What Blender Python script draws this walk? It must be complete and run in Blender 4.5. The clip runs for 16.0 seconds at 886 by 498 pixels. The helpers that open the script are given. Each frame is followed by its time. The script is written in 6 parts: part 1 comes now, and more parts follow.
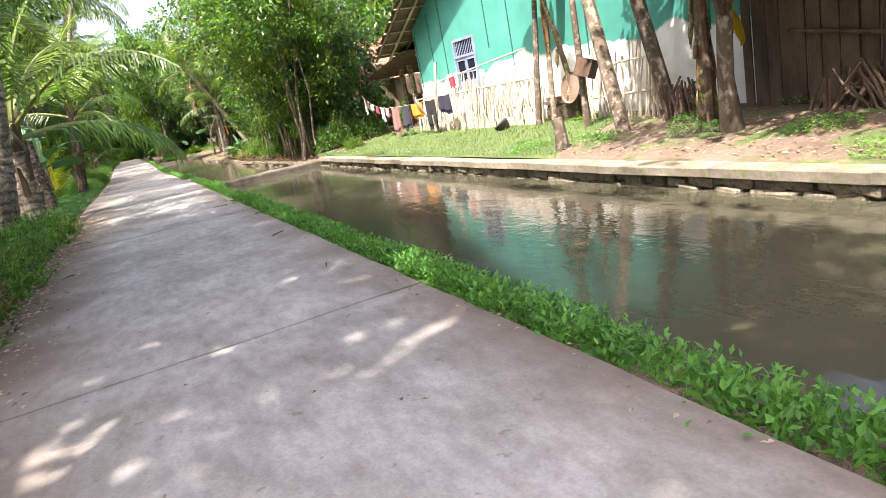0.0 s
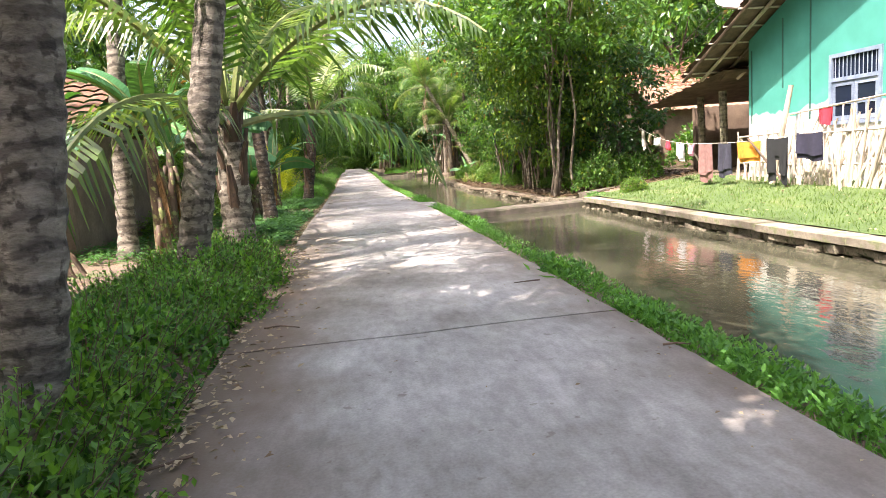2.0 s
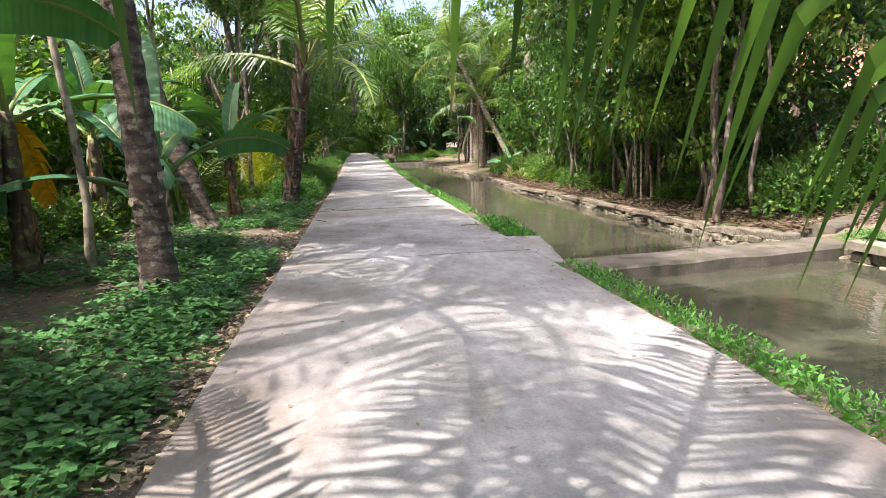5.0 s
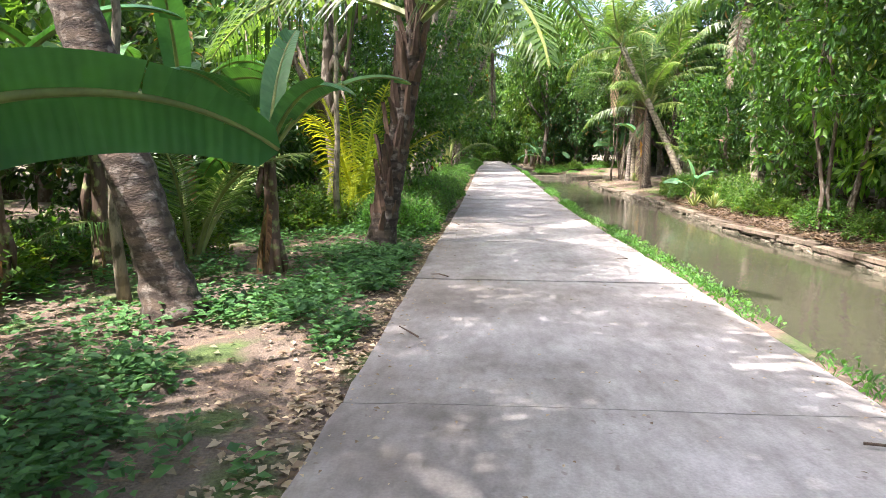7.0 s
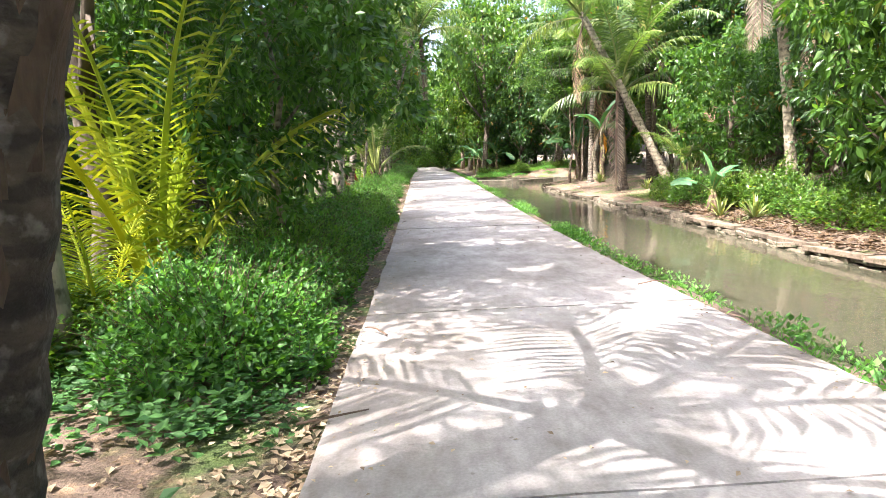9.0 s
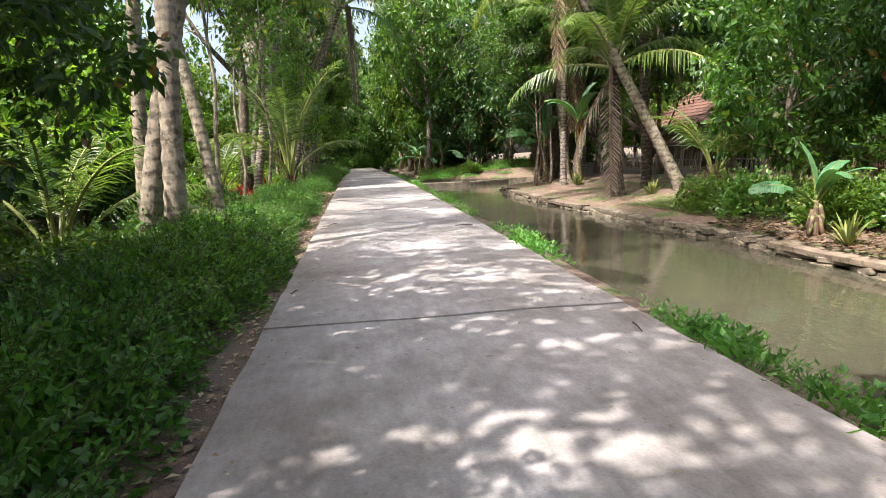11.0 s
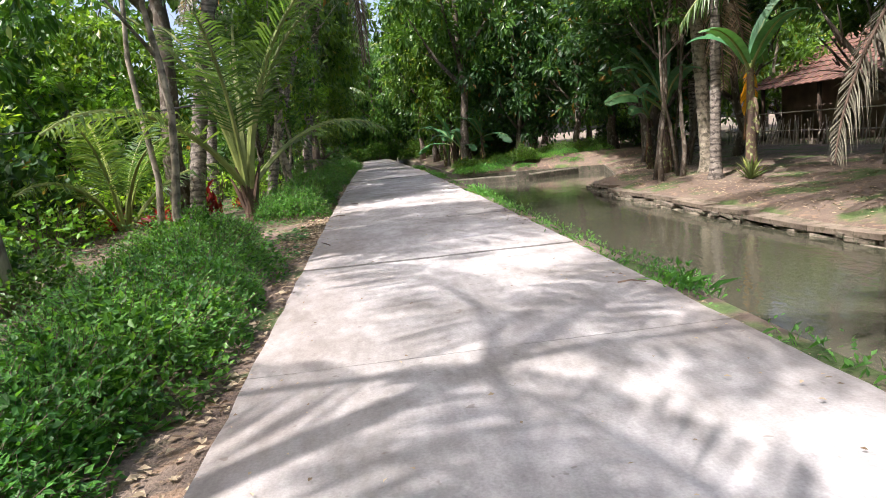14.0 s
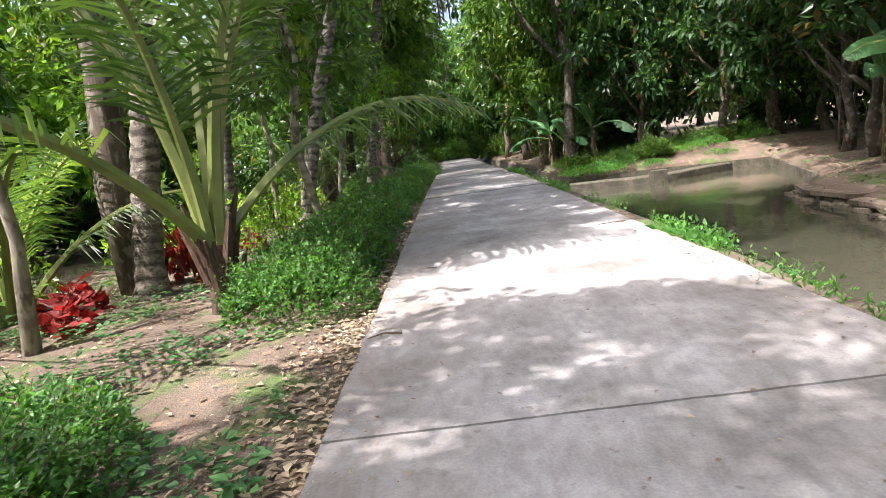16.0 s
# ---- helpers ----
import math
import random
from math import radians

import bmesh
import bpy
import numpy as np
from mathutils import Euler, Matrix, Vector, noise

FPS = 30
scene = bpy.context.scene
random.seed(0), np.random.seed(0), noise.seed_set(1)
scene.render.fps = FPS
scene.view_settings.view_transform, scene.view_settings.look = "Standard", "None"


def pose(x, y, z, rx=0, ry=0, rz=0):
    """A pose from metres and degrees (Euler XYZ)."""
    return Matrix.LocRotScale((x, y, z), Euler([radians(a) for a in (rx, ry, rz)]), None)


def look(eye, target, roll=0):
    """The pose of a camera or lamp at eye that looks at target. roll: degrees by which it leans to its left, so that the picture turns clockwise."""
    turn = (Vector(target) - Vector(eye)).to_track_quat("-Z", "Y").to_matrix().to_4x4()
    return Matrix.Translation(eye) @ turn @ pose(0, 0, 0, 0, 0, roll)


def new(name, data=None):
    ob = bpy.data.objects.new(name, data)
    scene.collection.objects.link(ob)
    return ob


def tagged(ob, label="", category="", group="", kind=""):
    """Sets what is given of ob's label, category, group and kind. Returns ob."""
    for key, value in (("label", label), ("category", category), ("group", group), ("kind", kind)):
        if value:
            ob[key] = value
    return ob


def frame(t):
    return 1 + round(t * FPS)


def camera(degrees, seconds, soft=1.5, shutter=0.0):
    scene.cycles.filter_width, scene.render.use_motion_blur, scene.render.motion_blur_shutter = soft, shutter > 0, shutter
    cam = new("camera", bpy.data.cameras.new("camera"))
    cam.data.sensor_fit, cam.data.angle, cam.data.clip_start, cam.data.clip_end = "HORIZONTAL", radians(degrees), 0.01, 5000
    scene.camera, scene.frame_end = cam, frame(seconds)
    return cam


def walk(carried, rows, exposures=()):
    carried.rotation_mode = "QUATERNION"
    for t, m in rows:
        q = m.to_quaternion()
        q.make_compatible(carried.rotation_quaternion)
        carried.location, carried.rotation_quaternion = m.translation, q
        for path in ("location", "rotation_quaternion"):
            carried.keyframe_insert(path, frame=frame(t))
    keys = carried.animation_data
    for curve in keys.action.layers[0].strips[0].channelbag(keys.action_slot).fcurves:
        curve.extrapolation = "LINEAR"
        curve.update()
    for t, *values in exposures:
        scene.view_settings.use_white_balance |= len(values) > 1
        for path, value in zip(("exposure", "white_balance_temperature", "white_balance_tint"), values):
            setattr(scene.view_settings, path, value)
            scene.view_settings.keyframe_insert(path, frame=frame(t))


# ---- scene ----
# the camera: seconds, x, y, z, yaw, pitch, roll
cam = camera(69.96, 16.0, soft=0.7)
ROWS = [
    (0.0, -0.236, -0.001, 1.017, -24.17, -13.74, -11.01),
    (0.5, -0.358, 1.140, 1.019, -9.04, -10.90, -8.83),
    (1.0, -0.441, 2.242, 1.027, -6.38, -10.38, -7.87),
    (1.5, -0.463, 3.366, 1.035, -6.86, -9.41, -6.97),
    (2.0, -0.477, 4.535, 1.039, -7.63, -8.47, -4.51),
    (2.5, -0.456, 5.713, 1.036, -7.63, -6.94, -2.81),
    (3.0, -0.470, 6.946, 1.032, -8.06, -7.05, -2.24),
    (5.5, -0.591, 13.377, 1.036, -6.87, -9.84, -1.86),
    (6.0, -0.599, 14.687, 1.034, 0.05, -8.63, -0.25),
    (6.5, -0.616, 16.025, 1.031, 3.96, -8.74, 1.07),
    (7.0, -0.666, 17.346, 1.005, 3.98, -8.69, 0.62),
    (7.5, -0.743, 18.745, 0.970, 0.90, -8.47, -1.07),
    (8.0, -0.837, 20.189, 0.953, -0.17, -8.98, -1.52),
    (8.5, -0.866, 21.612, 0.939, -1.14, -8.67, -2.51),
    (9.0, -0.840, 23.010, 0.929, -1.74, -8.15, -2.20),
    (9.5, -0.791, 24.372, 0.906, -2.59, -8.33, -1.64),
    (10.0, -0.741, 25.738, 0.873, -3.54, -8.36, -1.40),
    (12.5, -0.555, 32.841, 0.857, -11.77, -8.73, -4.99),
    (13.0, -0.593, 34.265, 0.870, -6.87, -9.43, -4.76),
    (13.5, -0.614, 35.678, 0.886, -5.87, -9.25, -4.89),
    (14.0, -0.607, 36.991, 0.908, -5.61, -9.45, -5.41),
    (14.5, -0.636, 38.284, 0.920, -6.22, -10.11, -5.26),
    (15.0, -0.638, 39.597, 0.942, -5.83, -9.93, -5.89),
    (15.5, -0.656, 40.915, 0.961, -6.12, -9.68, -7.34),
    (16.0, -0.677, 42.240, 0.973, 1.72, -8.90, -7.90),
]
# stops, kelvin and tint of the picture along the way
EXPOSURES = [(0.0, 2.0, 6800, 21), (1.0, 2.05, 6850, 21), (2.0, 2.05, 6800, 21), (3.0, 2.05, 6450, 21), (5.5, 1.6, 6400, 21), (6.0, 1.65, 6400, 21), (6.5, 2.2, 6350, 21), (7.0, 2.1, 6350, 21), (8.0, 2.25, 6450, 21), (8.5, 2.25, 6500, 21), (9.0, 2.4, 6400, 21), (9.5, 1.85, 6350, 21), (10.0, 1.3, 6550, 21), (12.5, 1.9, 6350, 21), (13.0, 1.4, 6250, 21), (14.0, 1.3, 6200, 21), (14.5, 1.45, 6150, 21), (15.0, 1.15, 6150, 21), (15.5, 1.5, 6150, 21), (16.0, 1.6, 6200, 21)]
walk(cam, [(t, pose(x, y, z, 0, 0, yaw) @ pose(0, 0, 0, 90 + pitch) @ pose(0, 0, 0, 0, 0, roll)) for t, x, y, z, yaw, pitch, roll in ROWS], EXPOSURES)

# ---- world, sun, exposure ----
SUN_FROM = Vector((-0.82 * 0.5, -0.57 * 0.5, 0.87)).normalized()
world = bpy.data.worlds.new("sky")
scene.world = world
world.use_nodes = True
wn = world.node_tree.nodes
sky = wn.new("ShaderNodeTexSky")
sky.sky_type = "NISHITA"
sky.sun_disc = False
sky.sun_elevation = math.asin(SUN_FROM.z)
sky.sun_rotation = math.atan2(SUN_FROM.x, SUN_FROM.y)
sky.dust_density = 6.0
world.node_tree.links.new(sky.outputs[0], wn["Background"].inputs[0])
wn["Background"].inputs[1].default_value = 0.15
sun_data = bpy.data.lights.new("sun", "SUN")
sun_data.energy, sun_data.angle, sun_data.color = 4.0, radians(0.55), (1.0, 0.95, 0.86)
sun = new("sun", sun_data)
sun.matrix_world = look(SUN_FROM * 60, (0, 0, 0))

rng = random.Random(7)


# ---- materials ----
def material(name, base, rough=0.7, metal=0.0, spec=0.5):
    m = bpy.data.materials.new(name)
    m.use_nodes = True
    b = m.node_tree.nodes["Principled BSDF"]
    b.inputs["Base Color"].default_value = (*base, 1)
    b.inputs["Roughness"].default_value = rough
    b.inputs["Metallic"].default_value = metal
    b.inputs["Specular IOR Level"].default_value = spec
    return m


class Nodes:
    """Short forms for the nodes of one material."""

    def __init__(self, m):
        self.t = m.node_tree
        self.b = self.t.nodes["Principled BSDF"]
        self.out = self.t.nodes["Material Output"]

    def add(self, kind, **values):
        n = self.t.nodes.new(kind)
        for key, value in values.items():
            n.inputs[key].default_value = value
        return n

    def link(self, a, b):
        self.t.links.new(a, b)

    def coords(self, which="Object"):
        return self.t.nodes.new("ShaderNodeTexCoord").outputs[which]

    def noise(self, scale, detail=4.0, where=None, stretch=None, rough=0.55):
        n = self.add("ShaderNodeTexNoise", Scale=scale, Detail=detail, Roughness=rough)
        src = where or self.coords()
        if stretch:
            mp = self.add("ShaderNodeMapping")
            mp.inputs["Scale"].default_value = stretch
            self.link(src, mp.inputs[0])
            src = mp.outputs[0]
        self.link(src, n.inputs["Vector"])
        return n.outputs["Fac"]

    def ramp(self, fac, *stops):
        r = self.t.nodes.new("ShaderNodeValToRGB")
        e = r.color_ramp.elements
        while len(e) < len(stops):
            e.new(0.5)
        for el, (pos, col) in zip(e, stops):
            el.position, el.color = pos, (*col, 1) if len(col) == 3 else col
        self.link(fac, r.inputs[0])
        return r.outputs[0]

    def mix(self, fac, a, b, mode="MIX"):
        n = self.t.nodes.new("ShaderNodeMix")
        n.data_type, n.blend_type = "RGBA", mode
        for sock, v in ((n.inputs[0], fac), (n.inputs[6], a), (n.inputs[7], b)):
            if isinstance(v, (int, float)):
                sock.default_value = v
            elif isinstance(v, tuple):
                sock.default_value = (*v, 1)
            else:
                self.link(v, sock)
        return n.outputs[2]

    def colour(self, c):
        self.link(c, self.b.inputs["Base Color"])

    def bump(self, height, strength=0.4, distance=0.02):
        n = self.add("ShaderNodeBump", Strength=strength, Distance=distance)
        self.link(height, n.inputs["Height"])
        self.link(n.outputs[0], self.b.inputs["Normal"])


def mottled(name, dark, light, scale=6.0, fine=60.0, rough=0.8, bump=0.3, stretch=None, third=None, distance=0.02):
    """A rough natural surface: broad stains, fine grain and relief."""
    m = material(name, light, rough)
    n = Nodes(m)
    broad = n.noise(scale, 5.0, stretch=stretch)
    grain = n.noise(fine, 3.0, stretch=stretch)
    c = n.ramp(broad, (0.3, dark), (0.68, light))
    if third:
        c = n.mix(n.ramp(n.noise(scale * 2.3, 4.0), (0.52, (0, 0, 0)), (0.62, (1, 1, 1))), c, third)
    c = n.mix(0.5, c, n.ramp(grain, (0.25, (0.55, 0.55, 0.55)), (0.75, (1.25, 1.25, 1.25))), "MULTIPLY")
    info = n.t.nodes.new("ShaderNodeObjectInfo")
    c = n.mix(1.0, c, n.ramp(info.outputs["Random"], (0.0, (0.8, 0.8, 0.8)), (1.0, (1.1, 1.08, 1.05))), "MULTIPLY")
    n.colour(c)
    n.bump(n.mix(0.5, broad, grain), bump, distance)
    return m


def ringed(m, per_metre, depth):
    """Adds the uneven leaf-scar rings of a palm trunk to its bark."""
    n = Nodes(m)
    w = n.add("ShaderNodeTexWave", Scale=per_metre, Distortion=5.0, Detail=3.0)
    w.inputs["Detail Scale"].default_value = 1.5
    w.bands_direction = "Z"
    n.link(n.coords(), w.inputs["Vector"])
    old = n.b.inputs["Base Color"].links[0].from_socket
    n.colour(n.mix(depth, old, n.ramp(w.outputs["Fac"], (0.12, (0.22, 0.20, 0.18)), (0.35, (1.15, 1.15, 1.15)), (0.9, (1.3, 1.28, 1.22))), "MULTIPLY"))
    return m


def leafy(name, dark, light, through_col, rough=0.36, through_amount=0.35, old=None):
    """A leaf: its hue varies leaf by leaf and plant by plant, and some light passes through it."""
    m = material(name, light, rough, spec=0.4)
    n = Nodes(m)
    geo = n.t.nodes.new("ShaderNodeNewGeometry")
    rnd = geo.outputs["Random Per Island"]
    stops = [(0.0, dark), (0.75, light)]
    if old:
        stops += [(0.955, light), (0.975, old)]
    c = n.ramp(rnd, *stops)
    info = n.t.nodes.new("ShaderNodeObjectInfo")
    c = n.mix(1.0, c, n.ramp(info.outputs["Random"], (0.0, (0.72, 0.86, 0.75)), (0.5, (1, 1, 1)), (1.0, (1.3, 1.12, 0.8))), "MULTIPLY")
    c = n.mix(0.35, c, n.ramp(n.noise(9.0, 2.0), (0.3, (0.6, 0.6, 0.6)), (0.7, (1.3, 1.3, 1.3))), "MULTIPLY")
    n.colour(c)
    tr = n.t.nodes.new("ShaderNodeBsdfTranslucent")
    n.link(n.mix(1.0, c, through_col, "MULTIPLY"), tr.inputs[0])
    mx = n.t.nodes.new("ShaderNodeMixShader")
    mx.inputs[0].default_value = through_amount
    n.link(n.b.outputs[0], mx.inputs[1])
    n.link(tr.outputs[0], mx.inputs[2])
    n.link(mx.outputs[0], n.out.inputs[0])
    return m


THROUGH = (2.4, 2.2, 0.8)
LEAF = leafy("tree_leaf", (0.028, 0.075, 0.018), (0.085, 0.19, 0.035), THROUGH, old=(0.16, 0.2, 0.04))
LEAF_DARK = leafy("dark_tree_leaf", (0.018, 0.05, 0.02), (0.05, 0.12, 0.035), THROUGH, old=(0.2, 0.12, 0.04))
LEAF_BRIGHT = leafy("bright_leaf", (0.055, 0.15, 0.02), (0.17, 0.33, 0.045), THROUGH, through_amount=0.42)
HEDGE_LEAF = leafy("hedge_leaf", (0.022, 0.085, 0.020), (0.095, 0.245, 0.045), THROUGH, rough=0.45)
WEED = leafy("weed_leaf", (0.035, 0.13, 0.03), (0.10, 0.28, 0.06), THROUGH, rough=0.55)
GROUND_WEED = leafy("ground_weed_leaf", (0.03, 0.10, 0.03), (0.08, 0.20, 0.055), (1.8, 1.8, 0.8), rough=0.55, through_amount=0.25)
DRY_WEED = leafy("dry_weed", (0.16, 0.11, 0.05), (0.31, 0.23, 0.105), (1.3, 1.1, 0.8), rough=0.7)
LAWN_BLADE = leafy("lawn_blade", (0.06, 0.12, 0.028), (0.12, 0.19, 0.048), (1.6, 1.6, 0.8), rough=0.6)
PALM_LEAF = leafy("palm_leaflet", (0.04, 0.085, 0.025), (0.11, 0.19, 0.05), (2.2, 2.2, 0.9), rough=0.35)
PALM_YELLOW = leafy("yellow_palm_leaflet", (0.16, 0.22, 0.02), (0.36, 0.42, 0.04), (1.8, 1.8, 0.6), rough=0.4)
PALM_DRY = leafy("dry_palm_leaflet", (0.13, 0.105, 0.08), (0.32, 0.27, 0.21), (1.2, 1.1, 0.9), rough=0.75, through_amount=0.2)
BANANA = leafy("banana_leaf", (0.050, 0.155, 0.068), (0.066, 0.19, 0.082), (2.0, 2.1, 0.5), rough=0.48, through_amount=0.15)


def veined(m, per_metre, depth):
    """Adds the fine side veins of a broad leaf as relief."""
    n = Nodes(m)
    w = n.add("ShaderNodeTexWave", Scale=per_metre, Distortion=1.2, Detail=2.0)
    w.bands_direction = "X"
    n.link(n.coords(), w.inputs["Vector"])
    n.bump(n.mix(0.35, w.outputs["Fac"], n.noise(25.0, 3.0)), depth, 0.006)
    return m


veined(BANANA, 9.0, 0.5)
BANANA_DRY = leafy("dry_banana_leaf", (0.12, 0.06, 0.03), (0.30, 0.17, 0.08), (1.3, 1.0, 0.8), rough=0.75, through_amount=0.2)
BANANA_YELLOW = leafy("yellow_banana_leaf", (0.42, 0.26, 0.02), (0.6, 0.36, 0.03), (1.6, 1.3, 0.5), rough=0.5)
RED_LEAF = leafy("red_leaf", (0.13, 0.014, 0.014), (0.34, 0.045, 0.04), (1.8, 0.8, 0.6), rough=0.4)
LITTER = leafy("dry_litter", (0.15, 0.10, 0.06), (0.46, 0.37, 0.25), (1.2, 1.0, 0.8), rough=0.8, through_amount=0.15)
# leaf debris coloured extra dark to stand in for deep shade on the bank
SHADE_LITTER = leafy("shade_dark_litter", (0.03, 0.023, 0.017), (0.09, 0.067, 0.046), (1.1, 1.0, 0.8), rough=0.8, through_amount=0.1)
AGAVE = leafy("agave_leaf", (0.09, 0.16, 0.05), (0.26, 0.32, 0.12), (1.5, 1.5, 0.8), rough=0.4)
BARK = mottled("tree_bark", (0.045, 0.035, 0.025), (0.15, 0.12, 0.085), 5, 45, 0.9, 0.7, (1, 1, 0.35), (0.22, 0.20, 0.16))
BARK_PALE = mottled("pale_bark", (0.16, 0.14, 0.10), (0.38, 0.34, 0.26), 5, 40, 0.85, 0.5, (1, 1, 0.5), (0.10, 0.09, 0.06))
PALM_BARK = mottled("palm_bark", (0.085, 0.07, 0.055), (0.33, 0.30, 0.255), 7, 40, 0.9, 0.9, (1, 1, 2.4), (0.085, 0.072, 0.058))
PALM_BARK_DARK = mottled("dark_palm_bark", (0.028, 0.020, 0.015), (0.10, 0.075, 0.055), 6, 45, 0.9, 0.8, (1, 1, 1.8), (0.16, 0.14, 0.12))
ringed(PALM_BARK, 2.6, 0.6), ringed(PALM_BARK_DARK, 3.0, 0.55), ringed(BARK_PALE, 2.2, 0.35)
HUSK = mottled("palm_husk", (0.03, 0.018, 0.012), (0.145, 0.09, 0.058), 9, 70, 0.9, 0.9, (1, 1, 0.22), (0.09, 0.06, 0.04))
STALK = mottled("green_stalk", (0.12, 0.17, 0.04), (0.27, 0.31, 0.09), 4, 30, 0.5, 0.1)
BANANA_STEM = mottled("banana_stem", (0.04, 0.025, 0.018), (0.18, 0.115, 0.07), 5, 40, 0.75, 0.5, (1, 1, 0.25), (0.22, 0.26, 0.09))
TWIG = mottled("dry_twig", (0.05, 0.034, 0.024), (0.19, 0.13, 0.09), 8, 60, 0.9, 0.4)
BAMBOO = mottled("weathered_bamboo", (0.27, 0.22, 0.16), (0.62, 0.56, 0.47), 3, 40, 0.7, 0.3, (1, 1, 0.3))
PLANK = mottled("dark_plank", (0.05, 0.035, 0.025), (0.16, 0.115, 0.08), 4, 40, 0.85, 0.4, (1, 1, 0.3))
STONE = mottled("river_stone", (0.075, 0.062, 0.045), (0.27, 0.235, 0.175), 6, 50, 0.9, 0.7, None, (0.07, 0.08, 0.045))
WET_STONE = mottled("damp_mossy_stone", (0.035, 0.032, 0.022), (0.15, 0.13, 0.095), 5, 45, 0.8, 0.6, None, (0.05, 0.065, 0.03))
# real stains, plus a darker tone that stands in for shade over the weir
WEIR = mottled("stained_shaded_concrete", (0.045, 0.039, 0.030), (0.14, 0.122, 0.097), 2.5, 45, 0.88, 0.5, None, (0.06, 0.06, 0.035))
CAP = mottled("bank_concrete", (0.12, 0.105, 0.078), (0.34, 0.31, 0.245), 3, 50, 0.9, 0.4, None, (0.16, 0.18, 0.09))
EARTH_CAP = mottled("earthy_concrete", (0.11, 0.085, 0.06), (0.27, 0.225, 0.165), 4, 50, 0.92, 0.6, None, (0.10, 0.085, 0.05))
WALL_BROWN = mottled("brown_plaster", (0.13, 0.09, 0.065), (0.27, 0.20, 0.145), 2, 30, 0.9, 0.3)
TILE = mottled("clay_tile", (0.075, 0.038, 0.028), (0.23, 0.11, 0.072), 4, 40, 0.85, 0.4, None, (0.09, 0.06, 0.045))
# lighter copy of TILE; the sun on this roof is put into its colour
SUNLIT_TILE = mottled("sunlit_clay_tile", (0.22, 0.10, 0.065), (0.46, 0.23, 0.15), 4, 40, 0.85, 0.4, None, (0.20, 0.14, 0.10))
TIN = mottled("weathered_tin", (0.30, 0.30, 0.30), (0.62, 0.62, 0.61), 3, 30, 0.45, 0.2, None, (0.28, 0.18, 0.12))
WINDOW_BLUE = mottled("blue_grey_paint", (0.14, 0.19, 0.27), (0.26, 0.33, 0.44), 6, 60, 0.5, 0.15)
DARK_TEAL = mottled("dark_teal_paint", (0.015, 0.085, 0.07), (0.03, 0.13, 0.105), 5, 60, 0.6, 0.15)
GLASS = material("dark_glass", (0.012, 0.018, 0.035), 0.08)
POT = material("black_plastic", (0.015, 0.015, 0.016), 0.45)
ROPE = material("washing_line", (0.45, 0.43, 0.38), 0.7)


def cloth(name, base):
    m = material(name, base, 0.9)
    n = Nodes(m)
    c = n.mix(0.6, base, n.ramp(n.noise(14, 3), (0.3, (0.6, 0.6, 0.6)), (0.7, (1.2, 1.2, 1.2))), "MULTIPLY")
    n.colour(c)
    n.bump(n.noise(300, 1), 0.2, 0.002)
    return m


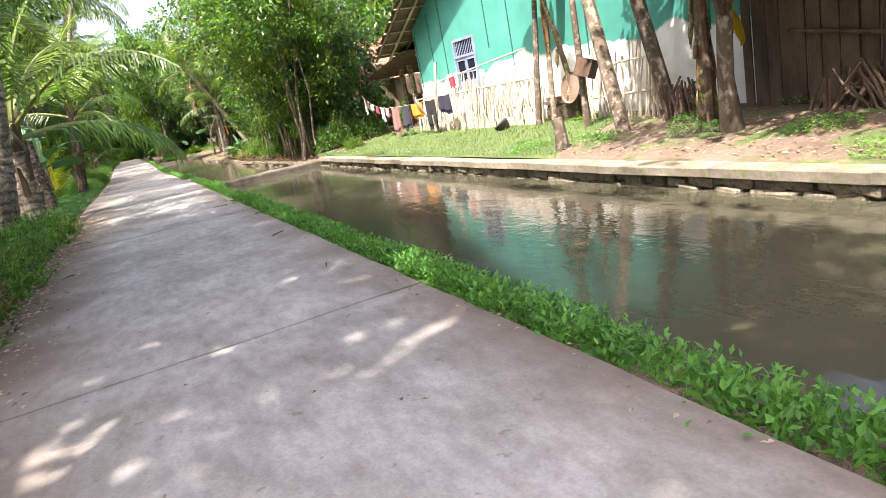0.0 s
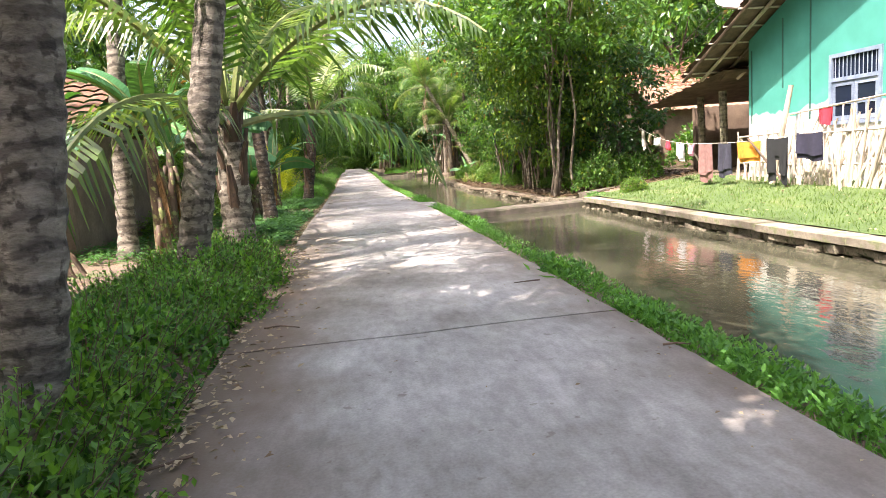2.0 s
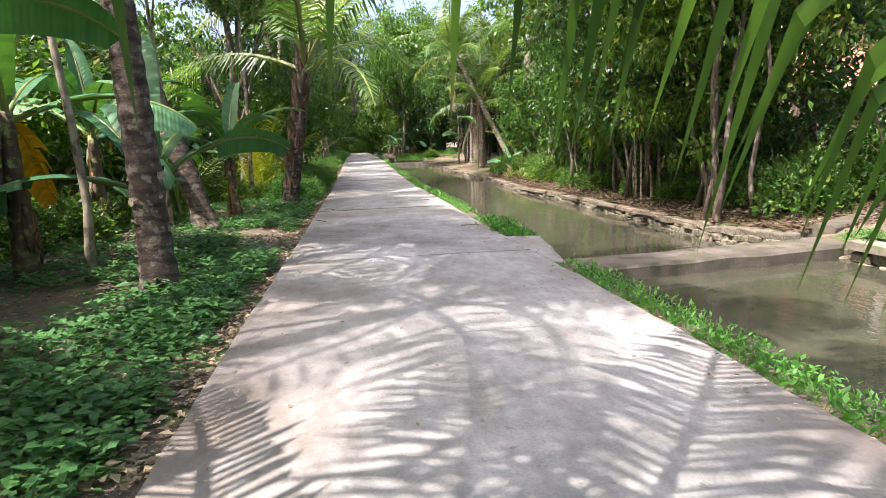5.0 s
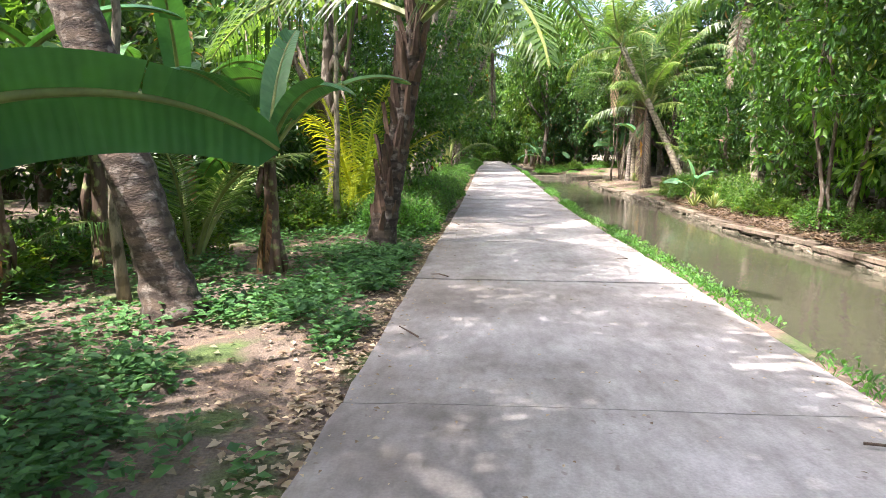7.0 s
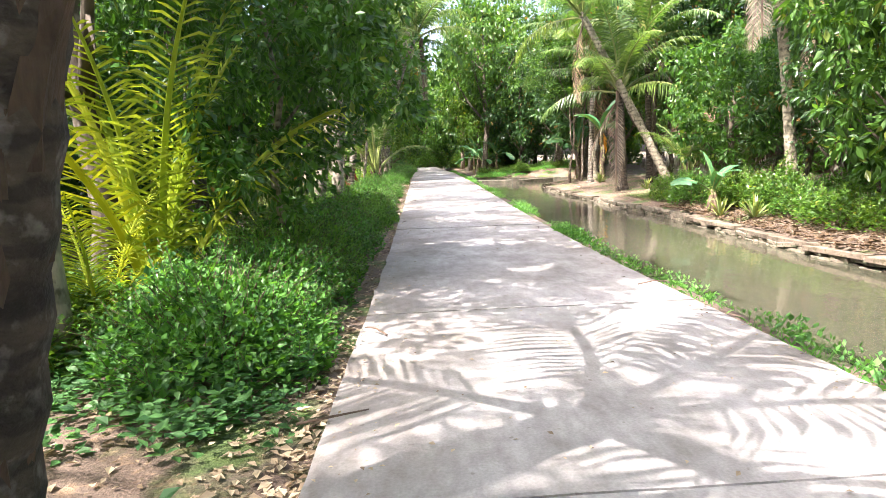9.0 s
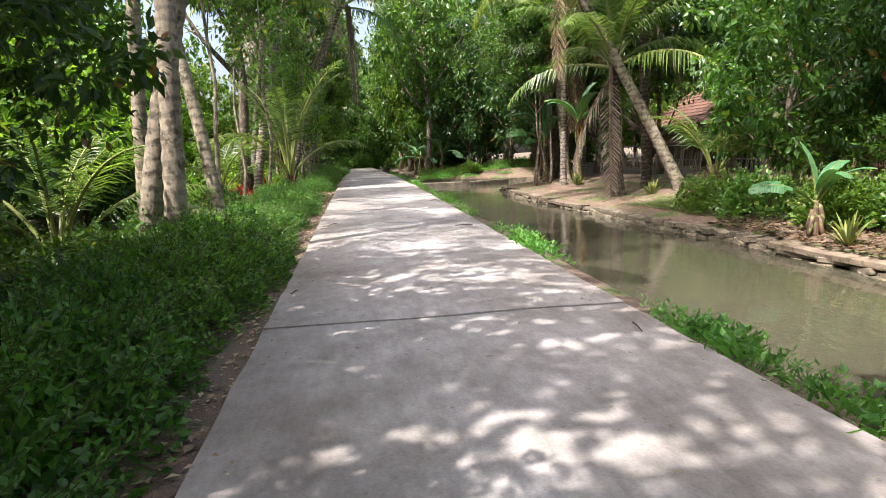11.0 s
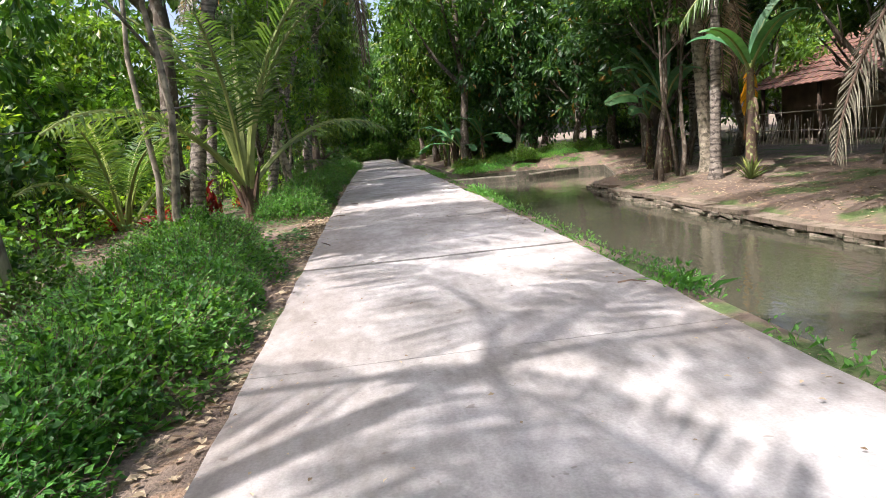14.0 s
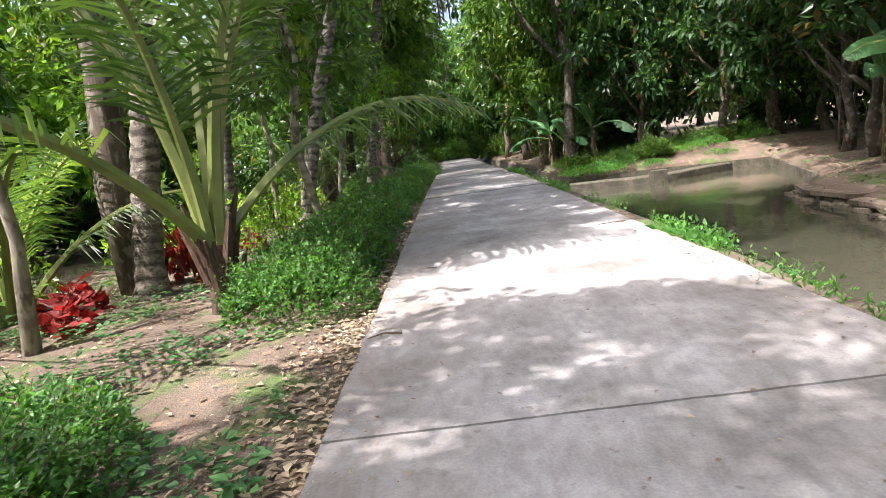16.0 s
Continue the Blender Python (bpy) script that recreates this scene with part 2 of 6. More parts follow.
def road_material():
    m = material("road_concrete", (0.4, 0.38, 0.35), 0.85)
    n = Nodes(m)
    broad = n.noise(0.9, 6.0, rough=0.65)
    mid = n.noise(5.0, 5.0, stretch=(1.0, 0.55, 1.0))
    fine = n.noise(90.0, 3.0)
    c = n.ramp(broad, (0.28, (0.20, 0.186, 0.165)), (0.5, (0.345, 0.337, 0.32)), (0.72, (0.465, 0.46, 0.447)))
    c = n.mix(0.7, c, n.ramp(mid, (0.32, (0.66, 0.64, 0.62)), (0.66, (1.14, 1.14, 1.14))), "MULTIPLY")
    c = n.mix(0.45, c, n.ramp(n.noise(22.0, 4.0, stretch=(1.0, 0.4, 1.0)), (0.3, (0.6, 0.58, 0.55)), (0.62, (1.15, 1.15, 1.15))), "MULTIPLY")
    c = n.mix(0.4, c, n.ramp(fine, (0.3, (0.62, 0.62, 0.62)), (0.7, (1.2, 1.2, 1.2))), "MULTIPLY")
    # earth trodden and washed on to the two edges
    sep = n.t.nodes.new("ShaderNodeSeparateXYZ")
    n.link(n.coords(), sep.inputs[0])
    mid_line = n.add("ShaderNodeMath")
    mid_line.operation = "ADD"
    mid_line.inputs[1].default_value = 0.0
    n.link(sep.outputs[0], mid_line.inputs[0])
    off = n.t.nodes.new("ShaderNodeMath")
    off.operation = "ABSOLUTE"
    n.link(mid_line.outputs[0], off.inputs[0])
    wob = n.add("ShaderNodeMath")
    wob.operation = "MULTIPLY_ADD"
    wob.inputs[1].default_value = 0.75
    n.link(n.noise(1.7, 5.0), wob.inputs[0])
    n.link(off.outputs[0], wob.inputs[2])
    dirt = n.ramp(wob.outputs[0], (0.0, (0, 0, 0)), (1.0, (0, 0, 0)))
    dirt_ramp = dirt.node.color_ramp
    dirt_ramp.elements[0].position = 0.0
    mr = n.add("ShaderNodeMapRange")
    mr.inputs["From Min"].default_value, mr.inputs["From Max"].default_value = 0.88, 1.42
    n.link(wob.outputs[0], mr.inputs["Value"])
    along = n.add("ShaderNodeMapRange")
    along.inputs["From Min"].default_value, along.inputs["From Max"].default_value = 10.0, 17.0
    along.inputs["To Min"].default_value, along.inputs["To Max"].default_value = 0.88, 0.3
    n.link(sep.outputs[1], along.inputs["Value"])
    amount = n.add("ShaderNodeMath")
    amount.operation = "MULTIPLY"
    n.link(mr.outputs[0], amount.inputs[0])
    n.link(along.outputs[0], amount.inputs[1])
    c = n.mix(amount.outputs[0], c, (0.125, 0.086, 0.056))
    spots = n.ramp(n.noise(16.0, 2.0), (0.70, (0, 0, 0)), (0.74, (1, 1, 1)))
    c = n.mix(n.mix(0.5, (0, 0, 0), spots), c, (0.13, 0.10, 0.075))
    n.t.nodes.remove(dirt.node)
    n.colour(c)
    n.bump(n.mix(0.5, mid, fine), 0.35, 0.012)
    return m


def ground_material():
    """Bare earth and leaf litter, with grass in patches on the far bank."""
    m = material("ground_soil", (0.2, 0.14, 0.1), 0.95)
    n = Nodes(m)
    broad = n.noise(0.7, 6.0, rough=0.65)
    mid = n.noise(9.0, 5.0)
    fine = n.noise(70.0, 3.0)
    c = n.ramp(broad, (0.3, (0.085, 0.056, 0.041)), (0.5, (0.148, 0.110, 0.080)), (0.72, (0.195, 0.153, 0.114)))
    c = n.mix(n.ramp(mid, (0.55, (0, 0, 0)), (0.65, (1, 1, 1))), c, (0.24, 0.165, 0.105))
    c = n.mix(n.ramp(n.noise(1.6, 5.0), (0.52, (0, 0, 0)), (0.62, (1, 1, 1))), c, n.ramp(mid, (0.3, (0.05, 0.085, 0.022)), (0.7, (0.11, 0.16, 0.045))))
    c = n.mix(0.6, c, n.ramp(fine, (0.3, (0.5, 0.5, 0.5)), (0.7, (1.3, 1.3, 1.3))), "MULTIPLY")
    n.colour(c)
    n.bump(n.mix(0.5, mid, fine), 0.8, 0.04)
    return m


def lawn_material():
    m = material("lawn_turf", (0.12, 0.2, 0.05), 0.9)
    n = Nodes(m)
    c = n.ramp(n.noise(1.3, 5.0), (0.3, (0.05, 0.095, 0.022)), (0.55, (0.082, 0.135, 0.036)), (0.75, (0.15, 0.165, 0.062)))
    c = n.mix(0.7, c, n.ramp(n.noise(55, 3.0), (0.3, (0.5, 0.5, 0.5)), (0.7, (1.3, 1.3, 1.3))), "MULTIPLY")
    n.colour(c)
    n.bump(n.noise(60, 3.0), 0.8, 0.03)
    return m


def water_material():
    m = material("canal_water", (0.10, 0.098, 0.065), 0.07, spec=0.4)
    n = Nodes(m)
    n.colour(n.ramp(n.noise(0.35, 3.0), (0.3, (0.046, 0.047, 0.031)), (0.7, (0.072, 0.071, 0.048))))
    a = n.noise(3.2, 2.0, stretch=(1.0, 0.45, 1.0))
    b = n.noise(14.0, 2.0, stretch=(1.0, 0.6, 1.0))
    n.bump(n.mix(0.3, a, b), 0.15, 0.05)
    return m


def teal_wall_material():
    """Teal, darkened as if eave-shaded; below a ragged line white stands in for sunlight."""
    m = material("teal_paint", (0.1, 0.45, 0.38), 0.75)
    n = Nodes(m)
    sep = n.t.nodes.new("ShaderNodeSeparateXYZ")
    n.link(n.coords(), sep.inputs[0])
    wob = n.add("ShaderNodeMath")
    wob.operation = "MULTIPLY_ADD"
    wob.inputs[1].default_value = -0.95
    n.link(n.noise(1.1, 3.5, stretch=(1.0, 1.0, 0.25), rough=0.5), wob.inputs[0])
    n.link(sep.outputs[2], wob.inputs[2])
    edge = n.add("ShaderNodeMapRange")
    edge.inputs["From Min"].default_value, edge.inputs["From Max"].default_value = 0.84, 0.90
    n.link(wob.outputs[0], edge.inputs["Value"])
    teal = n.ramp(n.noise(1.4, 5.0), (0.3, (0.035, 0.22, 0.18)), (0.6, (0.05, 0.28, 0.23)), (0.8, (0.09, 0.34, 0.28)))
    # sunlight on the lower wall, put into the colour as white
    white = n.ramp(n.noise(3.0, 5.0), (0.3, (0.58, 0.60, 0.58)), (0.7, (0.80, 0.82, 0.80)))
    n.colour(n.mix(edge.outputs[0], white, teal))
    n.bump(n.noise(40, 4.0), 0.2, 0.01)
    return m


ROAD = road_material()
SOIL = ground_material()
LAWN = lawn_material()
WATER = water_material()
TEAL = teal_wall_material()
JOINT_EARTH = mottled("joint_earth", (0.05, 0.04, 0.03), (0.12, 0.09, 0.065), 6, 50, 0.95, 0.3)


# ---- building helpers ----
def mesh_object(name, verts, faces, mats, parent=None, label="", slots=None, smooth=False):
    """One mesh object from vertices and faces; slots gives each face's material."""
    me = bpy.data.meshes.new(name)
    me.from_pydata([tuple(v) for v in verts], [], [tuple(f) for f in faces])
    for mt in mats if isinstance(mats, (list, tuple)) else [mats]:
        me.materials.append(mt)
    if slots is not None:
        me.polygons.foreach_set("material_index", slots)
    if smooth:
        me.polygons.foreach_set("use_smooth", [True] * len(me.polygons))
    me.update()
    ob = new(name, me)
    if parent:
        ob.parent = parent
    if label:
        tagged(ob, label)
    return ob


def shared(name, me, parent, m, label=""):
    """Another object on a mesh that exists already."""
    ob = new(name, me)
    ob.parent = parent
    ob.matrix_basis = m
    if label:
        tagged(ob, label)
    return ob


class Soup:
    """Gathers vertices and faces of one mesh."""

    def __init__(self):
        self.v, self.f, self.s = [], [], []

    def add(self, verts, faces, slot=0):
        o = len(self.v)
        self.v.extend(verts)
        self.f.extend(tuple(i + o for i in f) for f in faces)
        self.s.extend([slot] * len(faces))

    def tube(self, pts, radii, sides=8, slot=0, cap=True):
        pts = [Vector(p) for p in pts]
        verts, faces = [], []
        side = Vector((1, 0, 0))
        for i, p in enumerate(pts):
            d = (pts[min(i + 1, len(pts) - 1)] - pts[max(i - 1, 0)]).normalized()
            side = (side - d * side.dot(d))
            if side.length < 1e-4:
                side = d.orthogonal()
            side.normalize()
            up = d.cross(side)
            for k in range(sides):
                a = 2 * math.pi * k / sides
                verts.append(p + (side * math.cos(a) + up * math.sin(a)) * radii[i])
        for i in range(len(pts) - 1):
            for k in range(sides):
                a, b = i * sides + k, i * sides + (k + 1) % sides
                faces.append((a, b, b + sides, a + sides))
        if cap:
            faces.append(tuple(range(sides))[::-1])
            faces.append(tuple(range((len(pts) - 1) * sides, len(pts) * sides)))
        self.add(verts, faces, slot)

    def box(self, lo, hi, slot=0, m=None):
        x0, y0, z0 = lo
        x1, y1, z1 = hi
        v = [Vector(p) for p in ((x0, y0, z0), (x1, y0, z0), (x1, y1, z0), (x0, y1, z0), (x0, y0, z1), (x1, y0, z1), (x1, y1, z1), (x0, y1, z1))]
        if m:
            v = [m @ p for p in v]
        self.add(v, [(0, 3, 2, 1), (4, 5, 6, 7), (0, 1, 5, 4), (1, 2, 6, 5), (2, 3, 7, 6), (3, 0, 4, 7)], slot)

    def leaf(self, base, along, width, normal, slot=0, fold=0.25):
        """A pointed leaf of two folded halves."""
        side = along.cross(normal)
        if side.length < 1e-5:
            side = along.orthogonal()
        side = side.normalized() * width
        up = along.cross(side).normalized() * width * fold
        m = base + along * 0.45
        self.add([base, m + side - up, base + along, m - side - up], [(0, 1, 2), (0, 2, 3)], slot)

    def make(self, name, mats, parent=None, label="", smooth=False):
        return mesh_object(name, self.v, self.f, mats, parent, label, self.s, smooth)


def thing(name, at, label, category, group="", kind=""):
    ob = new(name)
    ob.empty_display_size = 0.1
    ob.matrix_basis = at
    return tagged(ob, label, category, group, kind)


def unit(r):
    """A random direction."""
    z = r.uniform(-1, 1)
    a = r.uniform(0, 2 * math.pi)
    q = math.sqrt(1 - z * z)
    return Vector((q * math.cos(a), q * math.sin(a), z))


# ---- levels ----
PROFILE_Y = [-40, 10.3, 14.9, 19.5, 24.1, 28.7, 33.3, 37.9, 42.5, 47.1, 51.7, 56.3, 60.9, 65.5, 70.1, 90, 140]
PROFILE_Z = [0.108, 0.108, 0.115, 0.036, 0.0, -0.075, -0.064, 0.005, 0.054, 0.105, 0.13, 0.14, 0.127, 0.09, 0.05, 0.0, 0.0]
ROAD_L, ROAD_R = -1.226, 0.92
WATER_NEAR, WATER_MID = -0.38, -0.60


def road_z(y):
    return float(np.interp(y, PROFILE_Y, PROFILE_Z))


def bank_x(y):
    return float(np.interp(y, [-60, 18.6, 20, 25, 28.5, 31, 34, 37, 40, 42.5, 46, 50, 52.8, 54.2, 57, 59.4, 60.4, 140], [4.62, 4.62, 4.75, 4.8, 4.72, 4.5, 4.6, 4.75, 4.5, 4.62, 4.5, 4.55, 4.95, 6.0, 6.9, 7.6, 2.5, 2.5]))


def bank_z(y):
    return float(np.interp(y, [-60, 18.6, 21, 30, 50, 58, 60, 140], [-0.15, -0.15, -0.34, -0.42, -0.40, -0.34, -0.25, -0.2]))


def ground_z(x, y):
    """The level of the open ground."""
    bump = 0.05 * noise.noise(Vector((x * 0.9, y * 0.9, 3.1)))
    if x < ROAD_L - 0.02:
        far = min(1.0, (ROAD_L - x) / 2.0)
        return road_z(y) - 0.09 + bump * far - 0.03 * far
    if x < 1.35:
        return road_z(y) - 0.05
    bx = bank_x(y)
    return bank_z(y) + 0.10 * min(max(x - bx - 0.3, 0.0), 3.5) + bump * min(max((x - bx - 0.3) / 1.5, 0.0), 1.0)


# ---- ground, water ----
def build_ground():
    ys = [-700, -300, -120, -60, -30] + [i * 0.8 - 12 for i in range(120)] + [90, 100, 115, 130, 200, 400, 700]
    left = [-700, -300, -120, -60, -35, -25, -18, -14, -11, -9, -7.5, -6.3, -5.3, -4.5, -3.9, -3.4, -3.0, -2.6, -2.2, -1.9, -1.6, -1.4, ROAD_L - 0.03]
    rows = []
    for y in ys:
        row = [(x, y, ground_z(x, y)) for x in left]
        rz, bx, bz = road_z(y), bank_x(y), bank_z(y)
        row += [(ROAD_L + 0.05, y, rz - 0.14), (ROAD_R - 0.05, y, rz - 0.14), (ROAD_R + 0.01, y, rz - 0.04),
                (1.12 + 0.05 * noise.noise(Vector((0, y, 0))), y, rz - 0.06), (1.24 + 0.07 * noise.noise(Vector((4, y * 1.5, 0))), y, rz - 0.16),
                (1.34, y, -0.62), (1.5, y, -1.3), (bx + 0.05, y, -1.3), (bx + 0.14, y, -0.8), (bx + 0.18, y, bz - 0.03)]
        row += [(bx + d, y, ground_z(bx + d, y)) for d in (0.5, 0.9, 1.3, 1.8, 2.4, 3.1, 4, 5, 6.5, 8.5, 11, 15, 22, 32, 60, 120, 300, 700)]
        rows.append(row)
    w = len(rows[0])
    verts = [p for r in rows for p in r]
    faces = [(i * w + j, i * w + j + 1, (i + 1) * w + j + 1, (i + 1) * w + j) for i in range(len(rows) - 1) for j in range(w - 1)]
    tagged(mesh_object("ground", verts, faces, SOIL, smooth=True), "brown earth with leaf litter and sparse grass", "ground", kind="structure")


build_ground()


def build_water(y0, y1, z, label):
    ys = np.linspace(y0, y1, 24)
    verts, faces = [], []
    for y in ys:
        verts += [(1.28, y, z), (bank_x(y) + 0.1, y, z)]
    faces = [(2 * i, 2 * i + 1, 2 * i + 3, 2 * i + 2) for i in range(len(ys) - 1)]
    tagged(mesh_object("water", verts, faces, WATER), label, "canal water", kind="structure")


build_water(-90, 18.2, WATER_NEAR, "murky green-brown canal water with soft ripples")
build_water(18.2, 58.9, WATER_MID, "still olive-brown canal water below the weir")
build_water(58.9, 140, WATER_MID - 0.02, "still olive-brown water of the narrow canal")


# ---- the road ----
JOINTS = [-19.2, -16.8, -14.4, -11.9, -9.4, -6.9, -4.4, -2.0, 0.45, 2.9, 5.37, 7.85, 10.3, 12.7, 15.05, 17.5, 19.72, 22.3, 24.65, 27.0, 29.4, 32.15, 34.95, 37.25, 39.6,
          41.85, 44.2, 46.4] + [48.8 + 2.42 * i for i in range(28)]


def build_road():
    road = thing("road", pose(0, 0, 0), "worn grey concrete village lane cast in slabs", "road", kind="structure")
    bed_v, bed_f = [], []
    for y in JOINTS:
        z = road_z(y) - 0.022
        bed_v += [(ROAD_L + 0.03, y, z), (ROAD_R - 0.03, y, z)]
    for i in range(len(JOINTS) - 1):
        bed_f.append((2 * i, 2 * i + 1, 2 * i + 3, 2 * i + 2))
    mesh_object("joint_filling", bed_v, bed_f, JOINT_EARTH, road)
    r = random.Random(11)
    skew = {j: r.uniform(-0.03, 0.06) for j in JOINTS}
    for j0, j1 in zip(JOINTS, JOINTS[1:]):
        gap0, gap1 = 0.005 + r.random() * 0.004, 0.005 + r.random() * 0.004
        lift = r.uniform(-0.006, 0.006)
        nx, ny = 15, 13
        top, low = [], []
        for b in range(ny):
            v = b / (ny - 1)
            for a in range(nx):
                u = a / (nx - 1)
                x = ROAD_L + (ROAD_R - ROAD_L) * u
                y = j0 + gap0 + (j1 - j0 - gap0 - gap1) * v + (skew[j0] * (1 - v) + skew[j1] * v) * (u - 0.5)
                if a in (0, nx - 1):
                    x += 0.016 * noise.noise(Vector((x, y * 3.1, 1.0))) + 0.012 * noise.noise(Vector((x, y * 9.0, 4.0)))
                if b in (0, ny - 1):
                    y += 0.007 * noise.noise(Vector((x * 6, y * 4, 5.0)))
                z = road_z(y) + lift + 0.006 * noise.noise(Vector((x * 1.5, y * 1.5, 0)))
                rim = a in (0, nx - 1) or b in (0, ny - 1)
                top.append((x, y, z - (0.006 if rim else 0)))
        n = nx * ny
        ring = [a for a in range(nx)] + [b * nx + nx - 1 for b in range(1, ny)] + [(ny - 1) * nx + a for a in range(nx - 2, -1, -1)] + [b * nx for b in range(ny - 2, 0, -1)]
        low = [(top[i][0], top[i][1], top[i][2] - 0.10) for i in ring]
        faces = [(b * nx + a, b * nx + a + 1, (b + 1) * nx + a + 1, (b + 1) * nx + a) for b in range(ny - 1) for a in range(nx - 1)]
        m = len(ring)
        faces += [(ring[(k + 1) % m], ring[k], n + k, n + (k + 1) % m) for k in range(m)]
        mesh_object("slab", top + low, faces, ROAD, road)


build_road()


# ---- canal walls and weirs ----
def rough_block(name, size, r, mat, bevel=0.16, ragged=0.86):
    """A weathered block: a box with cut, uneven corners."""
    sx, sy, sz = (s / 2 for s in size)
    c = bevel * min(sx, sy, sz) * 2
    bm = bmesh.new()
    bmesh.ops.create_cube(bm, size=1.0)
    for v in bm.verts:
        v.co = Vector((v.co.x * 2 * sx * r.uniform(ragged, 1.0), v.co.y * 2 * sy * r.uniform(max(ragged, 0.86), 1.0), v.co.z * 2 * sz * r.uniform(0.88, 1.0)))
    bmesh.ops.bevel(bm, geom=bm.edges[:], offset=c * 0.5, segments=1, affect="EDGES")
    me = bpy.data.meshes.new(name)
    bm.to_mesh(me)
    bm.free()
    me.materials.append(mat)
    return me


def build_banks():
    r = random.Random(5)
    wall = thing("canal_wall", pose(0, 0, 0), "low rubble stone canal wall under a worn concrete cap", "canal wall", kind="structure")
    caps = [rough_block("cap_stone", (0.30, 1.60, 0.10), r, CAP, 0.10, 0.975) for _ in range(4)]
    worn = [rough_block("cap_stone", (0.30, 1.15, 0.075), r, EARTH_CAP, 0.12, 0.9) for _ in range(6)]
    stones = [rough_block("stone", (0.2, 0.30, 0.12), r, STONE, 0.25) for _ in range(8)]
    flat = [rough_block("stone", (0.2, 0.42, 0.075), r, STONE, 0.25) for _ in range(8)]
    # formed concrete cap along the garden, laid in long blocks that all but touch
    y = -14.0
    while y < 18.0:
        z = bank_z(y) - 0.045
        shared("cap_stone", r.choice(caps), wall, Matrix.Translation((bank_x(y + 0.75) + 0.10 + r.uniform(-0.012, 0.012), y + 0.75, z)) @ pose(0, 0, 0, r.uniform(-0.5, 0.5), r.uniform(-2, 2), r.uniform(-0.6, 0.6)))
        y += 1.53
    # broken, earth-covered capping farther on, sunk and tilted unevenly
    y = 21.5
    while y < 52.5:
        ln = 1.12
        if not 36.0 <= y <= 42.0 and r.random() < 0.86:
            turn = math.degrees(math.atan2(bank_x(y) - bank_x(y + ln), ln))
            z = bank_z(y) - 0.06 + r.uniform(-0.03, 0.012)
            shared("cap_stone", r.choice(worn), wall, Matrix.Translation((bank_x(y + ln / 2) + 0.12 + r.uniform(-0.05, 0.03), y + ln / 2, z)) @ pose(0, 0, 0, r.uniform(-1.5, 1.5), r.uniform(-5, 5), turn + r.uniform(-3, 3)))
        y += ln * r.uniform(0.95, 1.08)
    # rubble below and between: the upper course as single stones, the lower courses joined
    rest = Soup()

    def rest_stone(me, m):
        rest.add([m @ v.co for v in me.vertices], [tuple(f.vertices) for f in me.polygons])
    y = -6.0
    while y < 53.0:
        rubble = 36.0 <= y <= 42.0 or 19.2 < y < 21.5
        garden = y < 18.6
        kinds = stones if rubble or garden else flat
        step = (0.27 if garden or rubble else 0.36) if y > 0 else 0.5
        for k in range(4):
            zt = bank_z(y) - (0.08 if rubble else 0.155 if garden else 0.125) - (0.105 if garden or rubble else 0.07) * k
            if zt < -0.72:
                break
            m = (Matrix.Translation((bank_x(y) + (0.115 if garden else 0.08) + r.uniform(-0.03, 0.03) - 0.015 * k, y + r.uniform(-0.07, 0.07) + 0.13 * (k % 2), zt + r.uniform(-0.02, 0.02)))
                 @ pose(0, 0, 0, r.uniform(-8, 8), r.uniform(-10, 10), r.uniform(-14, 14)) @ Matrix.Diagonal((r.uniform(0.8, 1.15), r.uniform(0.85, 1.2), r.uniform(0.75, 1.15), 1)))
            if k == 0 and y > 0:
                shared("stone", r.choice(kinds), wall, m)
            else:
                rest_stone(r.choice(kinds), m)
        y += step
    tagged(rest.make("lower_stones", STONE, wall), "damp lower courses of small rubble stones", kind="stuff")
    backing_v, backing_f = [], []
    ys = np.linspace(-90, 140, 160)
    for y in ys:
        backing_v += [(bank_x(y) + 0.10, y, bank_z(y) - 0.08), (bank_x(y) + 0.06, y, -1.2), (bank_x(y) + 0.22, y, bank_z(y) - 0.08)]
    for i in range(len(ys) - 1):
        backing_f += [(3 * i, 3 * i + 3, 3 * i + 4, 3 * i + 1), (3 * i + 2, 3 * i + 5, 3 * i + 3, 3 * i)]
    # the damp stone's dark tone also stands in for shade in the recess
    mesh_object("wall_core", backing_v, backing_f, WET_STONE, wall)


def wall_run(name, pts, width, top, depth, mat, label, category):
    """A low wall along a line of points, with rough cut edges."""
    s = Soup()
    n = len(pts)
    prof = []
    for i, p in enumerate(pts):
        a, b = Vector(pts[max(i - 1, 0)]), Vector(pts[min(i + 1, n - 1)])
        d = (b - a).normalized()
        side = Vector((-d.y, d.x, 0))
        p = Vector((p[0], p[1], 0))
        w = width / 2 * (1 + 0.12 * noise.noise(p * 2.1))
        z = top + 0.02 * noise.noise(p * 1.7)
        c = 0.03
        prof.append([p + side * w + Vector((0, 0, z - depth)), p + side * w + Vector((0, 0, z - c)), p + side * (w - c) + Vector((0, 0, z)),
                     p - side * (w - c) + Vector((0, 0, z)), p - side * w + Vector((0, 0, z - c)), p - side * w + Vector((0, 0, z - depth))])
    verts = [v for q in prof for v in q]
    faces = [(6 * i + k, 6 * i + k + 1, 6 * i + 7 + k, 6 * i + 6 + k) for i in range(n - 1) for k in range(5)]
    faces += [(0, 5, 4, 3, 2, 1), tuple(6 * (n - 1) + k for k in range(6))]
    s.add(verts, faces)
    return tagged(s.make(name, mat), label, category, kind="structure")


def line(a, b, n):
    return [tuple(np.array(a) + (np.array(b) - np.array(a)) * i / (n - 1)) for i in range(n)]


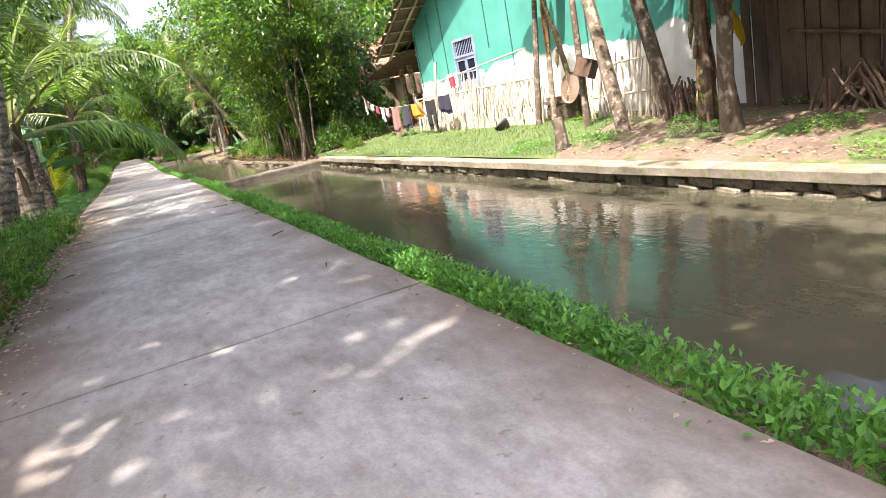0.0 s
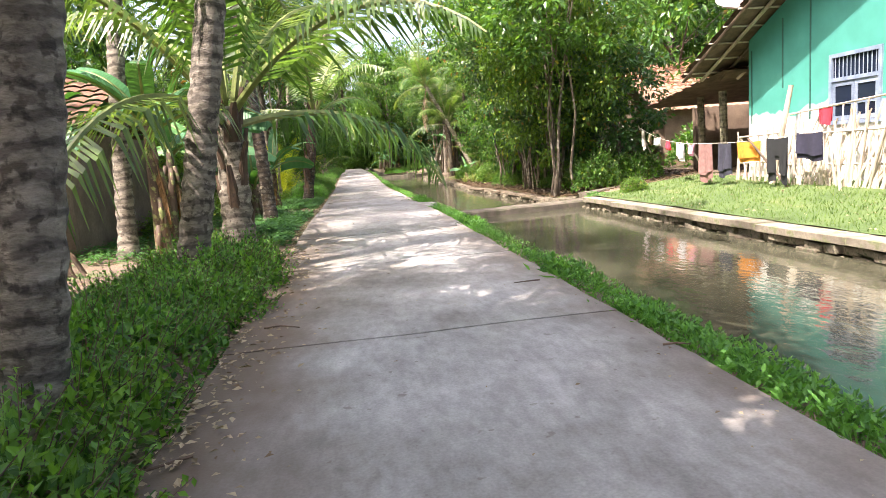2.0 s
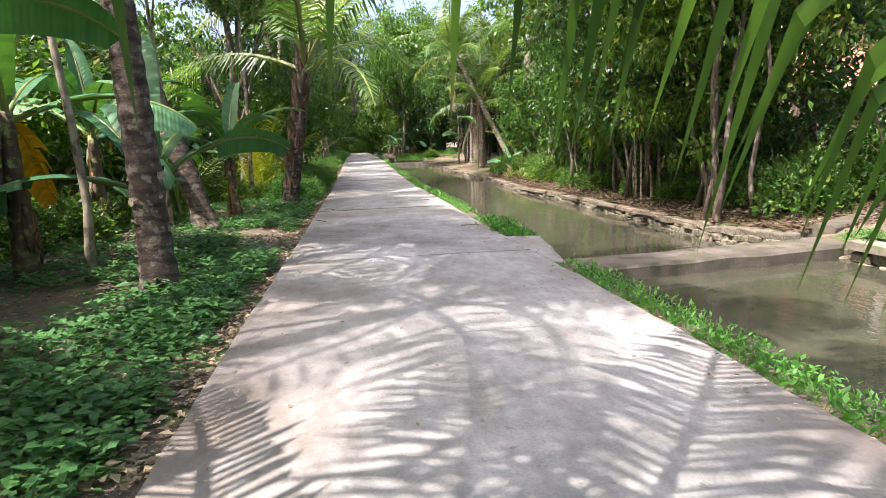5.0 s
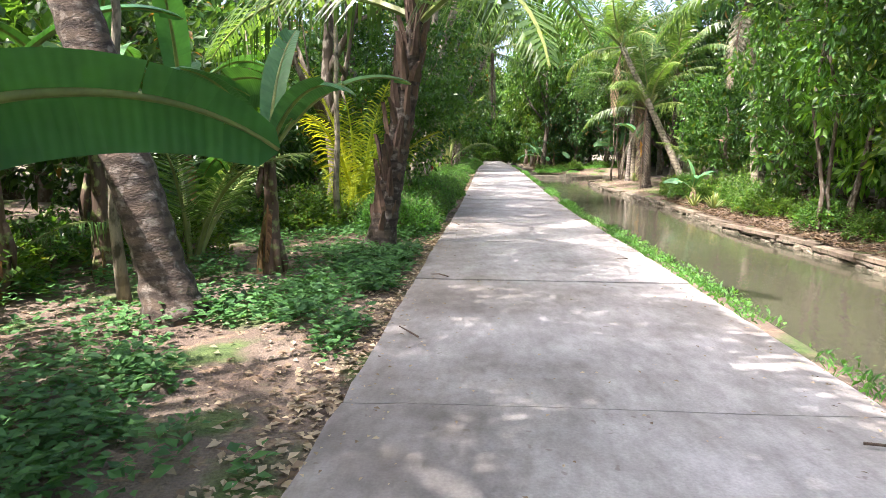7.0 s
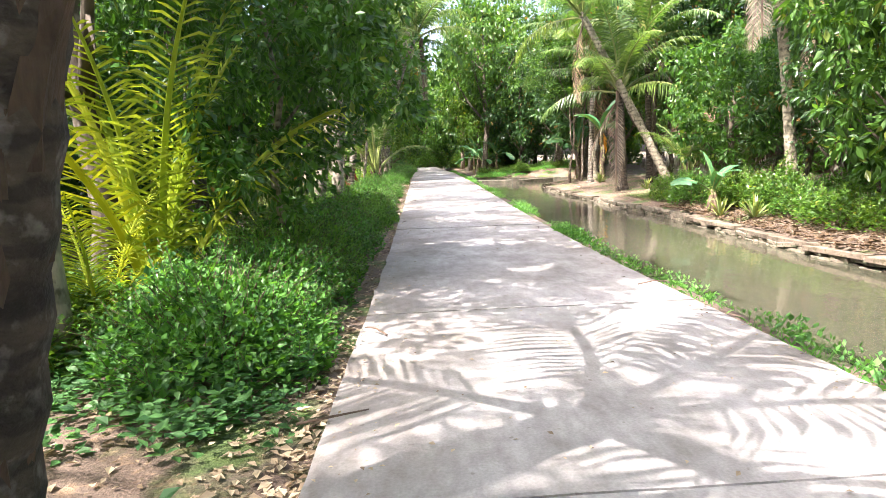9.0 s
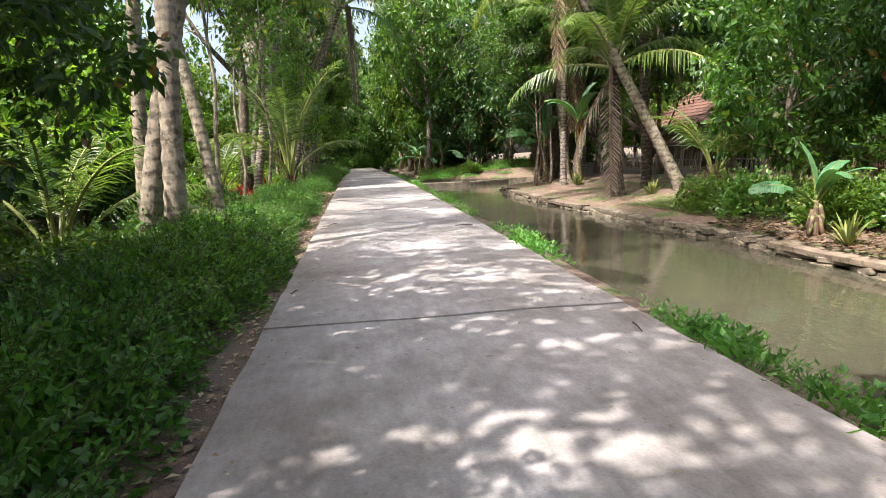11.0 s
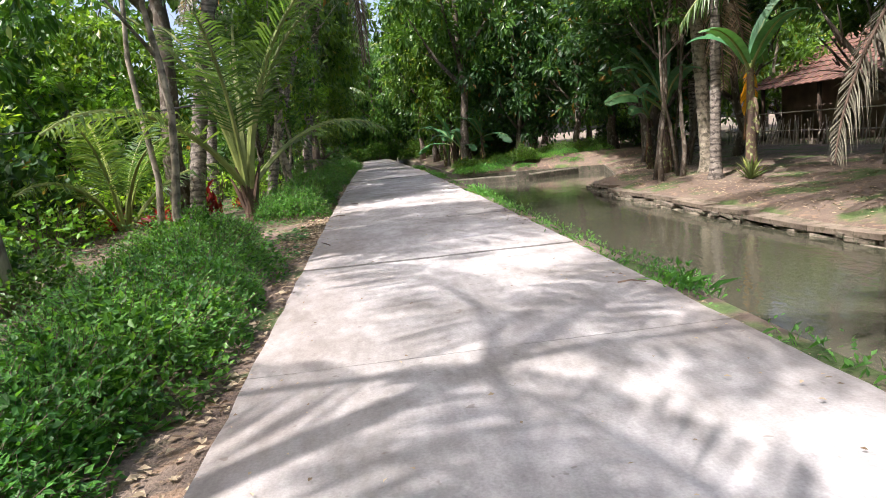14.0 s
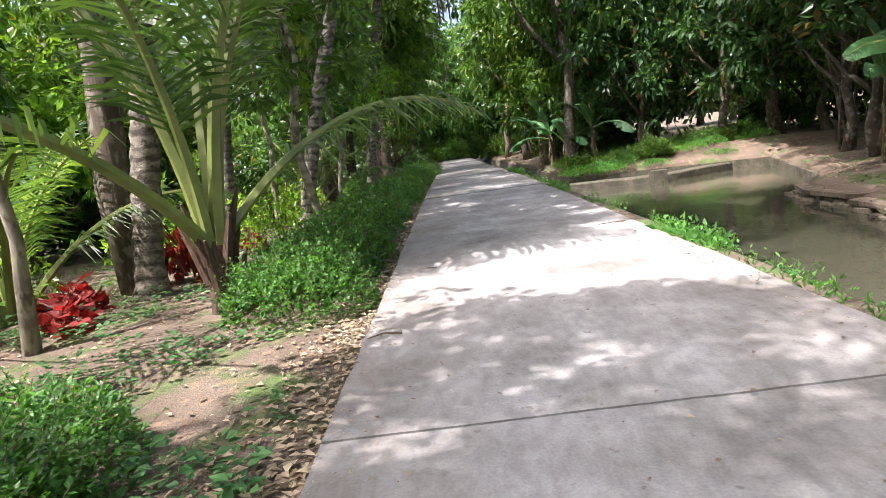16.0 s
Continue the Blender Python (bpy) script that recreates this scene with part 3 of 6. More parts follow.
build_banks()
wall_run("weir", line((1.30, 18.1, 0), (4.85, 18.6, 0), 16), 0.58, -0.23, 1.0, WEIR, "low concrete weir wall across the canal", "weir")
wall_run("garden_edging", line((4.85, 18.85, 0), (10.6, 22.3, 0), 20), 0.30, -0.09, 0.35, WEIR, "low mossy concrete edging of the garden", "stone edging")
wall_run("weir", line((1.1, 59.6, 0), (4.5, 58.5, 0), 12) + line((4.9, 58.6, 0), (8.6, 60.4, 0), 10), 0.45, -0.40, 1.0, WET_STONE, "low stained concrete weir wall across the canal", "weir")
gate = Soup()
gate.box((4.2, 57.85, -0.9), (4.55, 58.2, -0.26))
tagged(gate.make("weir_block", WET_STONE), "square concrete block at the end of the weir", "concrete block", kind="structure")


apron = Soup()
av, nseg = [], 9
for k in range(nseg + 1):
    y = 16.9 + 1.65 * k / nseg
    w = 0.16 + 0.26 * k / nseg + 0.05 * noise.noise(Vector((0, y * 4, 2)))
    z = road_z(y) - 0.018
    av += [Vector((ROAD_R + 0.015, y, z)), Vector((ROAD_R + w - 0.03, y, z - 0.02)), Vector((ROAD_R + w, y, z - 0.06)), Vector((ROAD_R + w + 0.03, y, -0.75))]
apron.add(av, [(4 * k + c, 4 * k + c + 1, 4 * k + 5 + c, 4 * k + 4 + c) for k in range(nseg) for c in range(3)] + [(3, 2, 1, 0), tuple(4 * nseg + c for c in range(4))])
tagged(apron.make("apron", ROAD), "bare concrete apron between the lane and the weir", "concrete apron", kind="structure")


# ---- plants: meshes that are used again and again ----
def frond_mesh(name, length, rise, droop, leaflet, mats, seed, pairs=44, hang=0.55, wide=0.022, start=0.14):
    """One feather-shaped palm leaf that starts at the origin and leans out along +x."""
    r = random.Random(seed)
    s = Soup()
    pts, n = [], 16
    p, a = Vector((0, 0, 0)), radians(rise)
    for i in range(n):
        pts.append(p.copy())
        a -= radians(droop) / n * (0.5 + i / n)
        p = p + Vector((math.cos(a), 0, math.sin(a))) * length / n
    s.tube(pts, [0.035 * (1 - i / n) ** 0.8 * length / 3 + 0.006 for i in range(n)], 5, 1)
    for k in range(pairs):
        u = start + (0.99 - start) * k / pairs
        i = min(int(u * (n - 1)), n - 2)
        q = pts[i].lerp(pts[i + 1], u * (n - 1) - i)
        d = (pts[i + 1] - pts[i]).normalized()
        up = Vector((-d.z, 0, d.x))
        for sgn in (-1, 1):
            if r.random() < 0.05:
                continue
            ln = leaflet * (math.sin(math.pi * min(0.96, 0.22 + 0.76 * u)) ** 0.7) * r.uniform(0.82, 1.08)
            out = (Vector((0, sgn, 0)) * 0.85 + d * r.uniform(0.40, 0.62) + up * r.uniform(0.0, 0.22)).normalized()
            m = q + out * ln * 0.5
            tip = q + out * ln * (1 - 0.25 * hang) - Vector((0, 0, ln * hang * r.uniform(0.6, 1.2)))
            m -= Vector((0, 0, ln * hang * 0.16))
            w = d * wide * length / 3.2
            s.add([q - w * 0.5, q + w * 0.5, m + w, m - w, tip], [(0, 1, 2, 3), (3, 2, 4)], 0)
    ob = s.make(name, mats)
    me = ob.data
    bpy.data.objects.remove(ob)
    return me


FRONDS = [frond_mesh("frond", 3.4, e, d, 0.78, [PALM_LEAF, STALK], 20 + i, 50, h) for i, (e, d, h) in enumerate(((78, 60, 0.35), (60, 85, 0.5), (42, 95, 0.6), (20, 85, 0.75), (68, 105, 0.7)))]
DRY_FRONDS = [frond_mesh("dry_frond", 2.8, e, d, 0.62, [PALM_DRY, TWIG], 40 + i, 40, 0.9) for i, (e, d) in enumerate(((-52, 36), (-70, 16)))]
HANGING_FROND = frond_mesh("dry_frond", 3.0, -86, 4, 0.46, [PALM_DRY, TWIG], 47, 34, 1.3, 0.016)
YOUNG_FRONDS = [frond_mesh("frond", 2.0, e, d, 0.5, [PALM_LEAF, STALK], 50 + i, 42, h, 0.016, 0.30) for i, (e, d, h) in enumerate(((84, 62, 0.3), (72, 85, 0.4), (54, 90, 0.5)))]
YELLOW_FRONDS = [frond_mesh("frond", 2.2, e, d, 0.5, [PALM_YELLOW, PALM_YELLOW], 60 + i, 36, h, 0.014, 0.22) for i, (e, d, h) in enumerate(((86, 40, 0.3), (74, 75, 0.45), (56, 95, 0.55)))]


def bent(base, height, lean, sway, n):
    """A trunk's line: it leans by lean over its height and sways back in a curve."""
    return [Vector((lean[0] * (i / n) ** sway, lean[1] * (i / n) ** sway, height * i / n)) for i in range(n + 1)]


def palm_tree(x, y, height, radius, lean=(0, 0), fronds=15, dry=1, seed=0, mat=None, sway=1.3, size=1.0, husk=False, bands=False, label="", base=None, group="coconut palms", boots=16, pitch=0.085, dry_ways=()):
    r = random.Random(seed + 900)
    z = ground_z(x, y) - 0.05 if base is None else base
    root = thing("coconut_palm", pose(x, y, z), label or "coconut palm with a grey ringed trunk and feathery fronds", "palm tree", group)
    line_pts = bent(None, height, lean, sway, max(10, int(height / 0.09)))
    n = len(line_pts)
    radii = []
    for i in range(n):
        u = i / (n - 1)
        flare = 1 + 0.55 * max(0, 1 - u * height / 0.45) ** 2
        ring = 1.06 if i % 2 else 0.95
        radii.append(radius * flare * ring * (1 - 0.28 * u) * (1 + 0.03 * r.uniform(-1, 1)))
    s = Soup()
    s.tube(line_pts, radii, 12)
    s.make("trunk", mat or PALM_BARK, root, smooth=True)
    if bands:
        rp = random.Random(seed + 5)
        for k in range(34):
            zz, a, wide, tall = rp.uniform(0.55, 0.98), rp.uniform(0, 6.28), rp.uniform(0.12, 0.5), rp.uniform(0.018, 0.05)
            i = min(range(n), key=lambda q: abs(line_pts[q].z - zz))
            p, b = line_pts[i], Soup()
            flake = []
            for h in (-tall / 2, tall / 2):
                for c in range(5):
                    q = a + wide * (c / 4 - 0.5)
                    flake.append(Vector((p.x + math.cos(q) * radius * 1.12, p.y + math.sin(q) * radius * 1.12, zz + h + rp.uniform(-0.008, 0.008))))
            b.add(flake, [(c, c + 1, c + 6, c + 5) for c in range(4)])
            b.make("paint_flake", BARK_PALE, root, "flaking whitish paint")
    top = line_pts[-1]
    d = (line_pts[-1] - line_pts[-3]).normalized()
    tilt = d.to_track_quat("Z", "Y").to_matrix().to_4x4()
    crown = Matrix.Translation(top) @ Matrix.Identity(4).lerp(tilt, 0.6)
    if husk:
        rb = random.Random(seed)
        for k in range(boots):
            h = Soup()
            a = k * 2.399
            z0 = max(0.12, top.z + 0.1 - pitch * (boots - k))
            at = min(range(n), key=lambda i: abs(line_pts[i].z - z0))
            p0 = line_pts[at] + Vector((math.cos(a) * radius * 0.72, math.sin(a) * radius * 0.72, 0))
            out = Vector((math.cos(a), math.sin(a), 0))
            side = Vector((-out.y, out.x, 0))
            ln, w0, peel = rb.uniform(0.2, 0.5), rb.uniform(0.045, 0.10), rb.choice((0.0, 0.015, 0.03, 0.055))
            drift = rb.uniform(-0.05, 0.05)
            strap = []
            for v, w, o in ((0.0, 1.0, 0.012), (0.35, 0.95, 0.03), (0.7, 0.6, 0.035 + peel * 0.4), (1.0, rb.uniform(0.15, 0.4), 0.04 + peel)):
                q = p0 + Vector((0, 0, ln * v)) + side * drift * v
                strap += [q - side * w0 * w + out * (o - 0.03), q - side * w0 * w * 0.5 + out * (o + 0.008), q + side * w0 * w * 0.5 + out * (o + 0.008), q + side * w0 * w + out * (o - 0.03), q + out * (o - 0.035)]
            h.add(strap, [(5 * b + c, 5 * b + (c + 1) % 5, 5 * b + 5 + (c + 1) % 5, 5 * b + 5 + c) for b in range(3) for c in range(5)] + [(15, 16, 17, 18, 19)])
            h.make("leaf_base", HUSK, root, "brown fibrous old leaf base")
    for k in range(fronds):
        a = k * 137.5 + r.uniform(-14, 14)
        u = k / max(fronds - 1, 1)
        mesh = FRONDS[0] if u < 0.22 else FRONDS[4] if u < 0.42 else FRONDS[1] if u < 0.62 else FRONDS[2] if u < 0.85 else FRONDS[3]
        shared("frond", mesh, root, crown @ pose(0, 0, 0.12 - 0.3 * u, 0, r.uniform(-6, 6), a) @ Matrix.Translation((radius * 0.45, 0, 0)) @ Matrix.Scale(size * r.uniform(0.88, 1.1), 4))
    for a in dry_ways:
        shared("dry_frond", HANGING_FROND, root, pose(top.x, top.y, top.z - 0.1, 0, 0, a) @ Matrix.Translation((0.25, 0, 0)) @ Matrix.Scale(size * 1.2, 4), "brown dead hanging frond")
    for k in range(dry):
        shared("dry_frond", r.choice(DRY_FRONDS), root, crown @ pose(0, 0, -0.3, 0, 0, r.uniform(0, 360)) @ Matrix.Scale(size, 4), "brown dead hanging frond")
    return root


def young_palm(x, y, seed, size=1.0, fronds=9, yellow=False, label="", trunk=0.0, z=None, upright=0.35):
    r = random.Random(seed + 70)
    root = thing("young_palm", pose(x, y, ground_z(x, y) - 0.03 if z is None else z), label or "young palm with green fronds rising from the ground", "palm", "young palms")
    kinds = YELLOW_FRONDS if yellow else YOUNG_FRONDS
    if trunk:
        s = Soup()
        pts = [Vector((0, 0, 0)), Vector((0.02, 0, trunk * 0.5)), Vector((0, 0, trunk)), Vector((0, 0, trunk + 0.25))]
        s.tube(pts, [0.12, 0.10, 0.09, 0.05], 9)
        for k in range(9):
            a = k * 2.4
            s.tube([(0.08 * math.cos(a), 0.08 * math.sin(a), 0.06 + trunk * k / 11), (0.15 * math.cos(a), 0.15 * math.sin(a), 0.28 + trunk * k / 10), (0.23 * math.cos(a), 0.23 * math.sin(a), 0.5 + trunk * k / 10)], [0.045, 0.035, 0.012], 5)
        s.make("trunk", HUSK, root)
    for k in range(fronds):
        u = k / fronds
        mesh = kinds[0] if u < (0.6 if yellow else upright) else kinds[1] if u < 0.7 or yellow else kinds[2]
        shared("frond", mesh, root, pose(0, 0, trunk, 0, r.uniform(-4, 4), k * 137.5 + r.uniform(-15, 15)) @ Matrix.Translation((0.05, 0, 0)) @ Matrix.Scale(size * r.uniform(0.8, 1.1), 4))
    return root


def banana_leaf_mesh(name, length, width, rise, droop, mats, seed, torn=0.3):
    """A broad blade in two wings from a thick midrib, torn here and there down to it."""
    r = random.Random(seed)
    s = Soup()
    n = 28
    pts, p, a = [], Vector((0, 0, 0)), radians(rise)
    for i in range(n + 1):
        pts.append(p.copy())
        a -= radians(droop) / n * (0.35 + 1.3 * i / n)
        p = p + Vector((math.cos(a), 0, math.sin(a))) * length / n
    s.tube(pts, [0.028 * (1 - 0.85 * i / n) * length / 1.6 + 0.003 for i in range(n + 1)], 6, 1)
    stalk = 3
    for sgn in (-1, 1):
        fold, prev = r.uniform(0.1, 0.3), None
        for i in range(stalk, n):
            u0, u1 = (i - stalk) / (n - stalk), (i + 1 - stalk) / (n - stalk)
            w0 = width / 2 * (math.sin(math.pi * min(0.98, 0.10 + 0.86 * u0)) ** 0.55)
            w1 = width / 2 * (math.sin(math.pi * min(0.985, 0.10 + 0.86 * u1)) ** 0.55)
            if i == n - 1:
                w1 = 0.01
            if r.random() < torn:
                fold, prev = fold + r.uniform(-0.25, 0.45), None
            d = (pts[i + 1] - pts[i]).normalized()
            up = Vector((-d.z, 0, d.x))
            edge = []
            for q, w in ((pts[i], w0), (pts[i + 1], w1)):
                side = Vector((0, sgn, 0)) + up * (0.45 - fold) + d * 0.18
                mid = q + side.normalized() * w * 0.5 + up * w * 0.05
                end = q + side.normalized() * w - Vector((0, 0, w * fold * 0.8))
                edge.append((mid, end))
            (m0, e0), (m1, e1) = edge
            if prev:
                m0, e0 = prev
            gap = 0.0 if prev else 0.012
            s.add([pts[i] + d * gap, pts[i + 1], m1, m0, e1, e0], [(0, 1, 2, 3), (3, 2, 4, 5)], 0)
            prev = (m1, e1)
    ob = s.make(name, mats)
    me = ob.data
    me.polygons.foreach_set("use_smooth", [True] * len(me.polygons))
    bpy.data.objects.remove(ob)
    return me


BANANA_LEAVES = [banana_leaf_mesh("leaf", 1.8, 0.37, e, d, [BANANA, STALK], 80 + i, t) for i, (e, d, t) in enumerate(((82, 45, 0.05), (62, 80, 0.08), (42, 80, 0.14), (22, 70, 0.2), (66, 100, 0.1)))]
BANANA_OLD = [banana_leaf_mesh("dry_leaf", 1.1, 0.13, e, d, [BANANA_DRY, BANANA_DRY], 95 + i, 0.75) for i, (e, d) in enumerate(((-76, 12), (-86, 3)))]
BANANA_GOLD = banana_leaf_mesh("yellow_leaf", 1.1, 0.34, -40, 50, [BANANA_YELLOW, BANANA_YELLOW], 99, 0.3)


def banana(x, y, height, leaves=7, seed=0, size=1.0, dry=3, radius=0.09, lean=(0, 0), turn=None, yellow=0, label="", z=None, ways=None):
    r = random.Random(seed + 300)
    z = ground_z(x, y) - 0.03 if z is None else z
    root = thing("banana_plant", pose(x, y, z), label or "banana plant with torn green leaves and dry brown sheaths", "banana plant", "banana plants")
    s = Soup()
    n = 12
    pts = [Vector((lean[0] * (i / n) ** 1.4, lean[1] * (i / n) ** 1.4, height * i / n)) for i in range(n + 1)]
    s.tube(pts, [radius * (1.25 - 0.6 * i / n) * (1 + 0.07 * r.uniform(-1, 1)) for i in range(n + 1)], 10)
    for k in range(6):
        a, z0 = r.uniform(0, 6.28), height * r.uniform(0.1, 0.8)
        q = Vector((math.cos(a) * radius * 0.9 + lean[0] * z0 / height, math.sin(a) * radius * 0.9 + lean[1] * z0 / height, z0))
        o = Vector((math.cos(a), math.sin(a), 0))
        s.tube([q + Vector((0, 0, 0.2)), q + o * 0.04, q + o * 0.05 - Vector((0, 0, 0.25 * r.random()))], [0.03, 0.035, 0.008], 5)
    s.make("stem", BANANA_STEM, root, smooth=True)
    a0 = r.uniform(0, 360) if turn is None else turn
    for k in range(leaves):
        mesh = BANANA_LEAVES[(0, 4, 1, 2, 1, 3, 2, 4)[k % 8]]
        shared("leaf", mesh, root, Matrix.Translation(pts[-1] - Vector((0, 0, 0.02 * k))) @ pose(0, 0, 0, 0, r.uniform(-6, 6), ways[k] if ways else a0 + k * 137.5 + r.uniform(-12, 12)) @ Matrix.Scale(size * r.uniform(0.85, 1.1), 4))
    for k in range(dry):
        shared("dry_leaf", r.choice(BANANA_OLD), root, Matrix.Translation(pts[-1] - Vector((0, 0, 0.12 + 0.12 * k))) @ pose(0, 0, 0, 0, 0, r.uniform(0, 360)) @ Matrix.Scale(size * r.uniform(0.8, 1.1), 4), "brown withered hanging leaf")
    for k in range(yellow):
        shared("yellow_leaf", BANANA_GOLD, root, Matrix.Translation(pts[-1]) @ pose(0, 0, 0, 0, 0, a0 + 60 + 100 * k) @ Matrix.Scale(size, 4), "yellowed old leaf")
    return root


def crown_mesh(name, seed, spread, tall, clumps, per, leaf, mat, droop=0.35):
    """A crown of many leaves in uneven clumps round the ends of the limbs; the trunk's own line is not part of it."""
    r = random.Random(seed)
    s = Soup()
    for c in range(clumps):
        d = unit(r)
        rad = (0.35 + 0.65 * r.random() ** 0.6)
        lump = 1 + 0.35 * noise.noise(d * 1.8 + Vector((seed, 0, 0)))
        centre = Vector((d.x * spread * rad * lump, d.y * spread * rad * lump, tall * 0.5 + d.z * tall * 0.5 * rad * lump))
        size = r.uniform(0.18, 0.46) * spread / 1.8
        for _ in range(int(per * r.uniform(0.5, 1.3))):
            o = unit(r)
            p = centre + Vector((o.x * size, o.y * size, o.z * size * 0.6)) * r.random() ** 0.5
            ln = leaf * r.uniform(0.65, 1.2)
            along = (o * 0.8 + unit(r) * 0.7 - Vector((0, 0, droop))).normalized() * ln
            s.leaf(p, along, ln * r.uniform(0.2, 0.3), unit(r) + Vector((0, 0, 1.2)), 0)
    ob = s.make(name, mat)
    me = ob.data
    bpy.data.objects.remove(ob)
    return me


CROWNS = {
    "mango": [crown_mesh("crown", 1, 1.9, 3.6, 136, 50, 0.175, LEAF), crown_mesh("crown", 2, 1.8, 3.2, 126, 50, 0.175, LEAF)],
    "dark": [crown_mesh("crown", 3, 2.1, 4.2, 136, 48, 0.185, LEAF_DARK), crown_mesh("crown", 4, 1.9, 3.6, 126, 48, 0.175, LEAF_DARK)],
    "near": [crown_mesh("crown", 13, 1.7, 3.4, 150, 95, 0.105, LEAF_DARK), crown_mesh("crown", 14, 1.6, 3.2, 150, 95, 0.10, LEAF)],
    "garden": [crown_mesh("crown", 15, 1.9, 3.6, 170, 85, 0.115, LEAF), crown_mesh("crown", 16, 1.8, 3.4, 170, 85, 0.115, LEAF_DARK)],
    "bright": [crown_mesh("crown", 5, 1.4, 2.4, 90, 46, 0.15, LEAF_BRIGHT), crown_mesh("crown", 6, 1.5, 2.8, 90, 46, 0.14, LEAF_BRIGHT)],
    "thin": [crown_mesh("crown", 7, 0.9, 2.6, 46, 40, 0.13, LEAF), crown_mesh("crown", 8, 0.8, 2.2, 40, 40, 0.13, LEAF_BRIGHT)],
    "far": [crown_mesh("crown", 9, 3.0, 6.5, 150, 62, 0.28, LEAF), crown_mesh("crown", 10, 3.2, 7.0, 150, 62, 0.29, LEAF_DARK)],
}


def trunk_mesh(name, height, radius, seed, mat, limbs=6):
    r = random.Random(seed)
    s = Soup()
    n = 9
    pts = [Vector((0.18 * noise.noise(Vector((seed, i * 0.5, 0))), 0.18 * noise.noise(Vector((seed, 9, i * 0.5))), height * i / n)) for i in range(n + 1)]
    s.tube(pts, [radius * (1 - 0.75 * i / n) * (1.35 if i == 0 else 1) for i in range(n + 1)], 9)
    for k in range(limbs):
        i = r.randint(int(n * 0.3), n - 1)
        a = k * 2.4 + r.uniform(-0.4, 0.4)
        out = Vector((math.cos(a), math.sin(a), r.uniform(0.5, 1.1)))
        ln = height * r.uniform(0.22, 0.36)
        q = pts[i]
        rr = radius * (1 - 0.75 * i / n) * 0.6
        bend = Vector((0, 0, 0.2 * ln))
        tip = q + out * ln + bend
        s.tube([q, q + out * ln * 0.5, tip], [rr, rr * 0.65, rr * 0.2], 6)
        for _ in range(2):
            t = q + out * ln * r.uniform(0.4, 0.8)
            s.tube([t, t + (out + unit(r)) * ln * 0.35], [rr * 0.4, rr * 0.1], 5)
    ob = s.make(name, mat, smooth=True)
    me = ob.data
    bpy.data.objects.remove(ob)
    return me


TRUNKS = [trunk_mesh("trunk", 3.4, 0.11, 31, BARK), trunk_mesh("trunk", 3.6, 0.09, 32, BARK), trunk_mesh("trunk", 3.8, 0.05, 33, BARK_PALE, 4), trunk_mesh("trunk", 8.0, 0.2, 34, BARK, 8), trunk_mesh("trunk", 3.6, 0.055, 35, BARK, 3), trunk_mesh("trunk", 3.6, 0.04, 36, BARK, 2)]
TREE_WORDS = {"mango": "leafy broad tree with glossy mid-green leaves", "dark": "dense dark-green broadleaf tree", "garden": "dense bushy tree with glossy leaves down to the ground", "near": "dense dark tree with fine leaves beside the lane", "bright": "small tree with bright yellow-green leaves",
              "thin": "slender tree with a thin pale stem and sparse leaves", "far": "tall jungle tree with a full green crown"}


def tree(x, y, kind, low=1.0, size=1.0, seed=0, tall=1.0, lean=0):
    """A broadleaf tree; low: where its crown begins."""
    r = random.Random(seed * 7 + 13)
    root = thing("tree", pose(x, y, ground_z(x, y) - 0.06, lean, 0, r.uniform(0, 360)), TREE_WORDS[kind], "tree", "trees along the lane")
    tr = TRUNKS[2] if kind in ("thin", "near") else TRUNKS[3] if kind == "far" else TRUNKS[seed % 2]
    top = {"thin": 3.8, "far": 8.0}.get(kind, 3.5)
    cr = CROWNS[kind][seed % 2]
    reach = low + {"mango": 2.4, "dark": 2.8, "near": 2.3, "garden": 2.5, "bright": 1.7, "thin": 2.0, "far": 4.5}[kind] * size * tall
    if kind == "garden":
        for k in range(4):
            shared("trunk", TRUNKS[4 + k % 2], root, pose(r.uniform(-0.35, 0.35), r.uniform(-0.35, 0.35), 0, r.uniform(-11, 11), r.uniform(-11, 11), 90 * k) @ Matrix.Diagonal((1, 1, reach / 3.6, 1)))
    else:
        shared("trunk", tr, root, Matrix.Diagonal((size, size, reach / top, 1)))
    shared("crown", cr, root, Matrix.Translation((0, 0, low)) @ Matrix.Diagonal((size, size, size * tall, 1)))
    return root


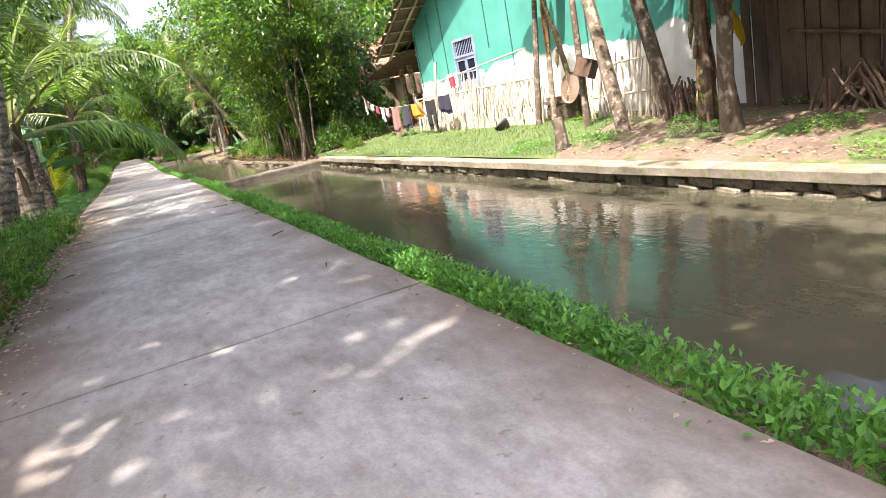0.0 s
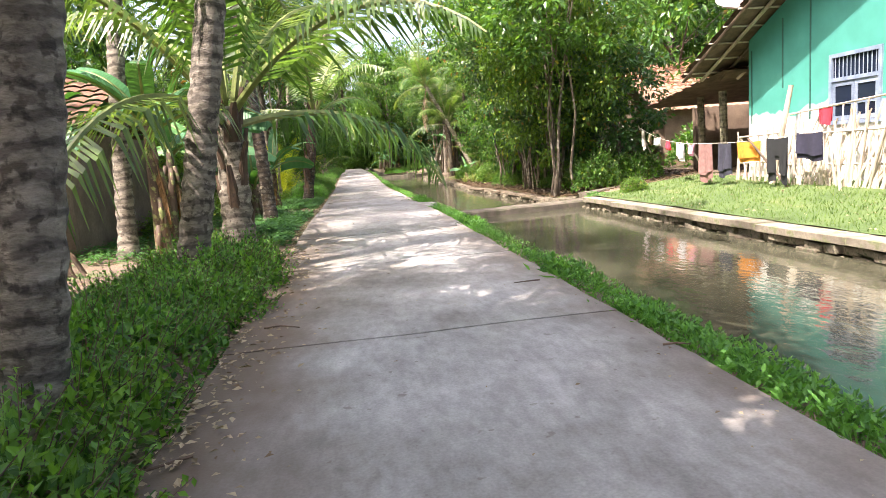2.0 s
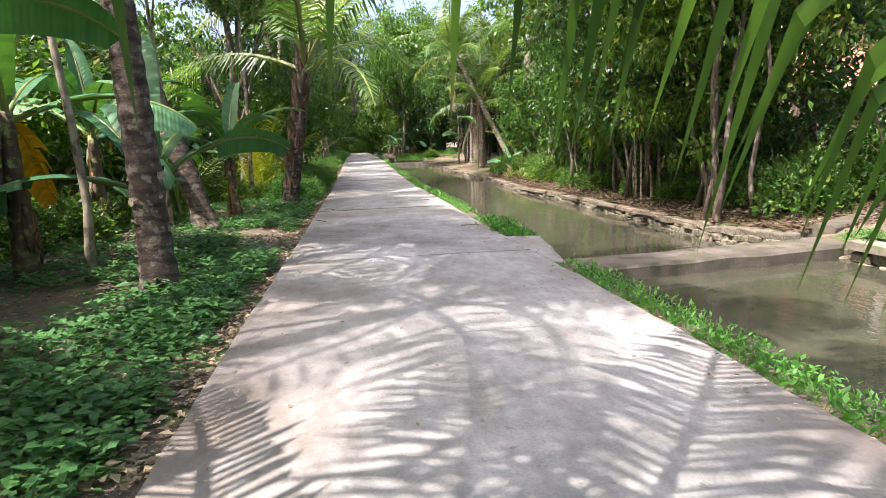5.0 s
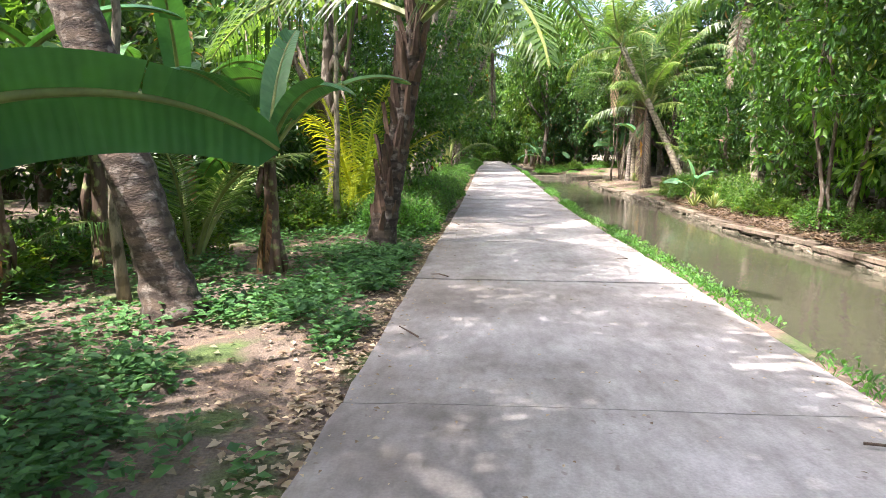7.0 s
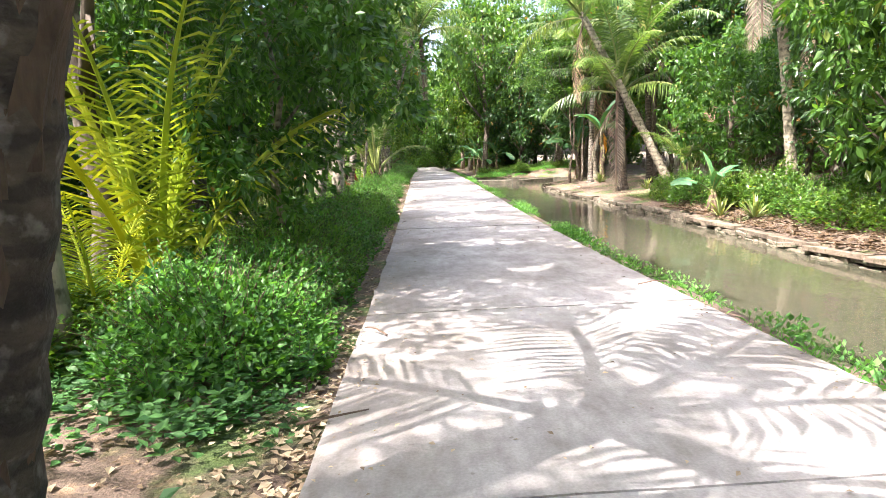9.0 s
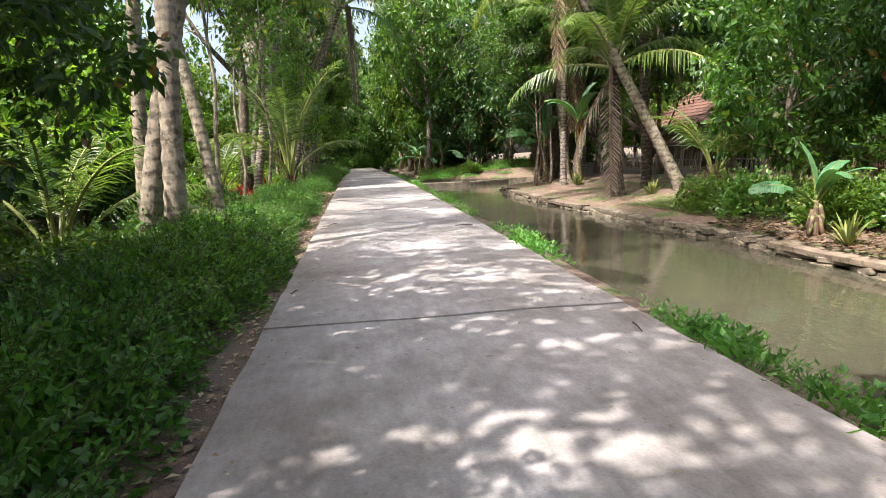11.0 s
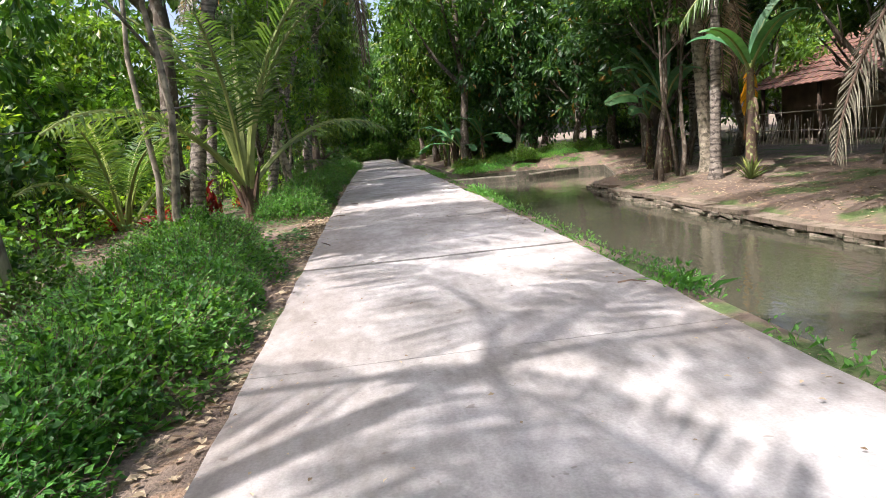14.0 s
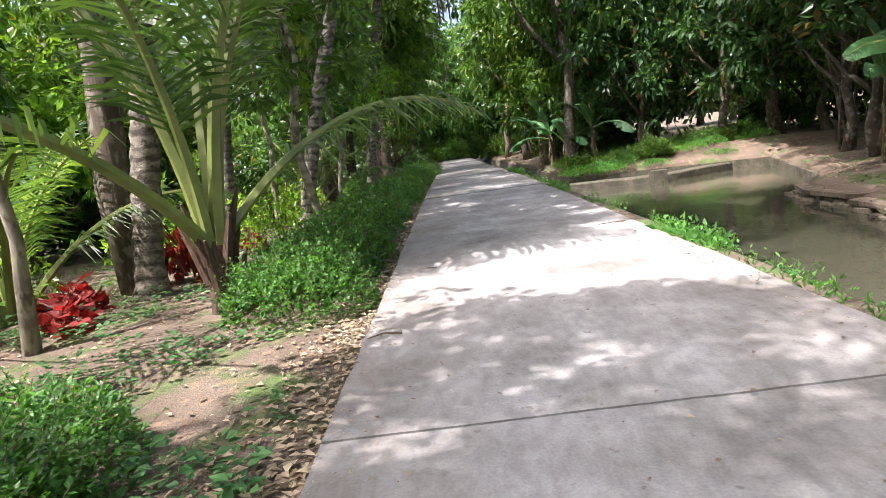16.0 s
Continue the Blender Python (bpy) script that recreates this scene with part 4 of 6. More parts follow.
def shrub_mesh(name, seed, rx, ry, h, count, leaf, mat, stems=10, stem_mat=None, shoots=0):
    """A low bush: many small leaves, some on shoots that stand out of it, over thin stems; gives the two meshes."""
    r = random.Random(seed)
    s, t = Soup(), Soup()
    for k in range(stems):
        a = r.uniform(0, 6.28)
        q = Vector((math.cos(a) * rx * 0.5, math.sin(a) * ry * 0.5, h * r.uniform(0.5, 0.9)))
        t.tube([(q.x * 0.2, q.y * 0.2, -0.05), q * 0.6, q], [0.008, 0.006, 0.003], 4)

    def top(a, u):
        bulge = (1 - u ** 2.4) ** 0.5
        return h * bulge * (0.78 + 0.42 * noise.noise(Vector((math.cos(a) * u * rx * 4, math.sin(a) * u * ry * 4, seed))))
    for _ in range(count):
        a = r.uniform(0, 6.28)
        u = math.sqrt(r.random())
        z = max(0.0, top(a, u) * (1 - 0.75 * r.random() ** 2.2))
        p = Vector((math.cos(a) * u * rx, math.sin(a) * u * ry, z))
        ln = leaf * r.uniform(0.6, 1.3)
        along = (Vector((p.x / rx, p.y / ry, 0.5)) * 0.7 + unit(r) * 0.8).normalized() * ln
        s.leaf(p, along, ln * r.uniform(0.24, 0.36), Vector((0, 0, 1)) + unit(r) * 0.7, 0)
    for _ in range(shoots):
        a = r.uniform(0, 6.28)
        u = math.sqrt(r.random()) * 0.96
        p = Vector((math.cos(a) * u * rx, math.sin(a) * u * ry, top(a, u) * 0.9))
        d = (Vector((p.x / rx * 0.8, p.y / ry * 0.8, 0.75)) + unit(r) * 0.45).normalized()
        ln = leaf * r.uniform(2.0, 4.2)
        t.tube([p, p + d * ln], [0.0025, 0.0015], 3)
        for k in range(9):
            q = p + d * ln * (0.15 + 0.85 * k / 8)
            w = leaf * r.uniform(0.6, 1.0) * (1.1 - 0.45 * k / 8)
            o = (d * 0.45 + unit(r)).normalized()
            s.leaf(q, o * w, w * 0.3, Vector((0, 0, 1)) + unit(r) * 0.3, 0)
    out = []
    for soup, m in ((s, mat), (t, stem_mat or TWIG)):
        ob = soup.make(name, m)
        out.append(ob.data)
        bpy.data.objects.remove(ob)
    return out


SHRUBS = {
    "hedge": [shrub_mesh("hedge_bush", 1 + i, 0.62, 0.8, 0.66, 3300, 0.054, HEDGE_LEAF, shoots=230) for i in range(3)],
    "low": [shrub_mesh("ground_cover", 11 + i, 0.7, 0.8, 0.38, 3300, 0.050, HEDGE_LEAF, shoots=200) for i in range(3)],
    "weed": [shrub_mesh("weed_clump", 21 + i, 0.45, 0.5, 0.24, 620, 0.045, WEED, 6) for i in range(3)],
    "leafy": [shrub_mesh("shrub", 31 + i, 0.7, 0.7, 0.95, 1500, 0.10, LEAF, 12, shoots=50) for i in range(2)] + [shrub_mesh("shrub", 34, 0.6, 0.6, 0.8, 1300, 0.095, LEAF, 12, shoots=50)],
    "sparse": [shrub_mesh("shrub", 71 + i, 0.5, 0.5, 1.15, 240, 0.11, LEAF_BRIGHT, 14) for i in range(2)],
    "dry": [shrub_mesh("dry_weed_clump", 41, 0.42, 0.5, 0.42, 1500, 0.035, DRY_WEED, 60, DRY_WEED)],
    "red": [shrub_mesh("red_shrub", 51, 0.22, 0.22, 0.42, 70, 0.20, RED_LEAF, 5)],
    "big": [shrub_mesh("shrub", 61, 1.3, 1.3, 1.9, 1500, 0.21, LEAF, 16), shrub_mesh("shrub", 62, 1.3, 1.3, 1.8, 1500, 0.21, LEAF_DARK, 16)],
}
SHRUB_WORDS = {"hedge": ("hedge_bush", "dense green hedge bush of small leaves beside the lane", "hedge bush"), "low": ("ground_cover", "low mat of small green leaves at the lane's edge", "ground cover"),
               "weed": ("weed_clump", "clump of fresh green weeds on bare earth", "weed"), "leafy": ("shrub", "leafy green shrub on the shaded ground", "shrub"),
               "sparse": ("shrub", "sparse shrub with sunlit yellow-green leaves on thin stems", "shrub"),
               "dry": ("dry_weed_clump", "clump of dry brown weeds beside the lane", "dry weed"), "red": ("red_shrub", "small shrub with dark red pointed leaves", "red shrub"),
               "big": ("shrub", "tall dense jungle shrub with green leaves", "shrub")}
count_shrub = [0]


def shrub(kind, x, y, size=1.0, tall=1.0, turn=None, z=None):
    i = count_shrub[0]
    count_shrub[0] += 1
    name, label, cat = SHRUB_WORDS[kind]
    leaves, stems = SHRUBS[kind][i % len(SHRUBS[kind])]
    at = pose(x, y, (ground_z(x, y) if z is None else z) - 0.03, 0, 0, rng.uniform(0, 360) if turn is None else turn) @ Matrix.Diagonal((size, size, size * tall, 1))
    ob = thing(name, at, label, cat, cat + " growth")
    shared("foliage", leaves, ob, Matrix.Identity(4))
    tagged(shared("stem", stems, ob, Matrix.Identity(4)), "thin brown stems", kind="stuff")
    return ob


def agave(x, y, size=1.0, seed=0):
    r = random.Random(seed)
    root = thing("agave", pose(x, y, ground_z(x, y)), "spiky pale-green rosette plant on the bank", "agave", "rosette plants")
    for k in range(26):
        a = k * 2.399
        e = radians(r.uniform(25, 80))
        ln = size * r.uniform(0.4, 0.62)
        d = Vector((math.cos(a) * math.cos(e), math.sin(a) * math.cos(e), math.sin(e)))
        side = Vector((-math.sin(a), math.cos(a), 0)) * 0.02 * size
        m = d * ln * 0.6
        tip = d * ln - Vector((0, 0, 0.12 * ln))
        s = Soup()
        s.add([-side, side, m + side * 1.1, m - side * 1.1, tip, Vector((0, 0, -0.012)), m - Vector((0, 0, 0.015))], [(0, 1, 2, 3), (3, 2, 4), (1, 0, 5), (1, 5, 6, 2), (5, 0, 3, 6)])
        s.make("leaf", AGAVE, root)
    return root


# ---- left of the lane: palms, bananas, trees ----
palm_tree(-1.78, 7.05, 4.6, 0.12, (0.6, 0.3), 11, 0, 1, sway=1.1, label="coconut palm with a blotchy grey and black trunk")
palm_tree(-1.95, 10.15, 6.4, 0.14, (1.15, 0.4), 10, 0, 2, sway=1.0, label="coconut palm with a grey lichen-spotted leaning trunk")
palm_tree(-1.75, 11.65, 1.75, 0.19, (0.02, 0.05), 11, 0, 3, husk=True, size=0.95, sway=1.0, label="stout young coconut palm with a fibrous brown husk")
palm_tree(-2.06, 16.9, 4.7, 0.125, (-0.25, 0.1), 17, 0, 4, PALM_BARK_DARK, size=1.25, bands=True, label="dark-trunked coconut palm with flaking white bands")
palm_tree(-2.68, 21.25, 6.6, 0.155, (-2.2, 0.3), 10, 0, 5, PALM_BARK_DARK, 1.1, label="leaning dark ringed coconut palm trunk")
palm_tree(-1.86, 24.2, 2.7, 0.15, (0.45, 0.15), 8, 0, 6, PALM_BARK_DARK, 1.0, husk=True, boots=58, pitch=0.046, label="rough dark palm with upright fronds beside the lane")
palm_tree(-2.4, 34.9, 5.4, 0.11, (0.25, 0.2), 12, 0, 8, BARK_PALE, size=1.05, label="pale slim coconut palm among dark bushes")
palm_tree(-3.05, 40.0, 6.0, 0.115, (-1.05, 0.35), 8, 0, 9, BARK_PALE, 1.2, label="pale coconut palm leaning away from the lane")
palm_tree(-3.4, 37.2, 6.4, 0.10, (0.3, 0.2), 7, 0, 17, BARK_PALE, label="slim pale coconut palm behind the hedge")
palm_tree(-3.7, 61.5, 6.6, 0.16, (0.5, 0), 15, 1, 11, PALM_BARK_DARK)
palm_tree(-3.5, 13.4, 6.2, 0.12, (0.5, 0.3), 15, 0, 12)
palm_tree(-2.9, 51.5, 6.3, 0.11, (2.1, 0.2), 15, 1, 19, dry_ways=(0, 50, -40), label="slim coconut palm leaning over the lane with dead fronds")
palm_tree(-2.9, 35.6, 9.0, 0.12, (2.5, 0.3), 17, 1, 33, BARK_PALE, size=1.1, label="tall coconut palm whose crown hangs over the lane")
palm_tree(-3.6, 48.0, 10.0, 0.13, (2.6, 0.2), 17, 1, 34, size=1.1, label="tall coconut palm whose crown hangs over the lane")
palm_tree(-2.8, 58.8, 8.4, 0.13, (1.7, 0.2), 17, 2, 18)
palm_tree(-4.4, 52.5, 6.6, 0.13, (0.9, 0.6), 15, 1, 14)
palm_tree(-4.8, -3.0, 6.6, 0.13, (1.2, 0.6), 15, 1, 16)
young_palm(-2.77, 27.6, 1, 1.3, 9, True, "young palm with bright yellow-green upright fronds")
young_palm(-2.95, 27.1, 5, 0.5, 6, True, "small yellow-green palm seedling")
young_palm(-2.5, 46.9, 3, 1.8, 9, trunk=0.55, upright=0.68, label="young coconut palm with fibrous base and arching fronds")
young_palm(-4.6, 47.5, 4, 1.2, 9)
young_palm(-3.8, 56.0, 5, 1.2, 9)
young_palm(-4.2, 36.5, 6, 1.1, 9)
young_palm(-3.6, 23.4, 7, 1.0, 8)

banana(-3.4, 15.2, 1.5, 7, 1, 0.95, lean=(0.1, 0.1))
banana(-2.9, 12.9, 1.7, 7, 2, 0.9, turn=20)
banana(-2.55, 18.5, 0.82, 7, 4, 0.86, 3, 0.075, ways=(100, 125, 75, 30, 150, 215, 290), label="banana plant with broad arching green leaves")
banana(-3.5, 18.0, 1.5, 7, 5, 0.9, 4, yellow=1)
banana(-4.2, 21.6, 1.4, 6, 8, 0.9, 6, label="banana plant with many dry brown leaves")
banana(-3.04, 19.7, 0.45, 4, 9, 0.5, 2, 0.05, label="young banana shoot with pale leaves")
banana(-4.0, 22.6, 1.3, 5, 6, 0.9, 6, label="banana plant with many dry brown leaves")
banana(-2.62, 22.95, 1.15, 6, 7, 0.8, 4, 0.075, ways=(80, -30, 20, 190, 240, 140))
banana(-4.5, 25.2, 1.6, 7, 10, 1.0)
banana(-5.2, 14.2, 1.9, 7, 12, 1.0)

for i, (x, y, kind, low, size, tall) in enumerate((
        (-2.75, 31.6, "near", 0.85, 0.8, 1.1), (-2.05, 28.5, "near", 0.75, 0.85, 1.1), (-4.2, 32.4, "near", 0.8, 1.1, 1.1), (-4.7, 28.0, "thin", 1.2, 1.0, 1.0),
        (-2.6, 43.8, "thin", 2.7, 1.0, 1.0), (-7.0, 44.0, "bright", 0.3, 0.9, 0.9),
        (-2.1, 48.6, "thin", 1.6, 1.0, 1.1), (-2.25, 49.1, "thin", 1.8, 0.9, 1.2), (-3.5, 52.3, "thin", 1.9, 1.1, 1.1), (-4.0, 56.9, "thin", 1.7, 1.1, 1.1), (-2.7, 54.0, "thin", 1.7, 1.0, 1.2),
        (-2.5, 57.5, "thin", 1.7, 1.0, 1.2), (-2.9, 61.5, "thin", 1.4, 1.0, 1.2), (-2.8, 67.0, "mango", 1.2, 0.8, 1.1),
        (-7.0, 51.5, "bright", 0.6, 1.1, 1.0), (-7.6, 47.5, "bright", 0.4, 1.1, 1.0), (-5.2, 39.0, "bright", 0.5, 1.1, 1.1), (-5.6, 35.0, "mango", 0.4, 0.9, 0.9), (-5.6, 29.5, "dark", 0.3, 0.9, 1.0),
        (-6.6, 22.5, "mango", 0.6, 1.1, 0.9), (-6.9, 18.5, "dark", 0.3, 1.1, 1.1), (-6.3, 26.0, "dark", 0.2, 1.1, 1.1), (-7.5, 31.5, "dark", 0.5, 1.2, 1.0), (-5.0, 61.0, "mango", 0.6, 1.0, 1.1),
        (-5.3, 67.0, "dark", 0.7, 1.0, 1.1), (-7.2, 40.5, "mango", 0.4, 1.2, 1.1), (-7.4, 54.0, "mango", 0.4, 1.2, 1.1),
        # next two rows: trees with low above 2.5 are added, mostly unseen, for shade
        (-2.7, 4.2, "dark", 2.6, 1.1, 0.9), (-4.6, 4.4, "dark", 4.6, 1.2, 0.9), (-4.7, 2.2, "mango", 4.6, 1.2, 0.9),
        (-5.6, 53.5, "thin", 1.6, 1.1, 1.1), (-3.6, 55.0, "dark", 2.2, 0.9, 0.9), (-3.4, 42.0, "near", 5.2, 1.0, 0.9), (-3.7, 46.4, "near", 5.0, 0.95, 0.9), (-3.3, 27.9, "dark", 4.8, 1.15, 0.9), (-5.2, 7.2, "dark", 4.6, 1.1, 0.9), (-8.6, 38.5, "mango", 0.5, 1.3, 1.5), (-8.5, 44.0, "mango", 0.5, 1.3, 1.5), (-8.8, 50.0, "mango", 0.5, 1.3, 1.5), (-8.3, 56.0, "mango", 0.5, 1.3, 1.5), (-9.2, 13.0, "mango", 0.5, 1.3, 1.5), (-8.2, 16.8, "mango", 0.5, 1.2, 1.5), (-9.6, 9.0, "mango", 0.5, 1.3, 1.5), (-3.6, 31.0, "dark", 4.8, 1.1, 0.9), (-2.85, 26.5, "near", 3.9, 0.95, 0.8), (-2.9, 5.6, "dark", 3.3, 0.8, 0.8), (-2.6, 6.75, "near", 4.2, 0.95, 0.7), (-2.9, 17.8, "near", 4.5, 0.8, 0.7), (-3.0, 19.6, "near", 4.5, 0.85, 0.7), (-3.3, 21.7, "near", 4.6, 0.8, 0.7))):
    tree(x, y, kind, low, size, i, tall)

# ---- right bank: trees and palms ----
for i, (x, y, kind, low, size, tall) in enumerate((
        (5.6, 22.7, "garden", 0.75, 1.1, 1.4), (5.9, 24.9, "garden", 0.8, 1.1, 1.4), (6.0, 26.6, "garden", 0.9, 1.0, 1.3), (7.4, 26.4, "garden", 0.5, 1.1, 1.4), (5.3, 21.4, "garden", 3.0, 1.65, 0.9), (5.5, 25.6, "garden", 3.3, 1.65, 0.9), (5.7, 29.4, "garden", 3.4, 1.5, 0.9), (6.8, 52.0, "garden", 3.4, 1.7, 0.9), (8.6, 56.8, "garden", 2.8, 1.6, 0.9), (7.9, 56.2, "dark", 2.6, 1.25, 1.0), (5.7, 50.2, "garden", 3.2, 1.15, 0.9), (9.2, 58.6, "dark", 1.6, 1.2, 1.1), (7.3, 22.3, "dark", 0.4, 0.9, 1.0), (6.6, 27.2, "mango", 0.5, 1.15, 1.35), (6.7, 29.6, "bright", 0.5, 1.2, 1.5), (7.9, 29.4, "mango", 0.5, 1.3, 1.5), (6.7, 32.2, "mango", 0.4, 0.95, 1.4),
        (8.4, 33.4, "mango", 0.7, 1.1, 1.5), (7.3, 35.0, "dark", 0.9, 0.7, 1.2), (8.2, 37.5, "dark", 1.0, 0.8, 1.2), (7.2, 39.3, "mango", 0.4, 0.9, 1.2),
        (9.2, 40.5, "dark", 1.4, 0.9, 1.1), (10.0, 44.0, "dark", 2.4, 1.0, 1.0), (9.0, 48.0, "mango", 2.3, 1.1, 1.0), (7.4, 54.4, "dark", 2.0, 1.3, 1.0), (8.4, 52.0, "dark", 2.5, 1.25, 1.0), (7.9, 46.6, "dark", 2.9, 1.2, 0.9),
        (5.4, 62.4, "dark", 0.8, 1.2, 1.3), (7.4, 61.0, "dark", 0.9, 1.25, 1.35), (9.6, 59.8, "dark", 1.1, 1.25, 1.3), (4.6, 66.0, "mango", 0.6, 1.2, 1.5), (6.8, 65.6, "dark", 0.6, 1.4, 1.5),
        (4.0, 70.5, "mango", 0.7, 1.3, 1.6), (5.9, 73.0, "dark", 0.6, 1.5, 1.6), (3.9, 77.0, "mango", 0.7, 1.5, 1.6), (14.5, 22.0, "mango", 1.0, 1.1, 1.1), (12.0, 18.5, "bright", 1.4, 1.0, 1.0),
        (10.5, 35.0, "mango", 0.6, 1.2, 1.2), (11.0, 38.0, "dark", 0.8, 1.1, 1.2), (13.5, 58.0, "mango", 0.8, 1.2, 1.2), (10.5, 62.5, "mango", 0.7, 1.2, 1.2))):
    tree(x, y, kind, low, size, i + 50, tall)

palm_tree(6.95, 36.1, 6.0, 0.12, (-0.5, 0.3), 14, 2, 21, BARK_PALE, label="pale ringed coconut palm on the far bank")
palm_tree(7.4, 35.3, 5.2, 0.08, (-0.2, 0.2), 10, 1, 22, BARK)
palm_tree(7.04, 42.85, 5.6, 0.14, (-2.6, 0.9), 14, 2, 23, BARK_PALE, 1.05, label="pale coconut palm leaning far out towards the canal")
palm_tree(5.75, 43.6, 3.3, 0.15, (-0.1, 0.0), 14, 1, 24, PALM_BARK_DARK, 1.0, dry_ways=(235,), label="coconut palm with long brown dead fronds hanging down")
palm_tree(6.6, 50.1, 5.6, 0.15, (-0.3, 0.2), 14, 2, 25, BARK_PALE, label="coconut palm with a pale smooth lower trunk")
palm_tree(6.1, 48.9, 4.6, 0.11, (0.2, 0.2), 12, 2, 26)
palm_tree(7.1, 44.9, 5.0, 0.12, (-0.1, 0.1), 12, 1, 27, PALM_BARK_DARK)
palm_tree(5.6, 66.0, 7.8, 0.15, (-0.6, 0), 18, 3, 28, size=1.4, label="coconut palm with long grey-green drooping fronds")
palm_tree(4.4, 82.0, 7.0, 0.15, (-1.4, 0), 16, 3, 29)
palm_tree(9.4, 56.0, 6.0, 0.13, (0, 0), 13, 2, 30)
young_palm(6.9, 41.2, 8, 1.1, 9, label="young palm with light green drooping fronds", trunk=0.4)
young_palm(8.0, 40.2, 9, 1.3, 9)

banana(6.2, 51.25, 1.5, 4, 21, 0.9, 3, 0.075, turn=140)
banana(6.35, 51.6, 1.7, 4, 22, 0.9, 3, 0.075)
banana(6.6, 53.0, 1.4, 4, 23, 0.8, 3, 0.075)
banana(6.35, 48.1, 2.0, 5, 24, 0.9, 4, 0.09, yellow=1, label="banana plant with a withered flower stalk and sheaths")
banana(5.2, 36.0, 0.5, 5, 25, 0.55, 0, 0.04, label="small banana shoot on the bank")
for k, (x, y) in enumerate(((3.1, 63.0), (3.6, 64.2), (3.0, 65.5), (3.9, 62.6), (2.9, 67.5), (3.4, 69.0))):
    banana(x, y, 0.9 + 0.12 * k, 6, 30 + k, 0.85, 1, 0.06, label="light green banana shoot on the far bank")

# by the teal house
banana(6.55, 6.0, 1.75, 5, 41, 0.9, 5, 0.11, yellow=1, label="banana plant with brown sheaths and a yellowed leaf")
# crowns of these three hang out of view, added to shade house and bank
tree(6.0, 5.2, "dark", 2.7, 1.15, 3, 1.0)
tree(6.1, 2.6, "mango", 2.6, 1.2, 4, 1.0)
tree(6.4, 0.2, "dark", 2.4, 1.2, 5, 1.0)
banana(7.0, 9.2, 2.3, 4, 43, 0.85, 2, 0.05, lean=(-0.2, 0.4))
palm_tree(6.6, 3.4, 5.6, 0.14, (0, 0.2), 13, 1, 44, label="grey coconut palm trunk at the garden's end")

# ---- far jungle closing the view ----
r = random.Random(77)
for k in range(30):
    tree(-12.5 - 4.5 * (k % 3) + r.uniform(-1, 1), -14 + k * 3.7 + r.uniform(-1, 1), "far", r.uniform(0.0, 0.6), r.uniform(1.0, 1.2), k, 0.8 + 0.5 * (k % 3))
for k in range(30):
    y = -14 + k * 3.7 + r.uniform(-1, 1)
    x = 17.5 + 4.0 * (k % 3) + r.uniform(-1, 1)
    if 60 < y or 28 < y < 42:
        x -= 4.5
    tree(x, y, "far", r.uniform(0.0, 0.8), r.uniform(1.0, 1.25), k, r.uniform(1.1, 1.5))
for k in range(16):
    tree(-9 + k * 1.5, 96 + 5 * (k % 3) + r.uniform(-1, 1), "far", 0.0, 1.2, k, r.uniform(1.4, 1.8))
for k in range(7):
    tree(6.4 + r.uniform(0, 2.0), 68 + k * 4.6, "far", 1.2, 1.0, k, 1.5)
for x, y, low, size in ((-3.6, 57.5, 3.2, 0.8), (-3.3, 66.5, 3.2, 0.85), (4.0, 66.5, 3.0, 0.9), (8.6, 60.5, 2.6, 0.9)):
    tree(x, y, "far", low, size, int(y), 1.3)
for k in range(9):
    shrub("big", -3.6 + k * 0.9, 95 + r.uniform(-1, 1), 1.0)
for k, (x, y) in enumerate(((-3.0, 71.0), (3.3, 68.0), (3.4, 76.0), (-2.9, 79.0), (3.3, 86.0), (-3.2, 88.0))):
    tree(x, y, "far", 3.2, 0.95, 2 * k, r.uniform(1.3, 1.6))
for k, (x, y, low) in enumerate(((-10.6, 24.5, 3.4), (-10.6, 31.0, 3.4), (3.3, 62.8, 3.4), (-3.0, 66.0, 3.6))):
    tree(x, y, "far", low, 0.95, 2 * k, 1.45)
tree(10.4, 46.5, "far", 3.2, 1.1, 3, 1.5)
# two high crowns added out of view to shade lane and water
tree(-2.3, 0.0, "far", 5.0, 0.85, 6, 0.9)
tree(-2.4, 3.6, "far", 5.2, 0.85, 7, 0.9)
tree(-3.9, 48.5, "far", 4.4, 0.9, 4, 1.4)
tree(9.5, 36.0, "far", 3.0, 1.0, 5, 1.5)
for k in range(8):
    tree(-14 + k * 5, -22 + 3 * (k % 2), "far", 0.2, 1.1, k, 1.2)
for k in range(26):
    shrub("big", r.uniform(-9.5, -5.5), 2 + k * 3.2, r.uniform(0.8, 1.2))
for k in range(16):
    shrub("big", r.uniform(9.5, 13.5) if not 43 < 22 + k * 3 < 60 else r.uniform(17, 19), 22 + k * 3.0, r.uniform(0.8, 1.1))
for k in range(14):
    shrub("big", r.choice((-3.6, -4.4, 4.2, 5.0)) + r.uniform(-0.4, 0.4), 66 + k * 2.6, r.uniform(0.7, 1.0))
for k in range(5):
    palm_tree(-4.0 + r.uniform(-0.6, 0.3), 70 + k * 5.2, 5.5, 0.13, (1.0, 0), 13, 1, 60 + k)
    palm_tree(4.8 + r.uniform(-0.3, 0.8), 71 + k * 5.2, 5.2, 0.13, (-1.0, 0), 13, 1, 70 + k)

